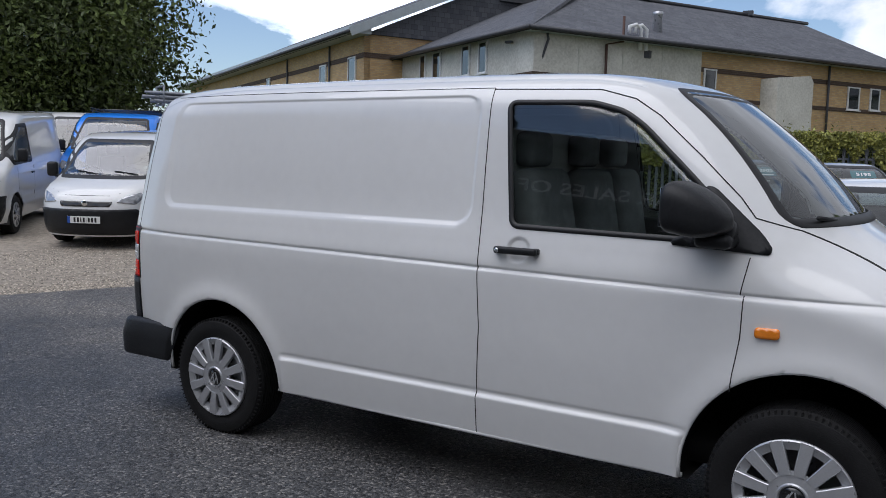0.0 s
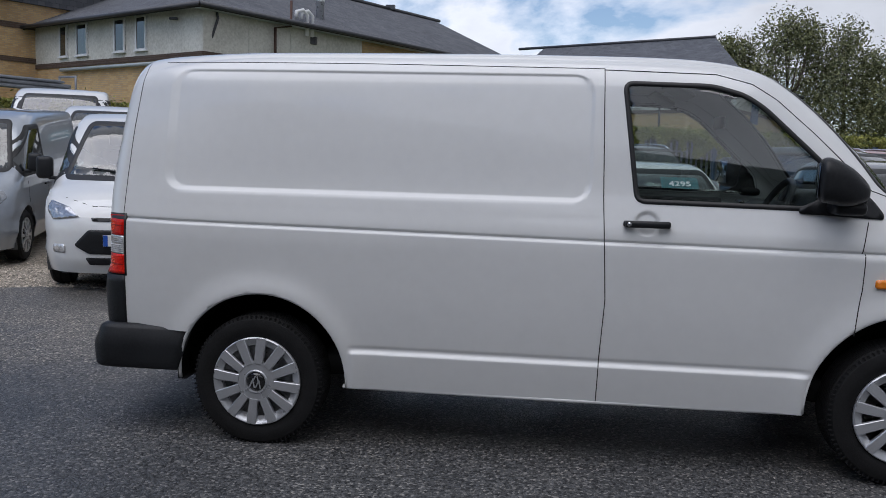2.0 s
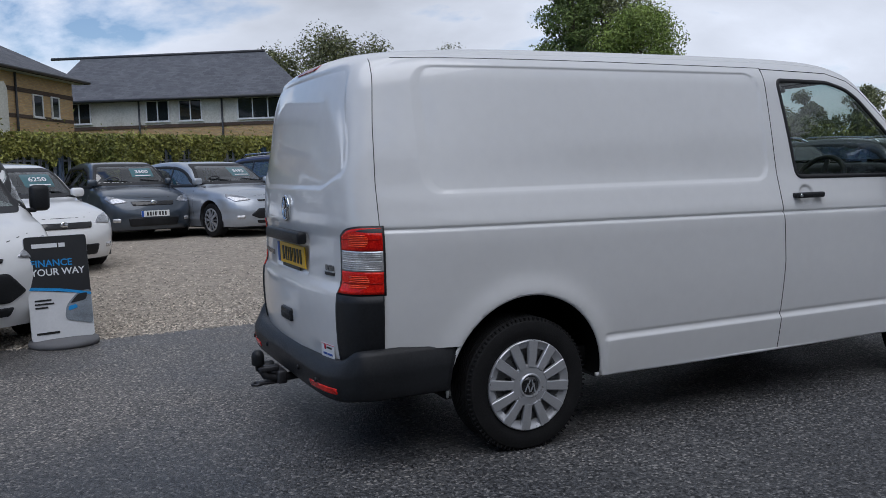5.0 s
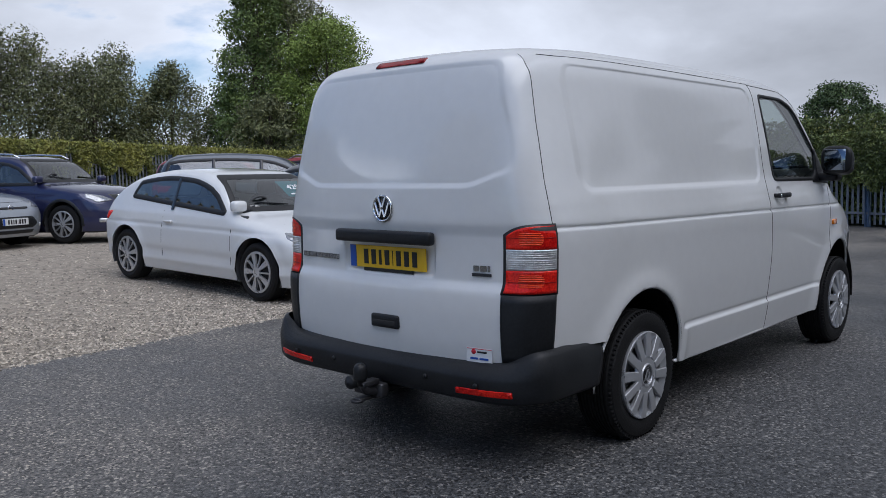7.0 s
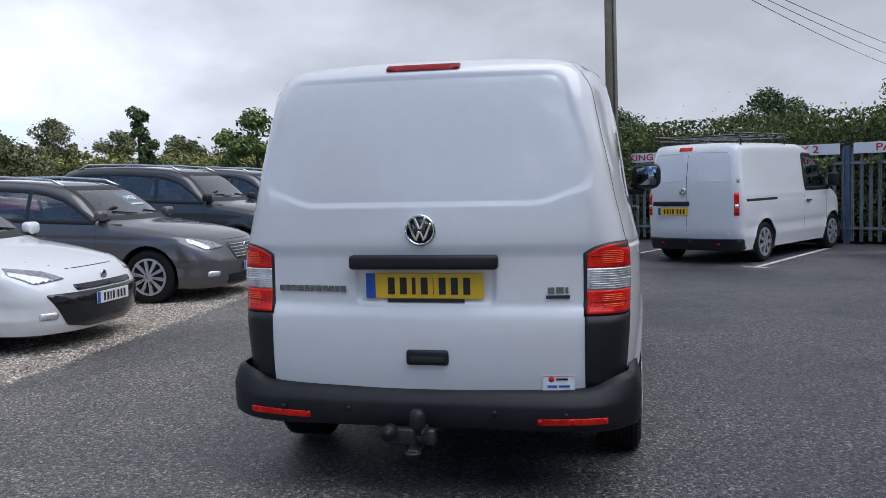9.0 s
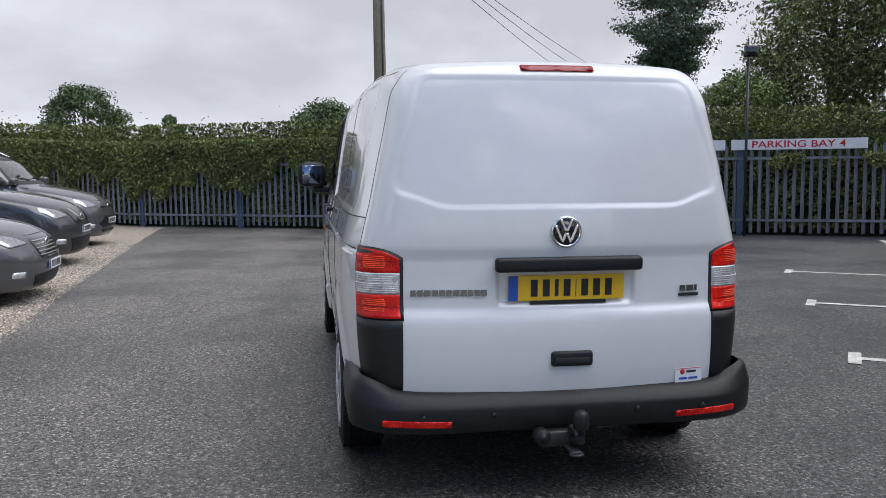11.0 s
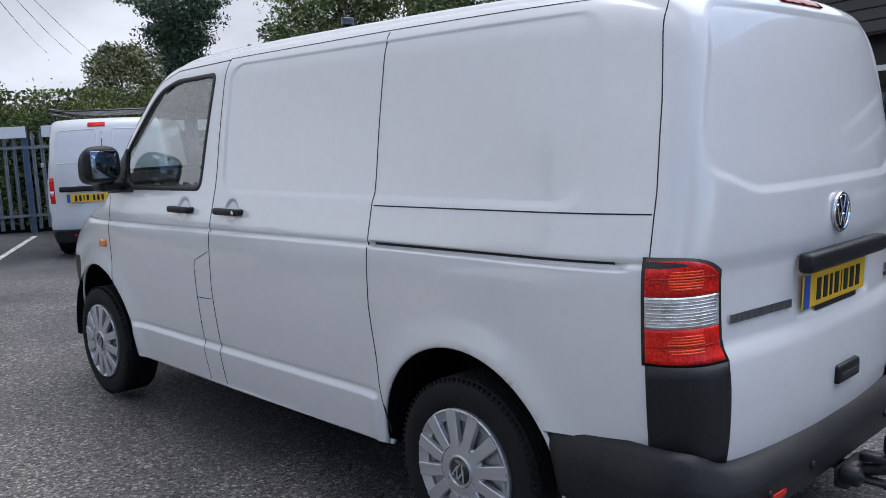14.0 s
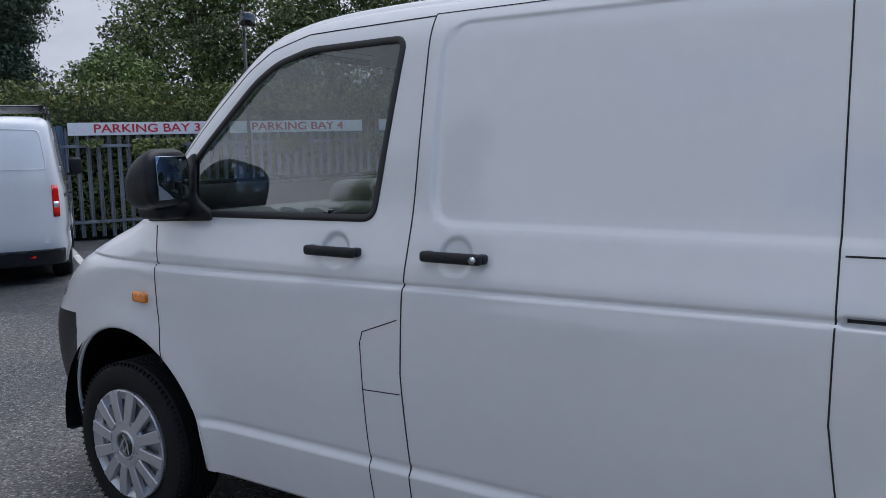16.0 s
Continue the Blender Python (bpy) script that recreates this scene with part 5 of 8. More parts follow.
flat = lambda x, y: G(x, y)
ha, hb = FX + FU * -16 + FN * 0.75, FX + FU * 11.5 + FN * 0.75
make_hedge("boundary_hedge", ha.xy, hb.xy, 1.1, 2.22, flat, 48000, 0.052, 0.25, 11, "thick green beech and ivy hedge behind a palisade fence")
make_hedge("back_hedge", (-13.4, 11.78), (30.0, 31.0), 1.3, 2.05, flat, 66000, 0.056, 0.42, 12, "yellow-green hedge along the back of the gravel yard")


def ivy(name, origin, u, out, s0, s1, z0, z1, count, size, seed, threshold, label, mat):
    """Leaves that have grown through and over the face of a fence, in uneven patches."""
    rng = np.random.default_rng(seed)
    pts = []
    while len(pts) < count:
        s, z = rng.uniform(s0, s1), rng.uniform(0, 1)
        if 0.7 * noise.noise((s * 0.55, z * 1.1, seed)) + 0.5 * noise.noise((s * 2.1, z * 3, seed)) + 1.25 * (z - 0.50) < threshold:
            continue
        p = origin + u * s + out * (0.03 + abs(rng.normal()) * 0.09)
        pts.append((p.x, p.y, G(p.x, p.y) + z0 + (z1 - z0) * z))
    v, f = leaf_cloud(np.array(pts), np.tile((out.x, out.y, 0.4), (count, 1)), size, rng)
    tagged(part(name, (v, [], f), mat, smooth=False), label, "ivy", kind="stuff")




def pale_mesh(h):
    """One W-section pale with a three-pointed top."""
    bm = bmesh.new()
    xs, ys = (-0.034, -0.020, -0.008, 0.008, 0.020, 0.034), (0.012, 0.0, 0.012, 0.012, 0.0, 0.012)
    tops = (h - 0.10, h - 0.06, h - 0.02, h - 0.02, h - 0.06, h - 0.10)
    lo = [bm.verts.new((x, -y, 0.06)) for x, y in zip(xs, ys)]
    mid = [bm.verts.new((x, -y, t)) for x, y, t in zip(xs, ys, tops)]
    tip = bm.verts.new((0, -0.006, h))
    for i in range(5):
        bm.faces.new((lo[i], lo[i + 1], mid[i + 1], mid[i]))
        bm.faces.new((mid[i], mid[i + 1], tip))
    r = bmesh.ops.extrude_face_region(bm, geom=bm.faces[:])
    bmesh.ops.translate(bm, vec=(0, 0.003, 0), verts=[g for g in r["geom"] if isinstance(g, bmesh.types.BMVert)])
    bmesh.ops.recalc_face_normals(bm, faces=bm.faces)
    me = bpy.data.meshes.new("pale")
    bm.to_mesh(me)
    bm.free()
    me.materials.append(GALV)
    return me


def make_fence(name, origin, u, s0, s1, h, pitch, post_pitch, post_off, pick, label, zb):
    u = Vector(u).normalized()
    ang = math.degrees(math.atan2(u.y, u.x))
    f = thing(name, label, "fence")
    me = pale_mesh(h)
    rest = []
    n = int((s1 - s0) / pitch)
    rng = random.Random(7)
    for i in range(n):
        s = s0 + pitch * i
        p = origin + u * s
        m = pose(p.x, p.y, zb(p.x, p.y) + rng.uniform(-0.01, 0.01), 0, rng.uniform(-0.5, 0.5), ang)
        if pick(s):
            o = new("pale", me)
            o.parent = f
            o.matrix_basis = m
        else:
            b = bmesh.new()
            b.from_mesh(me)
            b.transform(m)
            rest.append(b)
    if rest:
        tagged(part("far_pale", join(*rest), GALV, f, smooth=False), kind="stuff")
    for z in (0.30, h - 0.30):
        for i in range(int((s1 - s0) / 2.0) + 1):
            sa, sb = s0 + 2.0 * i, min(s0 + 2.0 * i + 2.0, s1)
            if sb <= sa:
                continue
            pa, pb = origin + u * sa, origin + u * sb
            c = (pa + pb) / 2
            b = box(sb - sa, 0.012, 0.05)
            b.transform(pose(c.x, c.y, zb(c.x, c.y) + z, 0, -math.degrees(math.atan2(zb(pb.x, pb.y) - zb(pa.x, pa.y), sb - sa)), ang) @ pose(0, 0.012, 0))
            part("rail", b, GALV, f, smooth=False)
    s = s0 + post_off
    pb_me = None
    while s <= s1:
        p = origin + u * s
        b = join(box(0.10, 0.008, h + 0.02, (0, -0.045, (h + 0.02) / 2)), box(0.10, 0.008, h + 0.02, (0, 0.045, (h + 0.02) / 2)), box(0.008, 0.09, h + 0.02, (0, 0, (h + 0.02) / 2)))
        part("post", b, POSTBLUE, f, smooth=False, m=pose(p.x, p.y, zb(p.x, p.y), 0, 0, ang + 90) @ pose(0, 0, 0))
        s += post_pitch
    return f


ivy("fence_ivy", FX, FU, -FN, -1.2, 10.5, 0.25, 2.1, 44000, 0.040, 5, -0.08, "green leaves grown over a palisade fence", LEAF)
ivy("fence_ivy", FX, FU, -FN, -14.0, -1.2, 0.3, 1.6, 4200, 0.040, 6, 0.55, "sparse leaves grown through a palisade fence", LEAF)
ivy("hedge_leaves", FX, FU, FN, -15.0, 10.5, 0.15, 2.5, 70000, 0.045, 15, -0.75, "dense hedge leaves close behind the fence", LEAF)
fence = make_fence("palisade_fence", FX, FU, -14.0, 10.5, 1.80, 0.155, 2.82, 14.0 - 4 * 2.82 - 2.72 + 2.82, lambda s: True, "galvanised steel palisade fence with blue posts", lambda x, y: G(x, y))
back_fence = make_fence("palisade_fence", Vector((-17.0, 9.4, 0)), (0.914, 0.405, 0), -11.0, 46.0, 1.9, 0.16, 2.75, 0.3, lambda s: 8 < s < 30, "weathered steel palisade fence half hidden in the hedge", lambda x, y: G(x, y))

SIGNWHITE = material("white_sign_board", (0.72, 0.73, 0.74), 0.45, scale=3, vary=0.08)
SIGNRED = material("red_sign_lettering", (0.52, 0.02, 0.03), 0.5, scale=8, vary=0.12)
fang = math.degrees(math.atan2(FU.y, FU.x))
for s, t in ((-1.55, "PARKING BAY 1"), (-4.22, "PARKING BAY 2"), (-6.87, "PARKING BAY 3"), (-9.40, "PARKING BAY 4"), (-12.15, "PARKING BAY 5")):
    p = FX + FU * s - FN * 0.045
    sg = tagged(part("parking_sign", box(2.42, 0.012, 0.20, bevel=0.003), SIGNWHITE, smooth=False, m=pose(p.x, p.y, 1.765, 0, 0, fang + 180)), "white parking bay sign with red lettering on a palisade fence", "sign", "parking bay signs")
    lettering(t, 0.185, SIGNRED, sg, pose(0, -0.008, 0, 90, 0, 0) @ Matrix.Diagonal((1.28, 1, 1, 1)))

# telegraph pole, wires, flood lamp on a post
WOODPOLE = material("weathered_pole_wood", (0.17, 0.15, 0.10), 0.85, scale=5, vary=0.3, bump=0.5, bump_scale=40)
pole = tagged(part("telegraph_pole", tube([(14.42, -0.62, 0), (14.40, -0.63, 3), (14.44, -0.62, 8.2)], 0.145, 20, 0.115), WOODPOLE), "tall weathered wooden telegraph pole beside the fence", "pole")
part("pole_cable", join(tube([(14.28, -0.68, 0.6), (14.27, -0.69, 2.4), (14.28, -0.68, 7.5)], 0.018, 8), box(0.10, 0.12, 0.30, (14.26, -0.72, 1.45), 0.02)), STEEL, pole)
part("pole_plate", box(0.01, 0.12, 0.16, (14.27, -0.60, 2.0), 0.003), SILVER, pole)
wires = thing("overhead_wires", "thin black overhead telephone wires", "wires")
for k, (ya, yb) in enumerate(((-13.3, 0.0), (-14.4, 0.05), (-15.5, 0.1))):
    a, b = Vector((14.44, -0.62, 6.75 + yb)), Vector((44.6, ya, 7.6))
    b = a + (b - a) * 1.6
    part("wire", tube([tuple(a + (b - a) * q - Vector((0, 0, 1.3 * q * (1 - q)))) for q in np.linspace(0, 1, 14)], 0.012, 5), SEAL, wires)
lamp = tagged(part("flood_lamp", join(tube([(0, 0, 0), (0, 0, 3.45)], 0.028, 10), tube([(0, 0, 3.45), (0, 0, 3.78)], 0.016, 8)), STEEL, m=pose(11.0, -7.35, 0)), "floodlight on a thin dark steel post", "lamp")
part("lamp_head", box(0.10, 0.26, 0.22, (-0.10, 0, 3.52), 0.02), GLOSSBLACK, lamp)
part("lamp_glass", box(0.006, 0.21, 0.16, (-0.153, 0, 3.52), 0.004), GLOSSBLACK, lamp, "dark floodlight glass")
part("lamp_cable", tube([(-0.03, 0.02, 3.4), (-0.08, 0.07, 3.32), (-0.03, 0.05, 3.25)], 0.008, 6), SEAL, lamp)

bu = Vector((0.914, 0.405, 0)).normalized()
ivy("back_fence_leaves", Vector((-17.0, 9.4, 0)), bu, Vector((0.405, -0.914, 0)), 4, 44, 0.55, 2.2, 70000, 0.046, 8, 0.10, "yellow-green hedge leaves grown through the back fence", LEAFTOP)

# ---------------------------------------------------------------- the other vehicles, from shared outline families
FAMILY = {
    # top outline from rear (0) to front (1) as share of length and height; rear and front outlines by height
    "hatch": dict(top=[(0, 0.66), (0.04, 0.80), (0.10, 0.93), (0.17, 0.975), (0.32, 1.0), (0.46, 0.985), (0.55, 0.93), (0.72, 0.665), (0.80, 0.635), (0.92, 0.565), (0.97, 0.50), (1.0, 0.40)],
                  rear=[(0.12, 0.03), (0.3, 0.004), (0.5, 0.0), (0.64, 0.012), (0.75, 0.03), (1.0, 0.12)], glass=(0.14, 0.70), posts=(0.44, 0.22)),
    "coupe": dict(top=[(0, 0.66), (0.05, 0.78), (0.14, 0.90), (0.24, 0.965), (0.37, 1.0), (0.48, 0.985), (0.56, 0.93), (0.73, 0.66), (0.80, 0.63), (0.92, 0.555), (0.97, 0.49), (1.0, 0.40)],
                  rear=[(0.12, 0.03), (0.3, 0.004), (0.5, 0.0), (0.66, 0.02), (0.75, 0.05), (1.0, 0.2)], glass=(0.20, 0.71), posts=(0.40,)),
    "estate": dict(top=[(0, 0.74), (0.03, 0.86), (0.08, 0.95), (0.16, 0.985), (0.34, 1.0), (0.48, 0.985), (0.56, 0.93), (0.72, 0.665), (0.80, 0.64), (0.92, 0.575), (0.97, 0.51), (1.0, 0.40)],
                   rear=[(0.12, 0.03), (0.3, 0.003), (0.5, 0.0), (0.66, 0.01), (0.85, 0.03), (1.0, 0.07)], glass=(0.07, 0.70), posts=(0.46, 0.26)),
    "van": dict(top=[(0, 0.93), (0.02, 0.975), (0.07, 0.995), (0.30, 1.0), (0.56, 0.995), (0.64, 0.965), (0.70, 0.90), (0.845, 0.62), (0.90, 0.575), (0.955, 0.52), (0.985, 0.47), (1.0, 0.40)],
                rear=[(0.12, 0.02), (0.3, 0.002), (0.6, 0.0), (0.85, 0.012), (1.0, 0.03)], glass=(0.56, 0.80), posts=()),
    "tall": dict(top=[(0, 0.95), (0.02, 0.98), (0.06, 1.0), (0.3, 1.0), (0.62, 0.99), (0.68, 0.965), (0.73, 0.90), (0.865, 0.53), (0.91, 0.49), (0.96, 0.44), (1.0, 0.34)],
                 rear=[(0.12, 0.01), (0.3, 0.0), (0.6, 0.0), (1.0, 0.015)], glass=(0.62, 0.82), posts=()),
}


def paint(name, color, metallic=0.0):
    return material(name, color, 0.32, metal=metallic, coat=1.0, scale=1.4, vary=0.05)


PAINTS = dict(white=WHITE, silver=paint("silver_metallic_paint", (0.40, 0.43, 0.47), 0.45), dark=paint("dark_grey_metallic_paint", (0.045, 0.047, 0.052), 0.35),
              grey=paint("mid_grey_metallic_paint", (0.10, 0.10, 0.105), 0.4), blue=paint("dark_blue_metallic_paint", (0.018, 0.022, 0.075), 0.3),
              slate=paint("blue_grey_metallic_paint", (0.05, 0.065, 0.085), 0.35), bright=paint("bright_blue_paint", (0.004, 0.22, 0.85)), red=paint("dark_red_paint", (0.25, 0.02, 0.025), 0.2))


def shrink(poly, d):
    """The polygon drawn in towards its middle."""
    mx, my = sum(q[0] for q in poly) / len(poly), sum(q[1] for q in poly) / len(poly)
    out = []
    for u, v in poly:
        r = math.hypot(u - mx, v - my)
        out.append((mx + (u - mx) * (1 - min(0.6, d / r)), my + (v - my) * (1 - min(0.6, d / r))))
    return out


CABIN = material("dark_car_cabin", (0.07, 0.07, 0.072), 0.75, scale=9, vary=0.3)
SEATS = material("grey_car_seats", (0.15, 0.15, 0.155), 0.85, scale=12, vary=0.3)


def car(name, family, label, paintname, size, wb, fo, spot, heading, rw=0.32, rim=0.215, style="five", price="", rails=False, black_nose=False,
        bonnet=None, rear_view=False, rack=False, face="plain", grid=(94, 36, 42), category="car"):
    """size: length, width, height; fo: front overhang; spot: middle of the front bumper on the ground; heading: degrees of +x."""
    L, W, H = size
    fam = FAMILY[family]
    ro = L - wb - fo
    X = lambda u: -ro + u * L
    topc = curve([(X(u), z * H) for u, z in fam["top"]])
    rearc = curve([(z * H, X(u)) for z, u in fam["rear"]])
    frontc = curve([(0.10 * H, X(0.975)), (0.2 * H, X(0.995)), (0.33 * H, X(1.0)), (0.44 * H, X(0.992)), (0.56 * H, X(0.96)), (0.7 * H, X(0.9))])
    if family in ("van", "tall"):
        sidec = curve([(0.1 * H, 0.93), (0.22 * H, 0.985), (0.38 * H, 1.0), (0.52 * H, 0.995), (0.60 * H, 0.965), (0.95 * H, 0.86)])
        zb, roofdrop = (0.585 if family == "van" else 0.50) * H, 0.02
    else:
        sidec = curve([(0.1 * H, 0.92), (0.2 * H, 0.97), (0.36 * H, 1.0), (0.48 * H, 0.995), (0.60 * H, 0.96), (0.66 * H, 0.925), (0.98 * H, 0.72)])
        zb, roofdrop = 0.655 * H, 0.03
    z0 = 0.13 * H if family != "van" else 0.115 * H
    z0 = max(z0, 0.19)

    def half(x, z, y):
        w = W / 2 * sidec(z)
        w = w - 0.06 * np.clip((X(0.16) - x) / (0.16 * L), 0, 1.2) ** 2 - 0.10 * np.clip((x - X(0.80)) / (0.2 * L), 0, 1.2) ** 2.2
        w = w - 0.010 * np.exp(-((z - 0.52 * H) / 0.02) ** 2) + 0.010 * np.exp(-((z - 0.225 * H) / 0.03) ** 2) - 0.012 * np.exp(-((z - 0.30 * H) / 0.05) ** 2)
        for cx in (0.0, wb):
            d = np.hypot(x - cx, z - rw)
            w = w + 0.016 * np.exp(-(np.maximum(d - rw - 0.05, 0) / 0.06) ** 2) * (z < 0.55 * H)
        return w

    def roof(x, ya):
        q = ya / (W / 2)
        wsb = sstep(X(0.5), X(0.7), x)
        return topc(x + wsb * 0.16 * q ** 2.4) - roofdrop * q ** 2 - 0.04 * q ** 6

    sk = Skin(half, roof, lambda ya, z, y: rearc(z) + 0.16 * (ya / (W / 2)) ** 3, lambda ya, z: frontc(z) - 0.34 * (ya / (W / 2)) ** 2.8, z0,
              (X(0) - 0.05, -W / 2 - 0.05, z0), (X(1) + 0.05, W / 2 + 0.05, H + 0.04), grid, (0.10, 0.10, 0.16), ((X(0.2), -W * 0.22, z0), (X(0.62), W * 0.22, 0.55 * H)))
    h = radians(heading)
    sx, sy = spot
    ox, oy = sx - math.cos(h) * (wb + fo), sy - math.sin(h) * (wb + fo)
    zr, zf = G(ox, oy), G(ox + math.cos(h) * wb, oy + math.sin(h) * wb)
    car_ = thing(name, label, category, pose(ox, oy, zr, 0, -math.degrees(math.atan2(zf - zr, wb)), heading))
    P = PAINTS[paintname]
    # glass
    u0, u1 = fam["glass"]
    us = np.linspace(u0, u1, 14)
    upper = [(X(u), min(float(topc(X(u) + 0.06)) - 0.085 * H, 0.915 * H)) for u in us]
    upper = [(x, z) for x, z in upper if z > zb + 0.03 * H]
    rise = 0.095 * H if family == "coupe" else 0.012 * H
    upper = [(x, z) for x, z in upper if z > zb + rise + 0.02 * H]
    side_poly = [(upper[0][0] - 0.02 * L, zb + rise)] + upper + [(upper[-1][0] + 0.05 * L, zb + 0.002 * H)]
    for way in ("right", "left"):
        if family in ("van", "tall"):
            lo = zb
            pts = [(X(u0), lo), (X(u0), 0.89 * H), (X(u0) + 0.10 * L, 0.885 * H), (X(u1) - 0.01 * L, lo + 0.10 * H), (X(u1), lo)]
            part("door_window", patch(sk, rounded(pts, 0.04), way, 0.006, 0.002, 0.09), CARGLASS, car_)
            part("window_seal", ribbon(sk, rounded(pts, 0.04), way, 0.07, 0.008, True, 0.05, 0.003), SEAL, car_)
            sk.cut(shrink(pts, 0.015), ("side", lambda c, s_=-1 if way == "right" else 1: (c[:, 1] * s_ > 0.2 * W) & (c[:, 2] > zb)))
        else:
            part("side_glass", patch(sk, rounded(side_poly, 0.03), way, 0.006, 0.002, 0.09), CARGLASS, car_)
            part("window_seal", ribbon(sk, rounded(side_poly, 0.03), way, 0.06, 0.008, True, 0.05, 0.003), SEAL, car_)
            sk.cut(shrink(side_poly, 0.012), ("side", lambda c, s_=-1 if way == "right" else 1: (c[:, 1] * s_ > 0.2 * W) & (c[:, 2] > zb)))
            for u in fam["posts"]:
                x = X(u)
                part("door_post", ribbon(sk, [(x, zb), (x - 0.02, float(topc(x)) - 0.08 * H)], way, 0.06, 0.013), GLOSSBLACK, car_)
        # doors
        du = {"hatch": (0.66, 0.44, 0.24), "coupe": (0.68, 0.36), "estate": (0.66, 0.45, 0.27), "van": (0.76, 0.545), "tall": (0.79, 0.60)}[family]
        for k, u in enumerate(du):
            low = max(z0 + 0.06, 0.20 * H)
            if family in ("hatch", "estate") and k == 2:
                low = 0.42 * H
            part("shut_line", ribbon(sk, [(X(u), zb - 0.01), (X(u) - 0.01, low)], way, 0.008, 0.0008, False, 0.08), GAP, car_)
        for u in du[1:2] if family == "coupe" else du[1:]:
            co, d = sk.hit(X(u) + 0.14, zb - 0.12 * H + 0.03, way)
            part("door_handle", box(0.16, 0.03, 0.026, co - d * 0.015, 0.008), P if family not in ("van", "tall") else PLASTIC, car_)
        s = -1 if way == "right" else 1
        mx = X(u1) - 0.03 * L
        big = family in ("van", "tall")
        my = abs(sk.hit(mx, zb + 0.04, way)[0].y)
        mm = part("door_mirror", box(0.12, 0.19 if not big else 0.17, 0.13 if not big else 0.24, (mx, s * (my + 0.13), zb + (0.085 if not big else 0.14)), 0.045, 3), PLASTIC if big or paintname in ("dark",) else P, car_)
        part("mirror_arm", box(0.06, 0.14, 0.04, (mx + 0.01, s * (my + 0.02), zb + 0.03), 0.012), PLASTIC, mm)
        # rear lamps
        if family in ("van", "tall"):
            rl = part("rear_lamp", corner(s, 0.40 * H, 0.585 * H, -X(0.030), 0.41 * W, 0.008, 0.0, 14, 6, sk, X(0.12), 0.2 * W), REDLENS, car_, "red rear lamp")
            part("clear_lens", corner(s, 0.455 * H, 0.49 * H, -X(0.028), 0.415 * W, 0.012, 0.0, 14, 2, sk, X(0.12), 0.2 * W), CLEARLENS, rl)
        else:
            part("rear_lamp", patch(sk, rounded([(s * 0.28 * W, 0.60 * H), (s * 0.44 * W, 0.62 * H), (s * 0.45 * W, 0.52 * H), (s * 0.30 * W, 0.52 * H)], 0.02), "rear", 0.004, 0.02), REDLENS, car_)
            part("rear_lamp_side", patch(sk, rounded([(X(0.02), 0.60 * H), (X(0.085), 0.605 * H), (X(0.06), 0.53 * H), (X(0.02), 0.53 * H)], 0.01), way, 0.004, 0.02), REDLENS, car_)
        # headlamps
        hz = (bonnet or (0.50 if family != "van" else 0.455)) * H
        if family == "tall":
            hz = 0.40 * H
        part("headlamp", patch(sk, rounded([(s * 0.27 * W, hz - 0.035 * H), (s * 0.33 * W, hz + 0.015 * H), (s * 0.44 * W, hz + 0.045 * H), (s * 0.465 * W, hz + 0.0 * H), (s * 0.42 * W, hz - 0.055 * H)], 0.02), "front", 0.010, 0.03, 0.03), HEADLAMP, car_, "clear headlamp")
        part("fog_lamp", patch(sk, rounded([(s * 0.35 * W, 0.225 * H), (s * 0.42 * W, 0.225 * H), (s * 0.42 * W, 0.27 * H), (s * 0.35 * W, 0.27 * H)], 0.02), "front", 0.006, 0.02, 0.06), CLEARLENS, car_)
        for cx in (0.0, wb):
            add_wheel(car_, cx, s * (W / 2 - 0.115), rw, rw, rim, style, 0, (cx * 37 + s * 20) % 60)
            r = rw + 0.055
            li = bmesh.new()
            rows = []
            for k in range(19):
                a = radians(-20 + 220 * k / 18)
                rows.append([li.verts.new((cx + (r + 0.01) * math.cos(a), s * yy, rw + (r + 0.01) * math.sin(a))) for yy in (W / 2 - 0.02, W / 2 - 0.33)])
            for a, b in zip(rows, rows[1:]):
                li.faces.new((a[0], a[1], b[1], b[0]))
            li.faces.new([r_[1] for r_ in rows])
            part("arch_liner", li, INTERIOR, car_)
            if rails and family == "estate" and not big and name.startswith("suv"):
                pts = [(cx + (r + 0.025) * math.cos(radians(-5 + 190 * k / 16)), max(rw + (r + 0.025) * math.sin(radians(-5 + 190 * k / 16)), z0 + 0.03)) for k in range(17)]
                part("arch_trim", ribbon(sk, pts, way, 0.055, 0.003, False, 0.05, 0.006), PLASTIC, car_)
        if rails:
            zz = H - 0.005
            part("roof_rail", tube([(X(0.12), s * 0.34 * W, zz - 0.07), (X(0.16), s * 0.335 * W, zz + 0.015), (X(0.36), s * 0.33 * W, zz + 0.035), (X(0.50), s * 0.335 * W, zz + 0.005), (X(0.54), s * 0.34 * W, zz - 0.07)], 0.017, 8), CHROME if paintname != "red" else SILVER, car_, "silver roof rail")
    bz, tz = {"van": (0.615, 0.925), "tall": (0.525, 0.92)}.get(family, (0.69, 0.935))
    wsp = rounded([(-0.33 * W, tz * H), (0.33 * W, tz * H), (0.415 * W, bz * H), (-0.415 * W, bz * H)], 0.06)
    part("windscreen", patch(sk, wsp, "front", 0.006, 0.002, 0.08), CARGLASS, car_, "reflecting windscreen")
    part("windscreen_seal", ribbon(sk, wsp, "front", 0.055, 0.010, True, 0.05, 0.003), SEAL, car_)
    sk.cut(shrink(wsp, -0.004), ("front", lambda c: (c[:, 0] > X(0.5)) & (c[:, 2] > bz * H)))
    # cabin
    cz = 0.36 * H
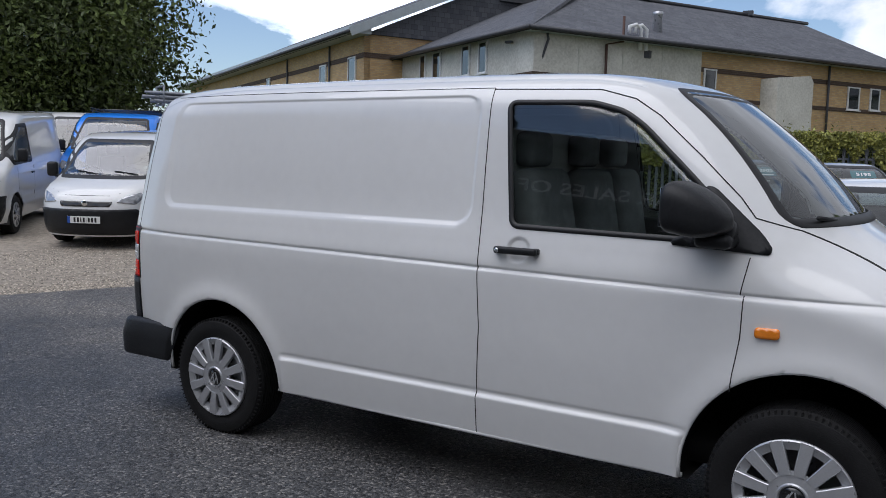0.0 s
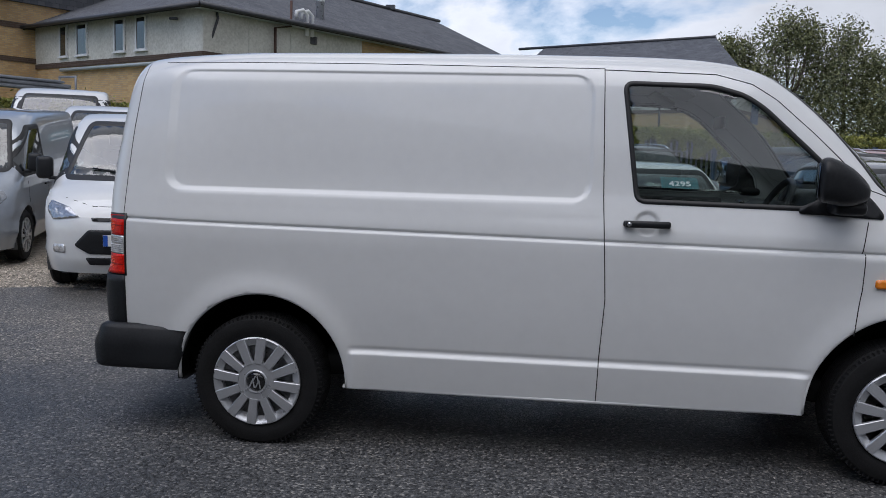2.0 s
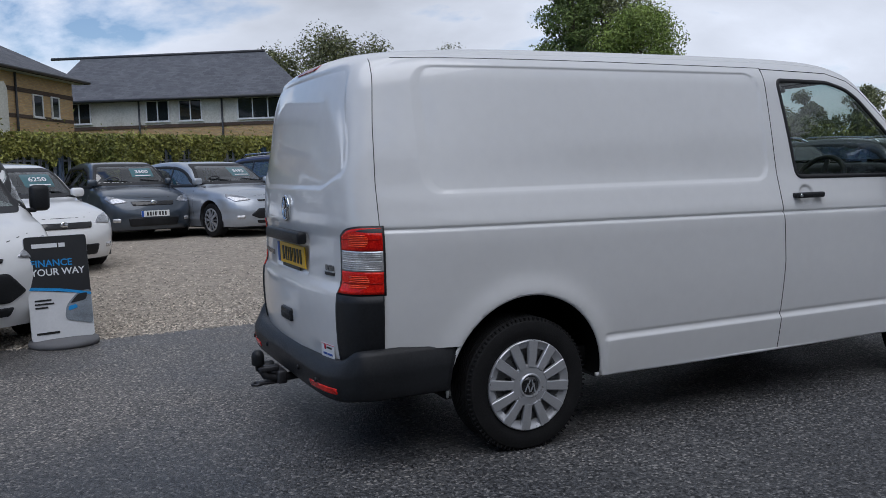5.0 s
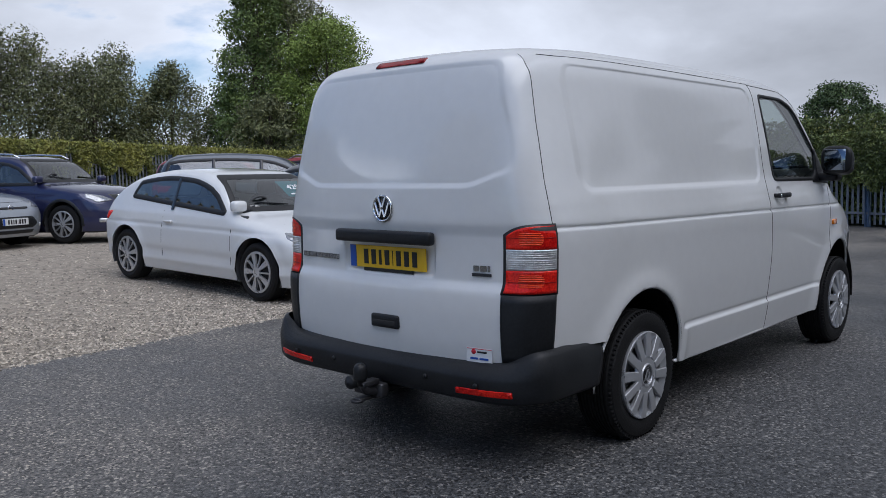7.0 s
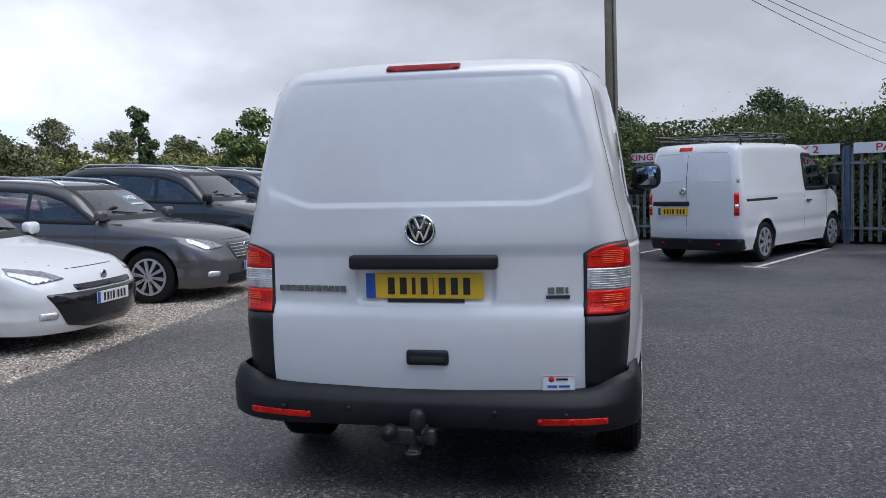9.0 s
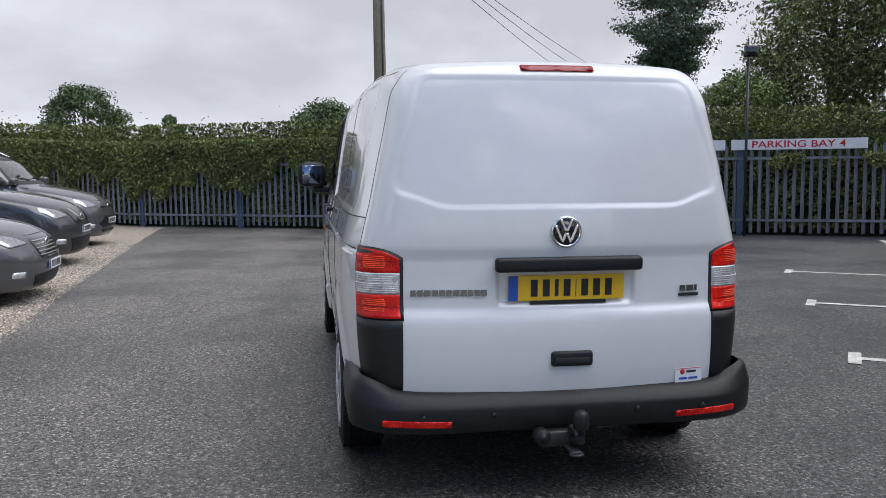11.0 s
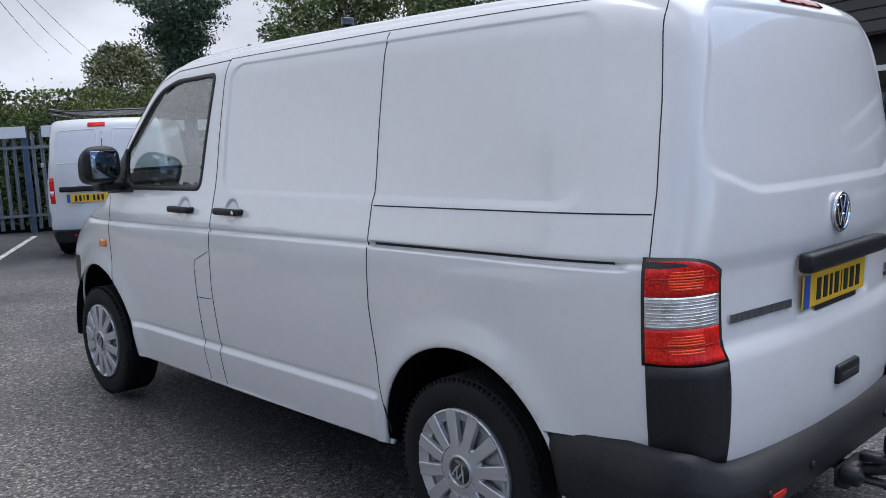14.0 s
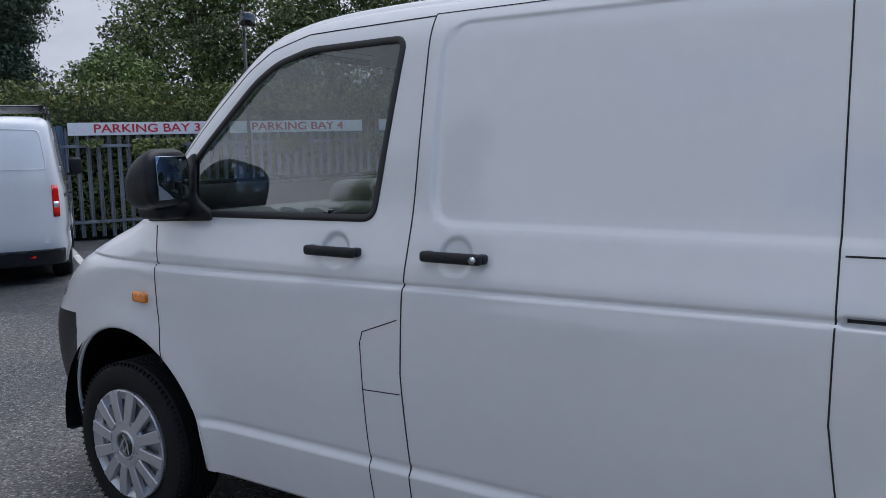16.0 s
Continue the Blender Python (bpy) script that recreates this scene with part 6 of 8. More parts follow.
    xf, xr = X(0.60 if family not in ("van", "tall") else 0.68), X(0.30)
    part("cabin_floor", box(0.62 * L if family not in ("van", "tall") else 0.34 * L, 0.80 * W, 0.03, (X(0.45 if family not in ("van", "tall") else 0.72), 0, 0.24 * H)), CABIN, car_, smooth=False)
    for s in (-1, 1):
        part("door_lining", box(0.58 * L if family not in ("van", "tall") else 0.26 * L, 0.03, zb - 0.26 * H, (X(0.43 if family not in ("van", "tall") else 0.70), s * 0.425 * W, 0.12 * H + zb / 2), 0.01), CABIN, car_)
        st_ = part("front_seat", box(0.50, 0.48, 0.16, (xf - 0.22, s * 0.21 * W, cz), 0.05, 2), SEATS, car_, "grey front seat")
        part("backrest", box(0.13, 0.46, 0.42 * H, (0, 0, 0), 0.05, 2, (0, -14, 0)), SEATS, st_, m=pose(xf - 0.52, s * 0.21 * W, cz + 0.20 * H))
        part("headrest", box(0.09, 0.25, 0.17, (xf - 0.60, s * 0.21 * W, cz + 0.47 * H), 0.035, 2), SEATS, st_)
    if family in ("van", "tall"):
        part("bulkhead", box(0.04, 0.80 * W, 0.62 * H, (xf - 0.72, 0, 0.24 * H + 0.31 * H), 0.01), TRIM, car_)
    else:
        rs = part("rear_seat", box(0.45, 0.72 * W, 0.16, (xr + 0.05, 0, cz), 0.05, 2), SEATS, car_, "grey rear seat")
        part("backrest", box(0.13, 0.72 * W, 0.36 * H, (0, 0, 0), 0.05, 2, (0, -16, 0)), SEATS, rs, m=pose(xr - 0.20, 0, cz + 0.18 * H))
    part("dashboard", box(0.10 * L, 0.74 * W, 0.11 * H, (X(0.685 if family not in ("van", "tall") else 0.775), 0, bz * H - 0.125 * H), 0.04, 3), CABIN, car_, "dark dashboard")
    sw = lathe([(0.175 + 0.014 * math.cos(a), 0.014 * math.sin(a)) for a in [2 * math.pi * k / 8 for k in range(8)]], 24, "x", closed=True)
    part("steering_wheel", sw, CABIN, car_, m=pose(xf + 0.16, -0.21 * W, bz * H - 0.015 * H, 0, 28, 0))
    for s in (-0.05, 0.32):
        a, b = sk.hit(s * W, (bz + 0.02) * H, "front")[0], sk.hit((s - 0.22) * W, (bz + 0.045) * H, "front")[0]
        part("wiper", tube([tuple(a + Vector((0.02, 0, 0.01))), tuple(b + Vector((0.015, 0, 0.01)))], 0.008, 6), PLASTIC, car_)
    if family not in ("van", "tall"):
        part("rear_window", patch(sk, rounded([(-0.28 * W, 0.92 * H), (0.28 * W, 0.92 * H), (0.34 * W, 0.70 * H), (-0.34 * W, 0.70 * H)], 0.05), "rear", 0.006, 0.002, 0.06), CARGLASS, car_)
        rwp = rounded([(-0.28 * W, 0.92 * H), (0.28 * W, 0.92 * H), (0.34 * W, 0.70 * H), (-0.34 * W, 0.70 * H)], 0.05)
        part("rear_window_seal", ribbon(sk, rwp, "rear", 0.06, 0.008, True, 0.05, 0.003), SEAL, car_)
        sk.cut(shrink(rwp, 0.012), ("front", lambda c: (c[:, 0] < X(0.28)) & (c[:, 2] > 0.66 * H)))
    else:
        part("shut_line", ribbon(sk, [(0.02 * W, 0.95 * H), (0.03 * W, 0.22 * H)], "rear", 0.012, 0.001, False, 0.1), GAP, car_)
    # nose
    gz = 0.44 if family not in ("van", "tall") else (0.40 if family == "van" else 0.33)
    gm = GLOSSBLACK
    if face == "wide":              # large lower mouth with a slim slot above
        part("upper_grille", patch(sk, rounded([(-0.21 * W, gz * H + 0.035), (0.21 * W, gz * H + 0.035), (0.20 * W, gz * H), (-0.20 * W, gz * H)], 0.02), "front", 0.009, 0.025, 0.05), gm, car_)
        lo = part("lower_grille", patch(sk, rounded([(-0.22 * W, 0.355 * H), (0.22 * W, 0.355 * H), (0.30 * W, 0.27 * H), (0.22 * W, 0.225 * H), (-0.22 * W, 0.225 * H), (-0.30 * W, 0.27 * H)], 0.03), "front", 0.009, 0.025, 0.05), PLASTIC, car_)
        part("bumper_slot", patch(sk, rounded([(-0.24 * W, 0.205 * H), (0.24 * W, 0.205 * H), (0.22 * W, 0.165 * H), (-0.22 * W, 0.165 * H)], 0.02), "front", 0.009, 0.025, 0.05), PLASTIC, car_)
        pz = 0.30
    elif face == "bars":            # broad grille of bright bars
        lo = part("grille", patch(sk, rounded([(-0.24 * W, 0.50 * H), (0.24 * W, 0.50 * H), (0.20 * W, 0.355 * H), (-0.20 * W, 0.355 * H)], 0.04), "front", 0.009, 0.025, 0.05), gm, car_)
        for k in range(5):
            z = (0.375 + 0.025 * k) * H
            part("grille_bar", ribbon(sk, [(-0.21 * W, z), (0.21 * W, z)], "front", 0.016, 0.007, False, 0.1, 0.006), CHROME, car_)
        part("lower_grille", patch(sk, rounded([(-0.28 * W, 0.24 * H), (0.28 * W, 0.24 * H), (0.26 * W, 0.15 * H), (-0.26 * W, 0.15 * H)], 0.03), "front", 0.009, 0.025, 0.05), PLASTIC, car_)
        pz = 0.295
    elif face == "vee":             # dark mouth with a bright V
        part("grille", patch(sk, rounded([(-0.27 * W, 0.53 * H), (0.27 * W, 0.53 * H), (0.20 * W, 0.40 * H), (-0.20 * W, 0.40 * H)], 0.03), "front", 0.009, 0.025, 0.05), gm, car_)
        part("chrome_vee", ribbon(sk, [(-0.15 * W, 0.53 * H), (-0.07 * W, 0.42 * H), (0.07 * W, 0.42 * H), (0.15 * W, 0.53 * H)], "front", 0.035, 0.008, False, 0.05, 0.006), CHROME, car_)
        part("lower_grille", patch(sk, rounded([(-0.30 * W, 0.28 * H), (0.30 * W, 0.28 * H), (0.26 * W, 0.15 * H), (-0.26 * W, 0.15 * H)], 0.03), "front", 0.009, 0.025, 0.05), PLASTIC, car_)
        pz = 0.345
    elif face == "mouth":           # wide gloss black lower mouth
        part("upper_slot", patch(sk, rounded([(-0.25 * W, 0.425 * H), (0.25 * W, 0.425 * H), (0.24 * W, 0.39 * H), (-0.24 * W, 0.39 * H)], 0.02), "front", 0.009, 0.025, 0.05), gm, car_)
        part("lower_grille", patch(sk, rounded([(-0.40 * W, 0.38 * H), (0.40 * W, 0.38 * H), (0.30 * W, 0.18 * H), (0.16 * W, 0.15 * H), (-0.16 * W, 0.15 * H), (-0.30 * W, 0.18 * H)], 0.04), "front", 0.009, 0.025, 0.05), gm, car_)
        pz = 0.325
    else:
        part("grille", patch(sk, rounded([(-0.24 * W, gz * H + 0.05), (0.24 * W, gz * H + 0.05), (0.22 * W, gz * H - 0.03), (-0.22 * W, gz * H - 0.03)], 0.02), "front", 0.009, 0.025, 0.05), gm, car_)
        part("lower_grille", patch(sk, rounded([(-0.28 * W, 0.27 * H), (0.28 * W, 0.27 * H), (0.26 * W, 0.17 * H), (-0.26 * W, 0.17 * H)], 0.03), "front", 0.009, 0.025, 0.05), PLASTIC, car_)
        pz = 0.32
    if black_nose:
        part("bumper", patch(sk, rounded([(-0.44 * W, 0.36 * H), (0.44 * W, 0.36 * H), (0.42 * W, 0.13 * H), (-0.42 * W, 0.13 * H)], 0.05), "front", 0.012, 0.03, 0.1), PLASTIC, car_, "black front bumper")
        for way in ("right", "left"):
            part("bumper_end", patch(sk, rounded([(X(0.90), 0.34 * H), (X(0.97), 0.34 * H), (X(0.975), 0.13 * H), (X(0.92), 0.13 * H)], 0.02), way, 0.010, 0.03, 0.1), PLASTIC, car_)
    if black_nose:
        pz = 0.27
    fx = sk.hit(0, pz * H, "front")[0].x
    plate(car_, pose(fx + (0.026 if black_nose else 0.016), 0, pz * H, 90, 0, 90))
    part("badge", lathe([(0, 0), (0.05, 0), (0.05, 0.012), (0.04, 0.016), (0, 0.016)], 24, "x", (sk.hit(0, gz * H + 0.02, "front")[0].x + 0.006, 0, gz * H + 0.02)), CHROME, car_)
    part("bonnet_line", ribbon(sk, [(-0.36 * W, (bz - 0.10) * H), (-0.20 * W, (gz + 0.075) * H), (0.20 * W, (gz + 0.075) * H), (0.36 * W, (bz - 0.10) * H)], "front", 0.008, 0.001, False, 0.1), GAP, car_)
    if rear_view:
        rx = sk.hit(0.16 * W, 0.47 * H, "rear")[0].x
        plate(car_, pose(rx - 0.012, 0.16 * W, 0.435 * H, 90, 0, -90), True, 0.52)
        part("grip_bar", box(0.03, 0.62, 0.07, (rx - 0.014, 0.18 * W, 0.50 * H), 0.015), PLASTIC, car_)
        part("badge", lathe([(0, 0), (0.055, 0), (0.055, -0.012), (0.045, -0.014), (0, -0.014)], 24, "x", (sk.hit(0.06 * W, 0.60 * H, "rear")[0].x - 0.004, 0.06 * W, 0.60 * H)), CHROME, car_)
        part("rear_bumper", patch(sk, rounded([(-0.47 * W, 0.21 * H), (0.47 * W, 0.21 * H), (0.46 * W, 0.115 * H), (-0.46 * W, 0.115 * H)], 0.03), "rear", 0.05, 0.07, 0.1), PLASTIC, car_, "black rear bumper")
        for s in (-1, 1):
            part("reflector", box(0.012, 0.10, 0.03, (sk.hit(s * 0.3 * W, 0.17 * H, "rear")[0].x - 0.054, s * 0.26 * W, 0.17 * H), 0.004), REDLENS, car_)
            part("rear_panel_line", ribbon(sk, rounded([(s * 0.06 * W, 0.92 * H), (s * 0.36 * W, 0.91 * H), (s * 0.39 * W, 0.68 * H), (s * 0.06 * W, 0.69 * H)], 0.06), "rear", 0.012, 0.001, True, 0.08, 0.003), P, car_)
            part("hinge", box(0.05, 0.03, 0.06, (rx + 0.01, s * 0.47 * W, 0.68 * H), 0.008), SILVER, car_)
        part("high_brake_lamp", patch(sk, rounded([(-0.01 * W, 0.965 * H), (0.12 * W, 0.965 * H), (0.12 * W, 0.935 * H), (-0.01 * W, 0.935 * H)], 0.01), "rear", 0.008, 0.03), REDLENS, car_)
        part("side_rail_slot", ribbon(sk, [(X(0.06), 0.52 * H), (X(0.30), 0.52 * H)], "right", 0.05, 0.001), GAP, car_)
        part("dealer_sticker", box(0.004, 0.13, 0.05, (sk.hit(-0.36 * W, 0.26 * H, "rear")[0].x - 0.003, -0.34 * W, 0.26 * H)), STICKERWHITE, car_, smooth=False)
    if rack:
        rk = part("roof_rack", tube([(X(0.06), -0.40 * W, H + 0.09), (X(0.06), 0.40 * W, H + 0.09)], 0.016, 6), GLOSSBLACK, car_, "black roof rack")
        for k in range(1, 6):
            part("rack_bar", tube([(X(0.06 + 0.08 * k), -0.40 * W, H + 0.09), (X(0.06 + 0.08 * k), 0.40 * W, H + 0.09)], 0.016, 6), GLOSSBLACK, rk)
        for s in (-1, 1):
            for zz in (0.06, 0.12):
                part("rack_side", tube([(X(0.04), s * 0.40 * W, H + zz), (X(0.48), s * 0.40 * W, H + zz)], 0.014, 6), GLOSSBLACK, rk)
            for u in (0.08, 0.44):
                part("rack_foot", tube([(X(u), s * 0.40 * W, H - 0.06), (X(u), s * 0.40 * W, H + 0.09)], 0.016, 6), GLOSSBLACK, rk)
    if price:
        yc, zc = 0.16 * W, (bz * 0.45 + tz * 0.55) * H
        st = part("price_sticker", patch(sk, rounded([(yc - 0.22, zc + 0.10), (yc + 0.22, zc + 0.10), (yc + 0.22, zc - 0.08), (yc - 0.22, zc - 0.08)], 0.02), "front", 0.002, 0.002, 0.06), STICKER, car_, "turquoise price sticker in the windscreen")
        a, b = sk.hit(yc, zc + 0.05, "front")[0], sk.hit(yc, zc - 0.05, "front")[0]
        lean = math.degrees(math.atan2((b - a).x, (a - b).z))
        c = sk.hit(yc, zc + 0.02, "front")[0]
        nrm = Vector((math.cos(radians(lean)), 0, math.sin(radians(lean))))
        lettering(price, 0.13, STICKERWHITE, st, Matrix.Translation(c + nrm * 0.010) @ pose(0, 0, 0, 0, -lean, 0) @ pose(0, 0, 0, 90, 0, 90), "price_lettering")
        c = sk.hit(yc, zc - 0.055, "front")[0]
        bars([0.30], 0.025, 0.01, STICKERWHITE, st, Matrix.Translation(c + nrm * 0.010) @ pose(0, 0, 0, 0, -lean, 0) @ pose(0, 0, 0, 90, 0, 90), "small_print_bar")
    for cx in (0.0, wb):
        sk.arch(cx, rw, rw + 0.055, 0.3 * W)
    part("underbody", box(L * 0.86, W * 0.80, 0.12, (X(0.5), 0, z0 + 0.03), 0.03), STEEL, car_)
    part("body", sk.mesh(), P, car_)
    return car_


CARS = [
    # the row on the gravel that faces the asphalt
    dict(name="small_van", family="van", label="white small panel van with a black grille, parked on gravel", paintname="white", size=(4.42, 1.83, 1.86), wb=2.66, fo=0.90, spot=(-2.70, 3.12), heading=-71, rw=0.32, style="seven", price="11950", face="wide", grid=(150, 54, 70), category="van"),
    dict(name="small_van", family="van", label="silver small panel van with alloy wheels, parked on gravel", paintname="silver", size=(4.42, 1.83, 1.86), wb=2.66, fo=0.90, spot=(-5.72, 4.05), heading=-72, rw=0.32, style="ten", price="16450", face="wide", category="van"),
    dict(name="small_van", family="van", label="white small panel van with a black front bumper, parked on gravel", paintname="white", size=(4.39, 1.76, 1.80), wb=2.75, fo=0.92, spot=(-8.38, 4.12), heading=-60, rw=0.32, style="seven", face="plain", black_nose=True, category="van"),
    dict(name="panel_van", family="van", label="white medium panel van with a price sticker, parked on gravel", paintname="white", size=(4.97, 1.98, 2.12), wb=2.93, fo=1.0, spot=(-10.9, 3.12), heading=-46, rw=0.34, style="seven", price="13850", face="wide", black_nose=True, category="van"),
    dict(name="hatchback", family="hatch", label="white hatchback parked on gravel", paintname="white", size=(3.97, 1.68, 1.46), wb=2.47, fo=0.82, spot=(-1.78, 8.0), heading=-68, rw=0.30, style="five", price="6250", face="plain"),
    dict(name="coupe_car", family="coupe", label="white coupe with silver alloy wheels, parked on gravel", paintname="white", size=(4.30, 1.80, 1.43), wb=2.64, fo=0.91, spot=(2.70, 3.86), heading=-88, rw=0.325, rim=0.225, style="five", price="4295", face="mouth", grid=(150, 54, 70)),
    dict(name="estate_car", family="estate", label="dark grey estate car with silver roof rails, parked on gravel", paintname="grey", size=(4.87, 1.85, 1.50), wb=2.85, fo=0.95, spot=(5.95, 3.95), heading=-88, rw=0.33, rim=0.225, style="ten", price="9450", rails=True, face="bars", grid=(150, 54, 70)),
    dict(name="suv_car", family="estate", label="black sports utility car with a chrome grille mark, parked on gravel", paintname="dark", size=(4.64, 1.82, 1.71), wb=2.70, fo=0.95, spot=(9.55, 4.45), heading=-90, rw=0.35, rim=0.23, style="five", price="", rails=True, face="vee"),
    dict(name="suv_car", family="estate", label="dark grey sports utility car parked at the gravel's end", paintname="grey", size=(4.52, 1.84, 1.70), wb=2.69, fo=0.94, spot=(12.9, 4.78), heading=-92, rw=0.35, rim=0.23, style="five", rails=True, face="wide"),
    # along the back hedge
    dict(name="hatchback", family="hatch", label="dark blue-grey hatchback parked before the hedge", paintname="slate", size=(3.86, 1.68, 1.52), wb=2.45, fo=0.80, spot=(-0.16, 12.2), heading=-78, rw=0.29, style="seven", price="3500", face="plain"),
    dict(name="hatchback", family="hatch", label="silver hatchback with a dark grille, parked before the hedge", paintname="silver", size=(4.36, 1.82, 1.48), wb=2.65, fo=0.88, spot=(1.98, 11.55), heading=-68, rw=0.32, style="five", price="5195", face="wide"),
    dict(name="suv_car", family="estate", label="dark blue sports utility car parked before the hedge", paintname="blue", size=(4.38, 1.81, 1.60), wb=2.65, fo=0.90, spot=(4.15, 11.55), heading=-66, rw=0.34, rim=0.23, style="five", price="", rails=True, face="vee"),
    dict(name="suv_car", family="estate", label="blue-grey sports utility car seen from its tail, on gravel", paintname="slate", size=(4.36, 1.80, 1.58), wb=2.65, fo=0.90, spot=(8.3, 9.4), heading=-40, rw=0.34, rim=0.23, style="five"),
    dict(name="suv_car", family="estate", label="dark red sports utility car in the second row", paintname="red", size=(4.30, 1.80, 1.62), wb=2.6, fo=0.88, spot=(9.2, 11.8), heading=-60, rw=0.34, rim=0.23, style="five", rails=True),
    dict(name="suv_car", family="estate", label="dark red sports utility car in the second row", paintname="red", size=(4.30, 1.80, 1.62), wb=2.6, fo=0.88, spot=(11.9, 10.9), heading=-60, rw=0.34, rim=0.23, style="five", rails=True),
    # vans behind
    dict(name="panel_van", family="van", label="bright blue panel van with a roof rack, behind others", paintname="bright", size=(5.2, 2.0, 2.25), wb=3.1, fo=0.98, spot=(-12.2, 7.2), heading=-48, rw=0.34, style="seven", rack=True, category="van"),
    dict(name="high_van", family="tall", label="white high-roof van with a black bumper, behind others", paintname="white", size=(5.5, 2.07, 2.35), wb=3.68, fo=0.87, spot=(-14.6, 8.2), heading=-44, rw=0.35, style="seven", black_nose=True, category="van"),
    dict(name="panel_van", family="van", label="white medium panel van with a price sticker, in the second row", paintname="white", size=(4.97, 1.98, 2.0), wb=2.93, fo=1.0, spot=(-5.9, 8.6), heading=-66, rw=0.34, style="seven", price="15995", face="wide", black_nose=True, category="van"),
    dict(name="high_van", family="tall", label="white high-roof van in the second row", paintname="white", size=(5.5, 2.07, 2.45), wb=3.68, fo=0.87, spot=(-8.1, 10.6), heading=-66, rw=0.35, style="seven", category="van"),
    dict(name="high_van", family="tall", label="white high-roof van with an amber beacon and pipe rack", paintname="white", size=(5.5, 2.07, 2.45), wb=3.68, fo=0.87, spot=(-10.9, 9.2), heading=-62, rw=0.35, style="seven", rack=True, category="van"),
    # by the far fence
    dict(name="small_van", family="van", label="white small van with a black roof rack, parked facing the fence", paintname="white", size=(4.25, 1.69, 1.86), wb=2.70, fo=0.72, spot=(12.82, -4.15), heading=-33, rw=0.31, style="seven", rear_view=True, rack=True, category="van"),
]
for spec in CARS:
    car(**spec)


# pipes that lie across the racks of the high vans
def pipe_bundle(a, b):
    """pipe_bundle > each pipe, end frames."""
    a, b = Vector(a), Vector(b)
    u = (b - a).normalized()
    n = Vector((-u.y, u.x, 0))
    rng = random.Random(12)
    pb = thing("pipe_bundle", "bundle of galvanised pipes lying on the racks of parked vans", "pipes")
    for k in range(9):
        o = n * (0.12 * (k % 3) - 0.12) + Vector((0, 0, 0.09 * (k // 3)))
        part("pipe", tube([tuple(a + o + u * rng.uniform(0, 0.5)), tuple(b + o - u * rng.uniform(0, 0.7))], rng.choice((0.03, 0.04, 0.045)), 8), GALV, pb)
    for q in (0.06, 0.5, 0.94):
        c = a + (b - a) * q
        part("end_frame", join(tube([tuple(c - n * 0.3 - Vector((0, 0, 0.12))), tuple(c - n * 0.3 + Vector((0, 0, 0.34)))], 0.025, 6), tube([tuple(c + n * 0.3 - Vector((0, 0, 0.12))), tuple(c + n * 0.3 + Vector((0, 0, 0.34)))], 0.025, 6),
                               tube([tuple(c - n * 0.32 - Vector((0, 0, 0.08))), tuple(c + n * 0.32 - Vector((0, 0, 0.08)))], 0.025, 6), tube([tuple(c - n * 0.32 + Vector((0, 0, 0.32))), tuple(c + n * 0.32 + Vector((0, 0, 0.32)))], 0.025, 6)), GALV, pb)


pipe_bundle((-12.4, 8.4, 2.78), (-9.6, 14.4, 2.80))


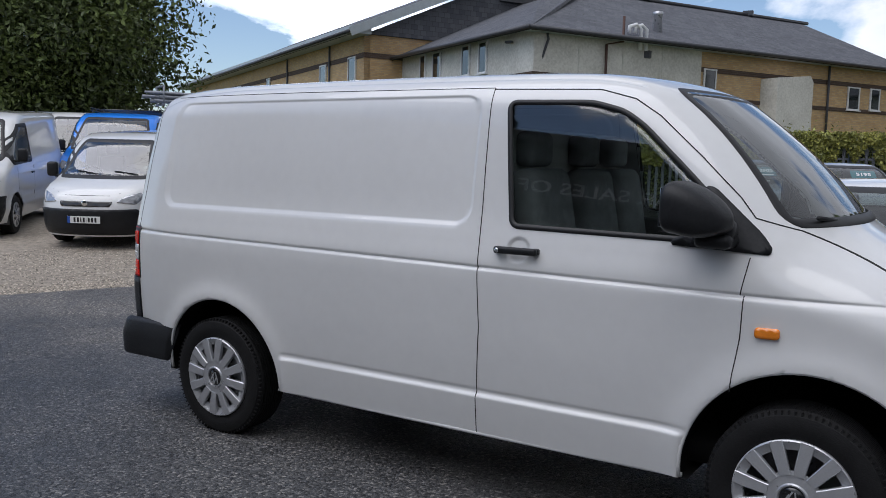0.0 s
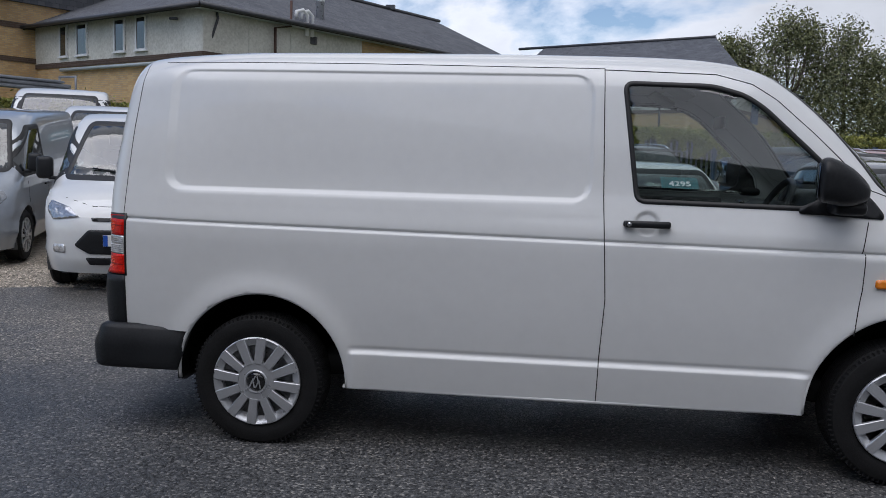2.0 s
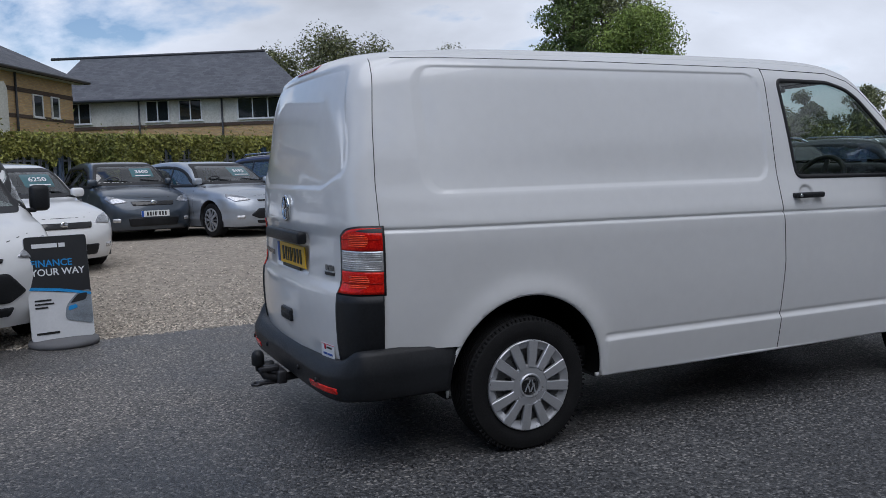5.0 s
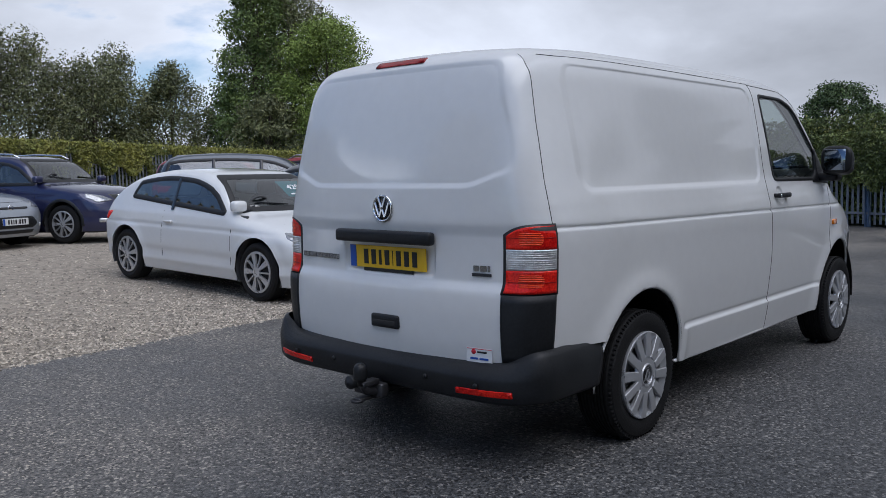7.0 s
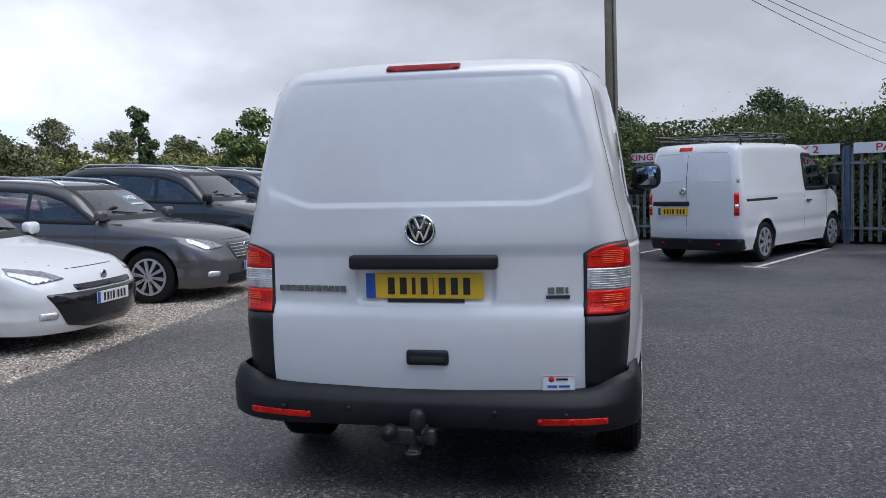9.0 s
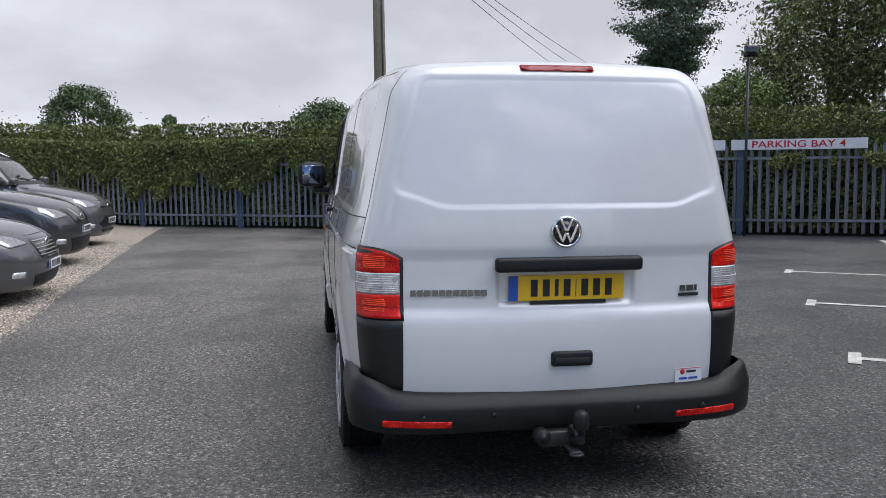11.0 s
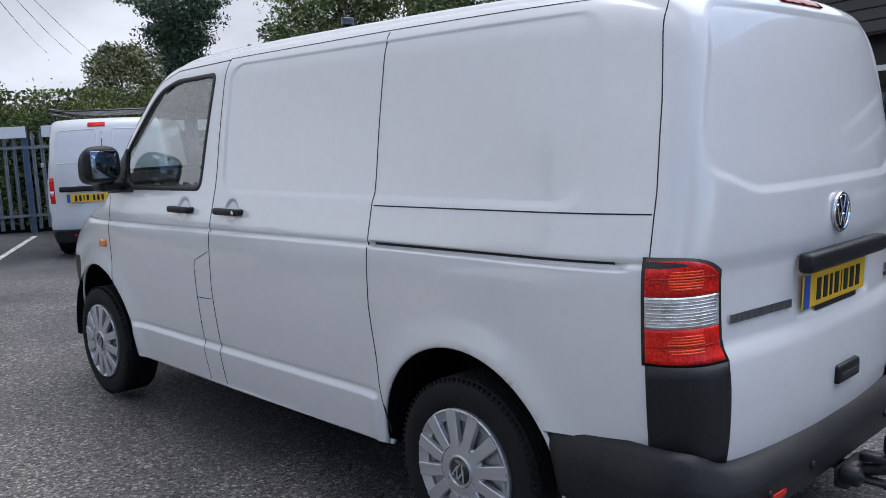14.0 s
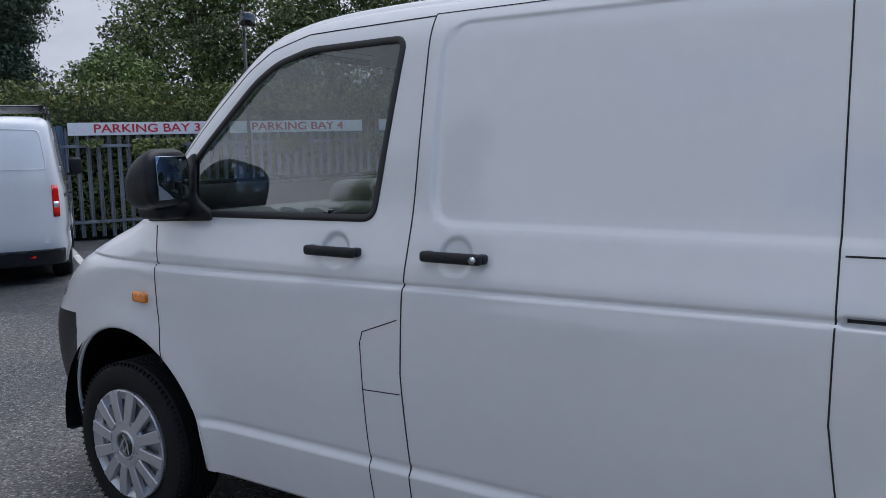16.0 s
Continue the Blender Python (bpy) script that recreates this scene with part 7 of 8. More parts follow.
# ---------------------------------------------------------------- advertising boards
def board(spot, heading, label):
    x, y = spot
    b = thing("advertising_board", label, "sign", pose(x, y, G(x, y), 0, 0, heading), "advertising boards")
    lean = pose(0, 0, 0.05, -6, 0, 0)
    BLACKC = material("black_card", (0.02, 0.021, 0.023), 0.4, scale=4, vary=0.1)
    WHITEC = material("white_card", (0.66, 0.67, 0.68), 0.45, scale=4, vary=0.05)
    BLUEC = material("blue_card_print", (0.02, 0.27, 0.62), 0.45, scale=6, vary=0.15)
    part("panel", prism(rounded([(-0.25, 0.0), (0.25, 0.0), (0.25, 0.87), (-0.25, 0.87)], 0.03), 0.02), WHITEC, b, "white lower panel", smooth=False, m=lean)
    part("black_field", prism(rounded([(-0.248, 0.43), (0.248, 0.36), (0.248, 0.868), (-0.248, 0.868)], 0.028), 0.004), BLACKC, b, smooth=False, m=lean @ pose(0, -0.013, 0))
    part("blue_swoosh", prism([(-0.248, 0.43), (0.0, 0.40), (0.248, 0.35), (0.248, 0.37), (0.0, 0.425), (-0.248, 0.455)], 0.004), BLUEC, b, smooth=False, m=lean @ pose(0, -0.0145, 0))
    lettering("FINANCE", 0.080, BLUEC, b, lean @ pose(-0.215, -0.017, 0.64, 90, 0, 0), align="LEFT")
    lettering("YOUR WAY", 0.080, STICKERWHITE, b, lean @ pose(-0.215, -0.017, 0.565, 90, 0, 0), align="LEFT")
    bars([0.20, 0.05], 0.035, 0.012, STICKERWHITE, b, lean @ pose(-0.06, -0.017, 0.79, 90, 0, 0), "brand_bar")
    bars([0.13], 0.014, 0.01, INK, b, lean @ pose(-0.14, -0.013, 0.335, 90, 0, 0), "small_print_bar")
    bars([0.15], 0.014, 0.01, INK, b, lean @ pose(-0.13, -0.013, 0.305, 90, 0, 0), "small_print_bar")
    bars([0.10], 0.014, 0.01, INK, b, lean @ pose(-0.155, -0.013, 0.275, 90, 0, 0), "small_print_bar")
    bars([0.18], 0.018, 0.01, INK, b, lean @ pose(-0.12, -0.013, 0.06, 90, 0, 0), "brand_bar")
    # printed car: plain shapes
    part("printed_car", prism(rounded([(0.02, 0.16), (0.246, 0.10), (0.246, 0.40), (0.14, 0.38), (0.04, 0.28)], 0.04), 0.003), material("printed_grey", (0.22, 0.25, 0.28), 0.45, scale=9, vary=0.4), b, smooth=False, m=lean @ pose(0, -0.0142, 0))
    part("printed_glass", prism(rounded([(0.07, 0.29), (0.20, 0.31), (0.22, 0.37), (0.14, 0.365)], 0.02), 0.003), BLACKC, b, smooth=False, m=lean @ pose(0, -0.0165, 0))
    part("printed_lamp", prism(rounded([(0.05, 0.23), (0.13, 0.25), (0.12, 0.28), (0.06, 0.27)], 0.015), 0.003), BLUEC, b, smooth=False, m=lean @ pose(0, -0.0165, 0))
    part("base", lathe([(0, 0), (0.27, 0), (0.28, 0.02), (0.27, 0.05), (0.1, 0.06), (0, 0.06)], 32, "z"), material("grey_rubber_base", (0.12, 0.12, 0.125), 0.7, scale=8), b, "round grey rubber base")
    return b


board((-1.95, 3.42), 14, "black and white finance advertising board on gravel edge")
board((14.30, -0.10), -62 + 180 - 180, "black and white finance advertising board by the fence")

# ---------------------------------------------------------------- two-storey brick building behind the hedge
def masonry(name, c1, c2, mortar, bw, bh, bump=0.4, sand=0.5):
    m = bpy.data.materials.new(name)
    m.use_nodes = True
    t = m.node_tree
    p = t.nodes["Principled BSDF"]
    co = t.nodes.new("ShaderNodeTexCoord")
    sep, com = t.nodes.new("ShaderNodeSeparateXYZ"), t.nodes.new("ShaderNodeCombineXYZ")
    add = t.nodes.new("ShaderNodeMath")
    t.links.new(co.outputs["Object"], sep.inputs[0])
    t.links.new(sep.outputs["X"], add.inputs[0])
    t.links.new(sep.outputs["Y"], add.inputs[1])
    t.links.new(add.outputs[0], com.inputs["X"])
    t.links.new(sep.outputs["Z"], com.inputs["Y"])
    br = t.nodes.new("ShaderNodeTexBrick")
    br.inputs["Color1"].default_value, br.inputs["Color2"].default_value, br.inputs["Mortar"].default_value = (*c1, 1), (*c2, 1), (*mortar, 1)
    br.inputs["Scale"].default_value, br.inputs["Brick Width"].default_value, br.inputs["Row Height"].default_value = 1.0, bw, bh
    br.inputs["Mortar Size"].default_value = 0.006
    t.links.new(com.outputs[0], br.inputs["Vector"])
    n = t.nodes.new("ShaderNodeTexNoise")
    n.inputs["Scale"].default_value, n.inputs["Detail"].default_value = 0.7, 8
    t.links.new(co.outputs["Object"], n.inputs["Vector"])
    hv = t.nodes.new("ShaderNodeHueSaturation")
    mr = t.nodes.new("ShaderNodeMapRange")
    mr.inputs["To Min"].default_value, mr.inputs["To Max"].default_value = 1 - sand * 0.5, 1 + sand * 0.4
    t.links.new(n.outputs["Fac"], mr.inputs["Value"])
    t.links.new(mr.outputs[0], hv.inputs["Value"])
    t.links.new(br.outputs["Color"], hv.inputs["Color"])
    t.links.new(hv.outputs["Color"], p.inputs["Base Color"])
    p.inputs["Roughness"].default_value = 0.88
    b = t.nodes.new("ShaderNodeBump")
    b.inputs["Strength"].default_value, b.inputs["Distance"].default_value, b.invert = bump, 0.008, True
    t.links.new(br.outputs["Fac"], b.inputs["Height"])
    t.links.new(b.outputs["Normal"], p.inputs["Normal"])
    return m


BUFF = masonry("buff_brick", (0.60, 0.42, 0.21), (0.48, 0.31, 0.15), (0.38, 0.32, 0.25), 0.225, 0.075)
BROWN = masonry("brown_band_brick", (0.10, 0.065, 0.048), (0.075, 0.048, 0.036), (0.12, 0.10, 0.085), 0.225, 0.075)
SLATE = masonry("grey_roof_slate", (0.125, 0.130, 0.145), (0.085, 0.09, 0.105), (0.045, 0.048, 0.055), 0.32, 0.24, 0.8, 0.6)
RENDERW = material("white_render_cladding", (0.66, 0.65, 0.60), 0.75, scale=0.8, vary=0.12, second=(0.50, 0.49, 0.44), bump=0.15, bump_scale=30)
GUTTER = material("dark_gutter_plastic", (0.05, 0.052, 0.06), 0.45, scale=6, vary=0.3)
FRAME = material("white_window_frame", (0.72, 0.73, 0.74), 0.4, scale=6, vary=0.05)
FASCIA = material("pale_grey_fascia", (0.40, 0.45, 0.48), 0.5, scale=3, vary=0.12)
BROWNPIPE = material("rust_brown_pipe", (0.07, 0.03, 0.022), 0.6, scale=9, vary=0.4)
# backing sheet behind panes, coloured dark for an unlit room
ROOMDARK = material("dim_room", (0.035, 0.04, 0.04), 0.9, scale=2, vary=0.4)
E1, E2 = Vector((-0.87, 0.493, 0)), Vector((0.493, 0.87, 0))
CORNER, BLK, FBC = Vector((-10.7, 24.2, 0)), Vector((-21.34, 27.93, 0)), Vector((11.4, 43.6, 0))
block = thing("brick_building", "two-storey buff brick building with white cladding and slate roof", "building")


def slab(name, a, b, z0, z1, mat, thick=0.25, off=0.0, parent=None, label=""):
    """An upright wall from a to b; its outer face lies off in front of the line (to the right of a > b)."""
    d = b - a
    L = d.length
    ang = math.degrees(math.atan2(d.y, d.x))
    bm = box(L, thick, z1 - z0, (L / 2, thick / 2 - off, (z1 - z0) / 2))
    return part(name, bm, mat, parent or block, label, smooth=False, m=pose(a.x, a.y, z0, 0, 0, ang))


def window(origin, u, s0, s1, z0, z1, nrm, lights=1, parent=None, clear=False):
    """A framed window on a wall face: window > frame, pane."""
    a = origin + u * s0
    w, h = s1 - s0, z1 - z0
    ang = math.degrees(math.atan2(u.y, u.x))
    sgn = 1 if Vector((-math.sin(radians(ang)), math.cos(radians(ang)), 0)).dot(nrm) > 0 else -1
    win = part("window", box(w, 0.02, h, (w / 2, sgn * 0.012, h / 2)), ROOMDARK, parent or block, "white framed window with dark glass", smooth=False, m=pose(a.x, a.y, z0, 0, 0, ang))
    t = 0.06
    fr = [box(w + 0.04, 0.08, t, (w / 2, sgn * 0.04, t / 2)), box(w + 0.04, 0.08, t, (w / 2, sgn * 0.04, h - t / 2)), box(t, 0.078, h, (t / 2, sgn * 0.04, h / 2)), box(t, 0.078, h, (w - t / 2, sgn * 0.04, h / 2))]
    for k in range(1, lights):
        fr.append(box(t, 0.076, h, (w * k / lights, sgn * 0.04, h / 2)))
    part("frame", join(*fr), FRAME, win, smooth=False)
    for k in range(lights):
        x0, x1 = w * k / lights + t * 0.8, w * (k + 1) / lights - t * 0.8
        part("pane", box(x1 - x0, 0.008, h - 2 * t, ((x0 + x1) / 2, sgn * 0.045, h / 2)), DARKGLASS, win, smooth=False)
    part("sill", box(w + 0.12, 0.12, 0.04, (w / 2, sgn * 0.06, -0.02)), FRAME, win, smooth=False)
    return win


def roof_plane(a, b, eave_z, up, run, ridge_z, mat=SLATE, hip_a=0.0, hip_b=0.0, name="roof"):
    """A roof slope from the eave a > b up along up by run; hips shorten the ridge at either end."""
    d = (b - a)
    L = d.length
    u = d.normalized()
    n = up.normalized()
    slope = math.hypot(run, ridge_z - eave_z)
    zdir = (n * run + Vector((0, 0, ridge_z - eave_z))).normalized()
    out_n = u.cross(zdir)
    rot = Matrix((u, -out_n if out_n.z < 0 else -out_n, zdir)).transposed().to_4x4()
    bm = bmesh.new()
    vs = [bm.verts.new(p) for p in ((0, 0, 0), (L, 0, 0), (L - hip_b, 0, slope), (hip_a, 0, slope))]
    f = bm.faces.new(vs)
    r = bmesh.ops.extrude_face_region(bm, geom=[f])
    bmesh.ops.translate(bm, vec=(0, 0.12, 0), verts=[g for g in r["geom"] if isinstance(g, bmesh.types.BMVert)])
    bmesh.ops.recalc_face_normals(bm, faces=bm.faces)
    m = Matrix.Translation(a + Vector((0, 0, eave_z))) @ rot
    return part(name, bm, mat, block, "grey slate roof", smooth=False, m=m)


def gutter(a, b, z, out):
    a, b = a + out * 0.12 + Vector((0, 0, z)), b + out * 0.12 + Vector((0, 0, z))
    part("gutter", tube([tuple(a), tuple(b)], 0.085, 8), GUTTER, block, "dark gutter")


def downpipe(p, z0, z1, mat=GUTTER):
    part("downpipe", tube([(p.x, p.y, z0), (p.x, p.y, z1)], 0.055, 8), mat, block, "dark downpipe")


def brick_face(a, b, top, out, z_low=0.0, bands=((4.45, 4.62), (5.60, 5.80))):
    """A brick wall a > b with two brown bands; out points to the yard."""
    s = 1 if (b - a).normalized().cross(out).z < 0 else -1
    if s < 0:
        a, b = b, a
    slab("wall", a, b, z_low, top, BUFF, 0.3)
    for z0, z1 in bands:
        slab("band", a, b, z0, z1, BROWN, 0.05, 0.03)


# long right-hand wing: white block, then brick
wr = CORNER + E2 * 8.2
slab("wall", CORNER, wr, 0.0, 5.0, BUFF, 0.3)
slab("band", CORNER, wr, 4.82, 5.02, BROWN, 0.05, 0.05)
slab("cladding", CORNER - E2 * 0.02, wr, 5.02, 6.55, RENDERW, 0.25, 0.03, label="stained white cladding")
wl = CORNER + E1 * 11.1
slab("wall", wl, CORNER, 0.0, 5.0, BUFF, 0.3)
slab("band", wl, CORNER, 4.82, 5.02, BROWN, 0.05, 0.05)
slab("cladding", wl, CORNER, 5.02, 6.55, RENDERW, 0.25, 0.03, label="stained white cladding")
for s in (2.0, 4.1, 6.1):
    part("cladding_joint", box(0.05, 0.04, 1.5, (0, 0, 0.75)), RENDERW, block, smooth=False, m=pose((CORNER + E2 * s).x, (CORNER + E2 * s).y, 5.03, 0, 0, math.degrees(math.atan2(E2.y, E2.x))) @ pose(0, -0.04, 0))
for s0, s1 in ((3.2, 3.86), (4.57, 5.25), (7.1, 7.88), (8.57, 9.13)):
    window(CORNER - E2 * 0.03, E1, s0, s1, 5.22, 6.48, -E2)
brick_face(wr, CORNER + E2 * 21.0, 6.5, -E1)
for s0, s1, z0, z1 in ((8.35, 9.04, 4.85, 5.75), (13.95, 14.35, 4.75, 5.62), (17.31, 18.14, 4.55, 5.60), (18.91, 19.6, 4.6, 5.62)):
    window(CORNER, E2, s0, s1, z0, z1, -E1)
bx = CORNER + E2 * 12.8
part("roof_hatch_box", prism([(-1.1, 3.0), (1.1, 3.0), (1.1, 5.5), (0.9, 5.75), (-1.1, 5.55)], 0.9), RENDERW, block, "white boxed-in shaft", smooth=False, m=pose(bx.x, bx.y, 0, 0, 0, math.degrees(math.atan2(E2.y, E2.x))) @ pose(0, -0.45, 0))
roof_plane(CORNER - E2 * 0.6 - E1 * 0.6, CORNER + E2 * 21.6 - E1 * 0.6, 6.5, E1, 7.0, 9.7, hip_a=5.5)
roof_plane(wl - E2 * 0.6, CORNER - E2 * 0.6 - E1 * 0.6, 6.5, E2, 7.0, 9.7, hip_b=6.2)
gutter(CORNER - E2 * 0.6 - E1 * 0.5, CORNER + E2 * 21.6 - E1 * 0.5, 6.5, -E1)
gutter(wl - E2 * 0.5, CORNER - E2 * 0.5 - E1 * 0.6, 6.5, -E2)
# soffits
slab("soffit", CORNER - E1 * 0.55 - E2 * 0.5, CORNER + E2 * 21.6 - E1 * 0.55, 6.42, 6.48, FASCIA, 0.6)
# pipes and vents on the white block
q = CORNER + E2 * 0.5 - E1 * 0.10
part("downpipe", tube([(q.x, q.y, 6.45), (q.x + 0.05, q.y, 6.2), (q.x - 0.35, q.y - 0.1, 4.9), (q.x - 0.35, q.y - 0.1, 3.0)], 0.05, 8), GUTTER, block)
q = CORNER + E2 * 3.2 - E1 * 0.15
w = CORNER + E2 * 3.9 - E1 * 0.25
part("downpipe", tube([(q.x, q.y, 3.0), (q.x, q.y, 6.25), (w.x, w.y, 6.4), (w.x, w.y, 7.35)], 0.055, 8), BROWNPIPE, block, "brown soil pipe")
for k in range(2):
    q = CORNER + E2 * (4.75 + 0.28 * k) - E1 * 0.25
    part("flue", tube([(q.x, q.y, 6.15), (q.x, q.y, 6.95), (q.x - 0.12, q.y - 0.2, 7.1), (q.x - 0.3, q.y - 0.45, 7.0), (q.x - 0.3, q.y - 0.45, 6.75)], 0.075, 10), FRAME, block, "white gooseneck flue")
q = CORNER + E2 * 6.6 + E1 * 0.9
part("flue", lathe([(0.0, 0), (0.17, 0), (0.17, 0.95), (0.2, 0.97), (0.2, 1.1), (0, 1.12)], 20, "z", (q.x, q.y, 6.85)), SILVER, block, "steel roof flue")
q = CORNER + E2 * 5.3 - E1 * 0.05
part("vent_box", box(0.25, 0.25, 0.28, (q.x, q.y, 6.05)), GUTTER, block, smooth=False)
for s in (15.9,):
    q = CORNER + E2 * s - E1 * 0.1
    downpipe(q, 2.5, 6.45)
q = CORNER + E2 * 1.8 - E1 * 0.12
downpipe(q, 2.0, 4.9)
q = CORNER + E2 * 3.9 - E1 * 0.12
downpipe(q, 2.0, 4.9, BROWNPIPE)
part("cable_box", box(0.3, 0.25, 0.5, ((CORNER + E2 * 2.5 - E1 * 0.15).x, (CORNER + E2 * 2.5 - E1 * 0.15).y, 3.6)), FASCIA, block, smooth=False)
part("conduit", tube([tuple(CORNER + E1 * 9 - E2 * 0.12 + Vector((0, 0, 4.70))), tuple(CORNER + E1 * 1.5 - E2 * 0.12 + Vector((0, 0, 4.70)))], 0.07, 8), FASCIA, block, "pale pipe run")
q = CORNER + E1 * 1.4 - E2 * 0.2 + Vector((0, 0, 6.2))
part("lantern", box(0.3, 0.14, 0.10, tuple(q), 0.03), GUTTER, block)

# left brick wing with its gable towards the white block
ble = BLK + E1 * 38
WBANDS = ((5.05, 5.26), (6.43, 6.67))
brick_face(ble, BLK, 7.57, -E2, 0.0, WBANDS)
brick_face(BLK, BLK + E2 * 8.4, 7.57, -E1, 0.0, WBANDS)
for s0, s1, z0, z1 in ((0.9, 1.86, 5.41, 6.58), (4.92, 5.88, 5.53, 6.55), (14.76, 15.48, 5.59, 6.61), (21.6, 22.56, 5.47, 6.61)):
    window(BLK, E1, s0, s1, z0, z1, -E2)
roof_plane(BLK + E1 * 39 - E2 * 0.8, BLK - E2 * 0.8 - E1 * 0.6, 7.51, E2, 10.2, 12.19)
gutter(BLK + E1 * 39 - E2 * 0.8, BLK - E2 * 0.8 - E1 * 0.6, 7.51, -E2)
q = BLK + E1 * 19.3 - E2 * 0.36
part("soffit", box(39.6, 1.0, 0.34, (0, 0, 0)), FASCIA, block, "pale soffit boards", smooth=False, m=pose(q.x, q.y, 7.60, 0, 0, math.degrees(math.atan2(E1.y, E1.x))))
for s in (4.3, 11.2):
    q = BLK + E1 * s - E2 * 0.1
    downpipe(q, 2.5, 7.4)
# gable end of that wing: dark slate-hung triangle with a pale barge board
g0 = BLK - E1 * 0.05
part("gable", prism([(0, 7.5), (9.8, 7.5), (9.8, 11.8)], 0.2), SLATE, block, "dark slate-hung gable", smooth=False, m=pose(g0.x, g0.y, 0, 0, 0, math.degrees(math.atan2(E2.y, E2.x))))
a, b = BLK - E2 * 0.95 - E1 * 0.62 + Vector((0, 0, 7.45)), BLK + E2 * 9.6 - E1 * 0.62 + Vector((0, 0, 12.0))
part("barge_board", box((b - a).length, 0.07, 0.40), FASCIA, block, "pale barge board", smooth=False,
     m=Matrix.Translation((a + b) / 2) @ pose(0, 0, 0, 0, 0, math.degrees(math.atan2(E2.y, E2.x))) @ pose(0, 0, 0, 0, -math.degrees(math.atan2(4.55, 10.55)), 0))
q = BLK + E2 * 8.1 - E1 * 0.28
part("louvre", box(1.9, 0.2, 0.8, (0, 0, 0)), GUTTER, block, "dark louvred vent", smooth=False, m=pose(q.x, q.y, 10.15, 0, 0, math.degrees(math.atan2(E2.y, E2.x))))

# far wing that faces the yard
fl = FBC + E1 * 13.6
slab("wall", fl, FBC, 0.0, 4.72, BUFF, 0.3)
slab("band", fl, FBC, 4.55, 4.74, BROWN, 0.05, 0.05)
slab("cladding", fl, FBC, 4.74, 6.2, RENDERW, 0.25, 0.03, label="stained white cladding")
fs = FBC + E2 * 9
slab("wall", FBC, fs, 0.0, 4.72, BUFF, 0.3)
slab("band", FBC, fs, 4.55, 4.74, BROWN, 0.05, 0.05)
slab("cladding", FBC, fs, 4.74, 6.2, RENDERW, 0.25, 0.03)
for s0, s1, n in ((0.75, 3.41, 3), (5.5, 6.85, 2), (7.43, 8.8, 2), (12.1, 13.5, 2)):
    window(FBC - E2 * 0.03, E1, s0, s1, 4.9, 6.12, -E2, n)
part("blue_door", box(0.12, 1.1, 2.0), material("blue_door_paint", (0.02, 0.11, 0.30), 0.5, scale=4), block, "blue panel", smooth=False, m=pose((FBC + E2 * 3.2 - E1 * 0.05).x, (FBC + E2 * 3.2 - E1 * 0.05).y, 5.1, 0, 0, math.degrees(math.atan2(E1.y, E1.x))))
roof_plane(FBC + E1 * 15 - E2 * 0.6, FBC - E1 * 0.9 - E2 * 0.6, 6.15, E2, 5.6, 9.4, hip_b=4.0)
roof_plane(FBC - E1 * 0.9 - E2 * 0.6, FBC - E1 * 0.9 + E2 * 10.6, 6.15, E1, 4.1, 8.4, hip_a=4.6, hip_b=4.6)
gq = FBC + E1 * 3.2 + E2 * 5.0
part("gablet", prism([(-1.3, 7.7), (1.3, 7.7), (0, 9.45)], 0.3), GUTTER, block, "dark louvred gablet", smooth=False, m=pose(gq.x, gq.y, 0, 0, 0, math.degrees(math.atan2(E2.y, E2.x))))
part("ridge", tube([tuple(FBC + E1 * 3.1 + E2 * 5.0 + Vector((0, 0, 9.45))), tuple(FBC + E1 * 17 + E2 * 5.0 + Vector((0, 0, 9.45)))], 0.09, 6), GUTTER, block)
gutter(FBC + E1 * 15 - E2 * 0.55, FBC - E1 * 0.8 - E2 * 0.55, 6.15, -E2)
gutter(FBC - E1 * 0.8 - E2 * 0.55, FBC - E1 * 0.8 + E2 * 10, 6.15, -E1)
for s in (0.3, 4.3, 9.2, 13.55):
    q = FBC + E1 * s - E2 * 0.12
    downpipe(q, 2.0, 6.1)
part("ridge", tube([tuple(CORNER + E1 * 6.3 + E2 * 5.2 + Vector((0, 0, 9.72))), tuple(CORNER + E1 * 6.3 + E2 * 22 + Vector((0, 0, 9.72)))], 0.1, 6), GUTTER, block)
for s in (10.5, 17.5):
    q = CORNER + E1 * 6.3 + E2 * s
    part("ridge_vent", box(0.5, 0.25, 0.25, (q.x, q.y, 9.8)), GUTTER, block, smooth=False)
# pale grey wall behind the vans
tagged(part("boundary_wall", box(16.0, 0.2, 2.45, (0, 0, 1.225)), FASCIA, smooth=False, m=pose(-20.4, 9.6, 0.28, 0, 0, 30)), "plain pale grey boundary wall behind the vans", "wall", kind="structure")

# ---------------------------------------------------------------- black timber sales office behind the camera's start
CLAD = material("black_shiplap_boards", (0.022, 0.021, 0.021), 0.42, scale=3, vary=0.35, random_tint=0.2, bump=0.2, bump_scale=60)
PAVE = material("concrete_apron", (0.20, 0.19, 0.17), 0.85, scale=2.5, vary=0.3, bump=0.4, bump_scale=60)
office = thing("sales_office", "black timber-clad sales office with white framed windows", "building", pose(QX.x, QX.y, 0, 0, 0, math.degrees(math.atan2(QU.y, QU.x))))
OH = 3.75
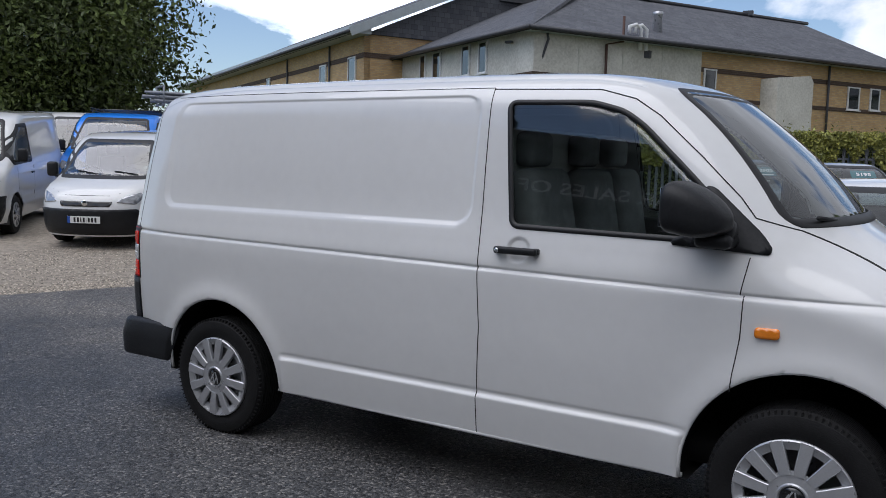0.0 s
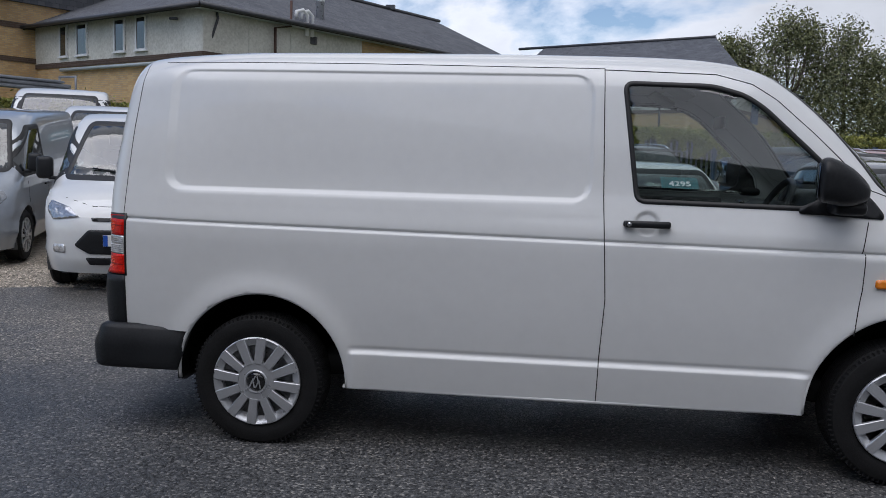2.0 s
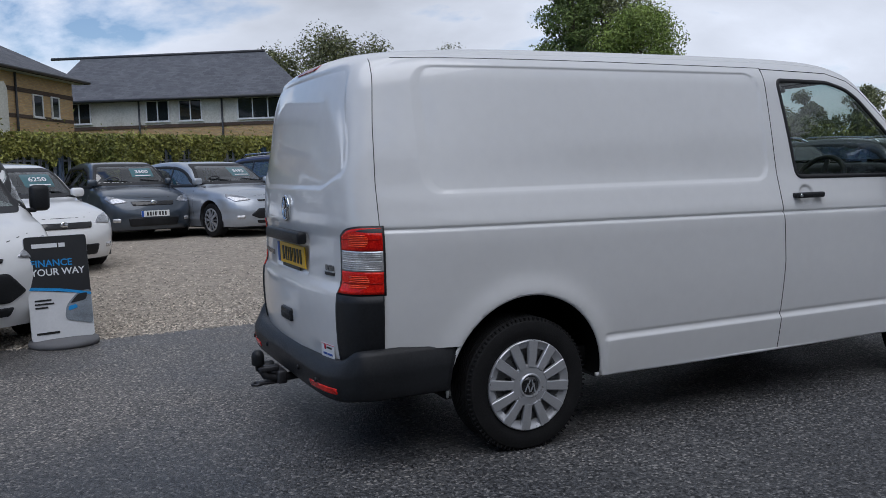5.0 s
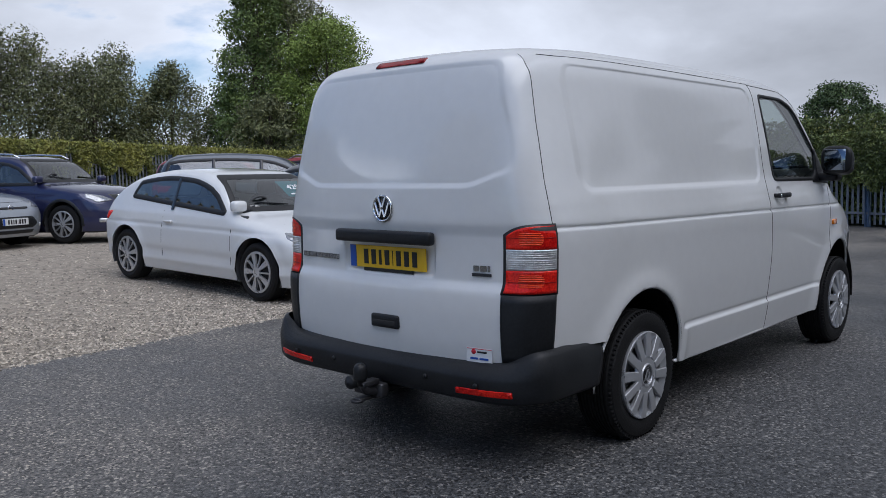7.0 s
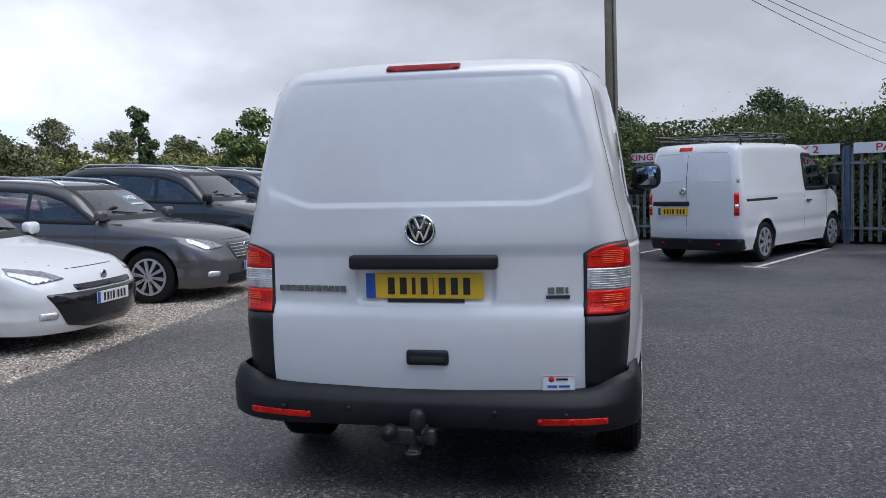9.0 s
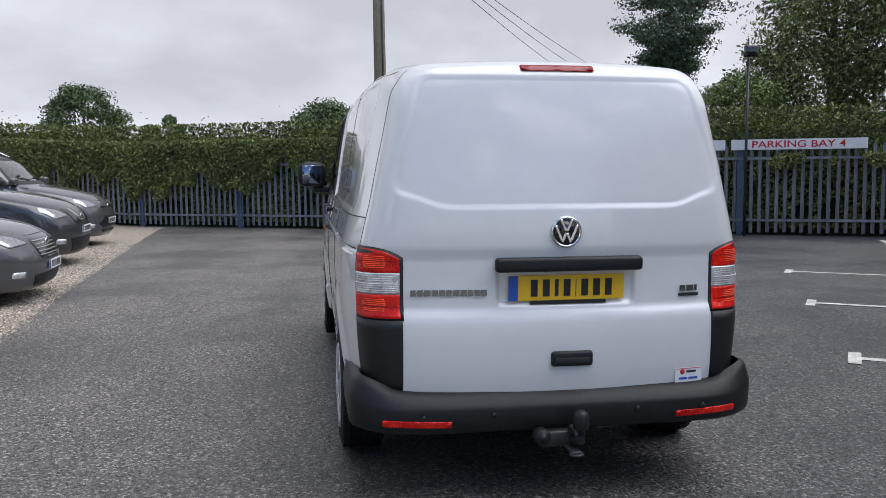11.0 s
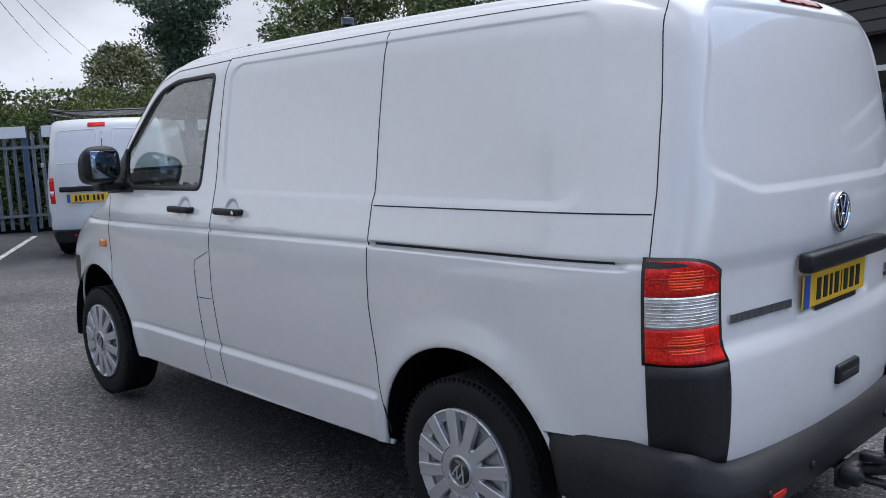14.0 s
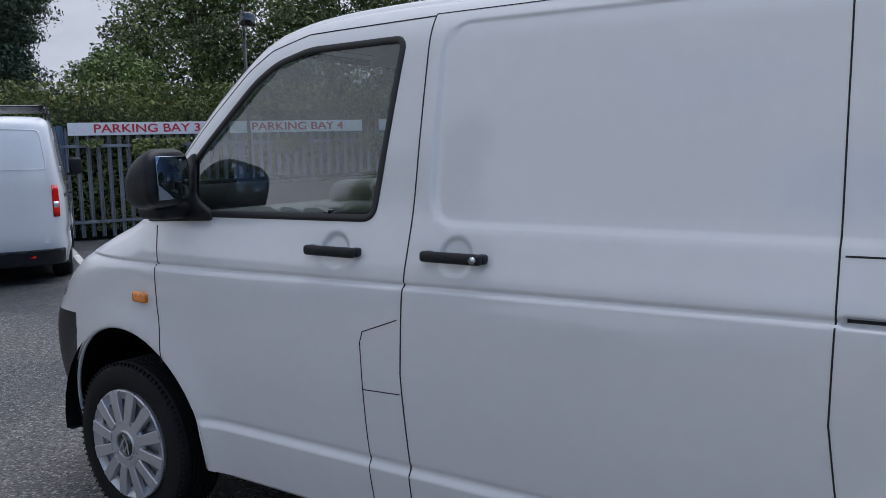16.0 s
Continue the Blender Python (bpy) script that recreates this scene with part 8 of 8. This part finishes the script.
# in its own frame: x along the front, -y towards the yard, z up
part("core", join(box(3.35, 0.2, OH, (1.69, 0.16, OH / 2)), box(14.0, 0.2, OH - 2.43, (10.4, 0.16, 2.43 + (OH - 2.43) / 2)), box(9.0, 0.2, OH, (12.4, 0.16, OH / 2)), box(0.2, 7.0, OH, (0.12, 3.6, OH / 2)), box(16.8, 0.2, OH, (8.6, 7.1, OH / 2)),
                  box(0.2, 7.0, OH, (16.9, 3.6, OH / 2)), box(4.6, 0.14, 2.6, (5.6, 0.72, 1.3))), CLAD, office, smooth=False)
part("roof", box(17.6, 7.8, 0.18, (8.5, 3.5, OH + 0.09), 0.02), GUTTER, office, "flat dark roof", smooth=False)
part("fascia", box(17.6, 0.06, 0.30, (8.5, -0.10, OH - 0.1)), CLAD, office, smooth=False)
board_me = {}


def clad_board(x0, x1, z, parent=office, h=0.152, end=None):
    w = x1 - x0
    key = round(w, 3)
    if key not in board_me:
        b = bmesh.new()
        pr = [(0.0, 0.0), (-0.030, 0.002), (-0.032, 0.012), (-0.012, h - 0.004), (0.0, h)]
        a = [b.verts.new((0, y, zz)) for y, zz in pr]
        c = [b.verts.new((w, y, zz)) for y, zz in pr]
        for i in range(len(pr) - 1):
            b.faces.new((a[i], c[i], c[i + 1], a[i + 1]))
        b.faces.new(a)
        b.faces.new(c[::-1])
        bmesh.ops.recalc_face_normals(b, faces=b.faces)
        me = bpy.data.meshes.new("board")
        b.to_mesh(me)
        b.free()
        me.materials.append(CLAD)
        board_me[key] = me
    o = new("board", board_me[key])
    o.parent = parent
    o.matrix_basis = pose(x0, 0.055, z) if end is None else end @ pose(x0, 0, z)


k = 0
while 0.05 + 0.15 * k < OH - 0.2:
    z = 0.05 + 0.15 * k
    if 0.86 < z < 1.86:
        clad_board(0.0, 1.12, z)
        clad_board(2.31, 3.38, z)
    elif z < 2.38:
        clad_board(0.0, 3.38, z)
    else:
        clad_board(0.0, 8.0, z)
        clad_board(8.0, 16.9, z)
    if z < 2.38:
        if 0.75 < z < 2.0:
            clad_board(7.95, 8.6, z)
            clad_board(10.9, 12.2, z)
            clad_board(14.4, 16.9, z)
        else:
            clad_board(7.95, 16.9, z)
    clad_board(0.0, 7.0, z, office, end=pose(0.03, 0, 0, 0, 0, 90) @ pose(0, 0.0, 0) )
    k += 1


def upvc(parent, x0, x1, z0, z1, y=0.0, split=None, name="window", doors=0):
    w, h, t = x1 - x0, z1 - z0, 0.07
    win = part(name, box(w, 0.02, h, (w / 2, 0.05, h / 2)), ROOMDARK, parent, "white plastic framed " + name, smooth=False, m=pose(x0, y, z0))
    fr = [box(w, 0.09, t, (w / 2, 0, t / 2)), box(w, 0.09, t, (w / 2, 0, h - t / 2)), box(t, 0.088, h, (t / 2, 0, h / 2)), box(t, 0.088, h, (w - t / 2, 0, h / 2))]
    if split:
        fr.append(box(w, 0.10, t * 1.1, (w / 2, -0.005, h * split)))
    for k in range(1, doors):
        fr.append(box(t * 1.6, 0.086, h, (w * k / doors, 0, h / 2)))
    part("frame", join(*fr), FRAME, win, smooth=False)
    for k in range(max(1, doors)):
        n = max(1, doors)
        part("pane", box(w / n - t * 1.3, 0.006, h - 2 * t, (w * (k + 0.5) / n, 0.0, h / 2)), DARKGLASS, win, smooth=False)
    return win


wn = upvc(office, 1.14, 2.29, 0.92, 1.90, 0.02, 0.62)
part("sill", box(1.25, 0.16, 0.05, (0.575, -0.06, -0.02), 0.01), FRAME, wn, smooth=False)
part("blue_box", box(0.42, 0.02, 0.30, (0.33, -0.012, 0.26)), material("blue_card_print", (0.02, 0.27, 0.62), 0.45), wn, smooth=False)
dr = upvc(office, 3.86, 7.4, 0.03, 2.05, 0.26, None, "glazed_door", 4)
for k in range(2):
    part("door_handle", box(0.03, 0.06, 0.16, (0.86 + 1.77 * k, -0.06, 1.0), 0.01), SILVER, dr)
upvc(office, 8.62, 10.88, 0.82, 2.05, 0.02, 0.7, "window", 2)
upvc(office, 12.22, 14.38, 0.82, 2.05, 0.02, 0.7, "window", 2)
part("step", box(4.6, 1.0, 0.06, (5.65, 0.1, 0.03), 0.01), PAVE, office, smooth=False)
sg = part("office_sign", box(3.3, 0.03, 0.42, (0, 0, 0), 0.004), CLAD, office, "black fascia sign with white lettering", smooth=False, m=pose(8.5, -0.07, 3.05))
lettering("CAR SALES OFFICE", 0.30, STICKERWHITE, sg, pose(0, -0.018, 0, 90, 0, 0) @ Matrix.Diagonal((1.12, 1, 1, 1)))
part("rain_pipe", tube([(0.02, -0.06, 0.05), (0.02, -0.06, 3.6)], 0.04, 8), GUTTER, office)
tagged(part("pavement", box(18, 1.15, 0.05, (8.4, -0.5, 0.012)), PAVE, smooth=False, m=office.matrix_basis.copy()), "worn concrete strip along the office", "pavement", kind="structure")

# ---------------------------------------------------------------- trees
BARK = material("grey_brown_bark", (0.10, 0.08, 0.06), 0.9, scale=4, vary=0.4, bump=0.6, bump_scale=25)
LEAVES = {
    "dark": material("dark_green_leaves", (0.085, 0.125, 0.04), 0.6, scale=0.5, vary=0.3, random_tint=0.6, island=True, second=(0.032, 0.058, 0.018)),
    "mid": material("mid_green_leaves", (0.14, 0.185, 0.045), 0.6, scale=0.5, vary=0.35, random_tint=0.55, island=True, second=(0.06, 0.10, 0.028)),
    "light": material("light_green_leaves", (0.22, 0.28, 0.055), 0.6, scale=0.5, vary=0.35, random_tint=0.5, island=True, second=(0.10, 0.15, 0.034)),
    "olive": material("olive_green_leaves", (0.16, 0.165, 0.07), 0.6, scale=0.5, vary=0.35, random_tint=0.55, island=True, second=(0.07, 0.085, 0.036)),
    "crown": material("deep_yellow_green_leaves", (0.075, 0.100, 0.020), 0.6, scale=0.5, vary=0.35, random_tint=0.6, island=True, second=(0.04, 0.062, 0.014)),
    "deep": material("deep_green_leaves", (0.12, 0.15, 0.04), 0.6, scale=0.5, vary=0.35, random_tint=0.6, island=True, second=(0.05, 0.07, 0.02)),
    "pine": material("blue_green_needles", (0.075, 0.115, 0.065), 0.65, scale=0.6, vary=0.35, random_tint=0.5, island=True, second=(0.028, 0.05, 0.03)),
}


def tree(spot, height, width, low, leaf, count, size, seed, label, shape="round", lean=0.0, group="", fork=5):
    """tree > trunk (with limbs), crown of many leaf blades set in uneven clumps."""
    rng = np.random.default_rng(seed)
    x, y = spot
    z0 = G(x, y) - 0.03
    t = thing("tree", label, "tree", pose(x, y, z0), group)
    ch = height - low
    clumps = []
    tries = 0
    count = int(count * 1.9)
    size = size * 0.74
    want = max(22, int(count / 210))
    while len(clumps) < want and tries < 5000:
        tries += 1
        q = rng.uniform(0, 1)
        if shape == "column":
            rad = width / 2 * (1 - 0.75 * q ** 2.2) * (0.5 + 0.5 * min(1, q * 6))
        elif shape == "pine":
            rad = width / 2 * (0.55 + 0.45 * math.sin(q * 9 + seed)) * (1 - 0.55 * q)
        elif shape == "birch":
            rad = width / 2 * math.sin(math.pi * min(1, 0.14 + 0.86 * q)) ** 0.55
        else:
            rad = width / 2 * math.sin(math.pi * min(1, 0.10 + 0.90 * q) ** 0.9) ** 0.5
        a = rng.uniform(0, 2 * math.pi)
        r = rad * math.sqrt(rng.uniform(0.08, 1))
        r *= 1 + 0.28 * noise.noise((math.cos(a) * 1.5 + seed, math.sin(a) * 1.5, q * 3))
        c = np.array([r * math.cos(a) + lean * q, r * math.sin(a), low + ch * q])
        clumps.append((c, rng.uniform(0.55, 1.25) * (0.16 * width if shape != "column" else 0.2 * width)))
    pts, nrs = [], []
    per = count // len(clumps)
    for c, r in clumps:
        d = rng.normal(size=(per, 3))
        d /= np.linalg.norm(d, axis=1, keepdims=True)
        flat = (1.0, 1.0, 0.34 if shape == "pine" else (1.15 if shape == "birch" else 0.72))
        p = c + d * r * flat * (rng.uniform(0.25, 1.12, (per, 1)) ** 0.6)
        pts.append(p)
        nrs.append(d + (0, 0, 0.35))
    v, f = leaf_cloud(np.concatenate(pts), np.concatenate(nrs), size, rng)
    part("crown", (v, [], f), LEAVES[leaf], t, smooth=False)
    rt = 0.018 * height + 0.05
    bms = [tube([(0, 0, 0), (0.03 * lean, 0, low), (0.4 * lean, 0.1, low + ch * 0.45), (0.85 * lean, 0, low + ch * 0.9)], rt, 10, 0.03)]
    order = rng.permutation(len(clumps))[: 16]
    for i in order:
        c, r = clumps[i]
        s = max(0.4 * low, min(c[2] - 0.25 * height, 0.8 * height) * rng.uniform(0.5, 0.9))
        a = np.array([lean * max(0, (s - low) / ch) * 0.9, 0, s])
        mid = (a + c) / 2 + (0, 0, -0.03 * height) + rng.normal(size=3) * 0.15
        bms.append(tube([tuple(a), tuple(mid), tuple(c)], rt * 0.38, 6, 0.012))
    part("trunk", join(*bms), BARK, t)
    return t


tree((-23.6, 12.3), 10.5, 9.4, 1.9, "crown", 66000, 0.14, 21, "large spreading green tree with a dense crown behind the vans")
for i, (x, y, h, w, lf) in enumerate(((13.5, 56, 9.6, 7, "olive"), (17.0, 55, 10.8, 8, "olive"), (21.0, 56, 10.2, 8, "olive"), (24.5, 54, 9.4, 7, "olive"), (27.5, 57, 10.2, 7, "olive"), (31, 55, 9.2, 6.5, "olive"), (35, 52, 8.2, 7, "dark"))):
    tree((x, y), h, w, 1.0, lf, 10000, 0.15, 30 + i, "tall birch-like tree with drooping olive foliage", "birch", group="trees behind the far wing")
tree((26.6, 38.4), 15.8, 4.6, 1.5, "mid", 22000, 0.13, 41, "tall narrow poplar tree", "column")
tree((29.0, 38.0), 12.6, 6.0, 2.0, "olive", 15000, 0.13, 42, "loose-crowned tree beside a poplar", "birch")
tree((28.2, 34.0), 9.6, 6.4, 0.8, "light", 24000, 0.11, 43, "light green broadleaf tree")
tree((24.5, 34.5), 5.2, 4.5, 0.6, "olive", 6000, 0.14, 44, "green broadleaf tree behind the hedge")
tree((38.0, 34.0), 4.4, 5.0, 0.5, "olive", 6000, 0.15, 45, "low olive-green tree behind the hedge")
for i, (x, y, h) in enumerate(((70, 76, 8.5), (74, 71, 9.2), (77, 66, 9.0), (80, 61, 8.8), (83, 55, 7.6), (86, 49, 7.0), (66, 80, 8.0), (88, 42, 6.6))):
    tree((x, y), h, 6.5, 1.5, "olive", 5000, 0.24, 50 + i, "distant broadleaf tree on the skyline", group="distant trees")
tree((48.0, 31.0), 6.5, 2.4, 0.5, "dark", 3500, 0.18, 61, "small dark conifer beyond the cars", "column")
tree((59.6, 16.1), 6.9, 5.4, 0.6, "dark", 11000, 0.15, 62, "lone rounded tree beyond the hedge")
tree((52.0, 9.5), 4.3, 2.6, 0.6, "dark", 1800, 0.22, 66, "small dark tree beyond the hedge")
tree((40.5, -7.8), 5.0, 5.6, 0.6, "dark", 9000, 0.13, 63, "low dark tree beyond the hedge")
tree((43.0, -0.6), 4.6, 5.6, 0.6, "dark", 9000, 0.13, 64, "low dark tree beyond the hedge")
tree((47.3, 22.2), 5.6, 5.0, 0.6, "mid", 4000, 0.22, 65, "green tree beyond the hedge")
tree((32.6, -15.4), 11.2, 6.6, 2.2, "pine", 24000, 0.11, 71, "dark pine with layered blue-green branches", "pine")
tree((25.8, -18.9), 9.2, 6.6, 1.2, "deep", 20000, 0.12, 72, "broadleaf tree with yellowing tips behind the hedge")
tree((20.5, -20.6), 8.4, 5.6, 1.0, "deep", 16000, 0.12, 73, "broadleaf tree behind the hedge")
tree((17.2, -22.6), 8.2, 6.5, 1.0, "deep", 14000, 0.12, 74, "broadleaf tree behind the hedge")
tree((31.0, -12.0), 5.2, 4.0, 0.8, "olive", 9000, 0.10, 75, "olive-green tree behind the hedge")
tree((25.2, -14.9), 4.6, 3.6, 0.8, "mid", 8000, 0.10, 76, "light green young tree behind the hedge")
make_hedge("far_hedge", (38.0, 49.0), (62.0, 22.0), 3.0, 3.0, lambda x, y: 0.27, 9000, 0.22, 0.4, 81, "distant olive-green hedgerow beyond the yard", 0.3)
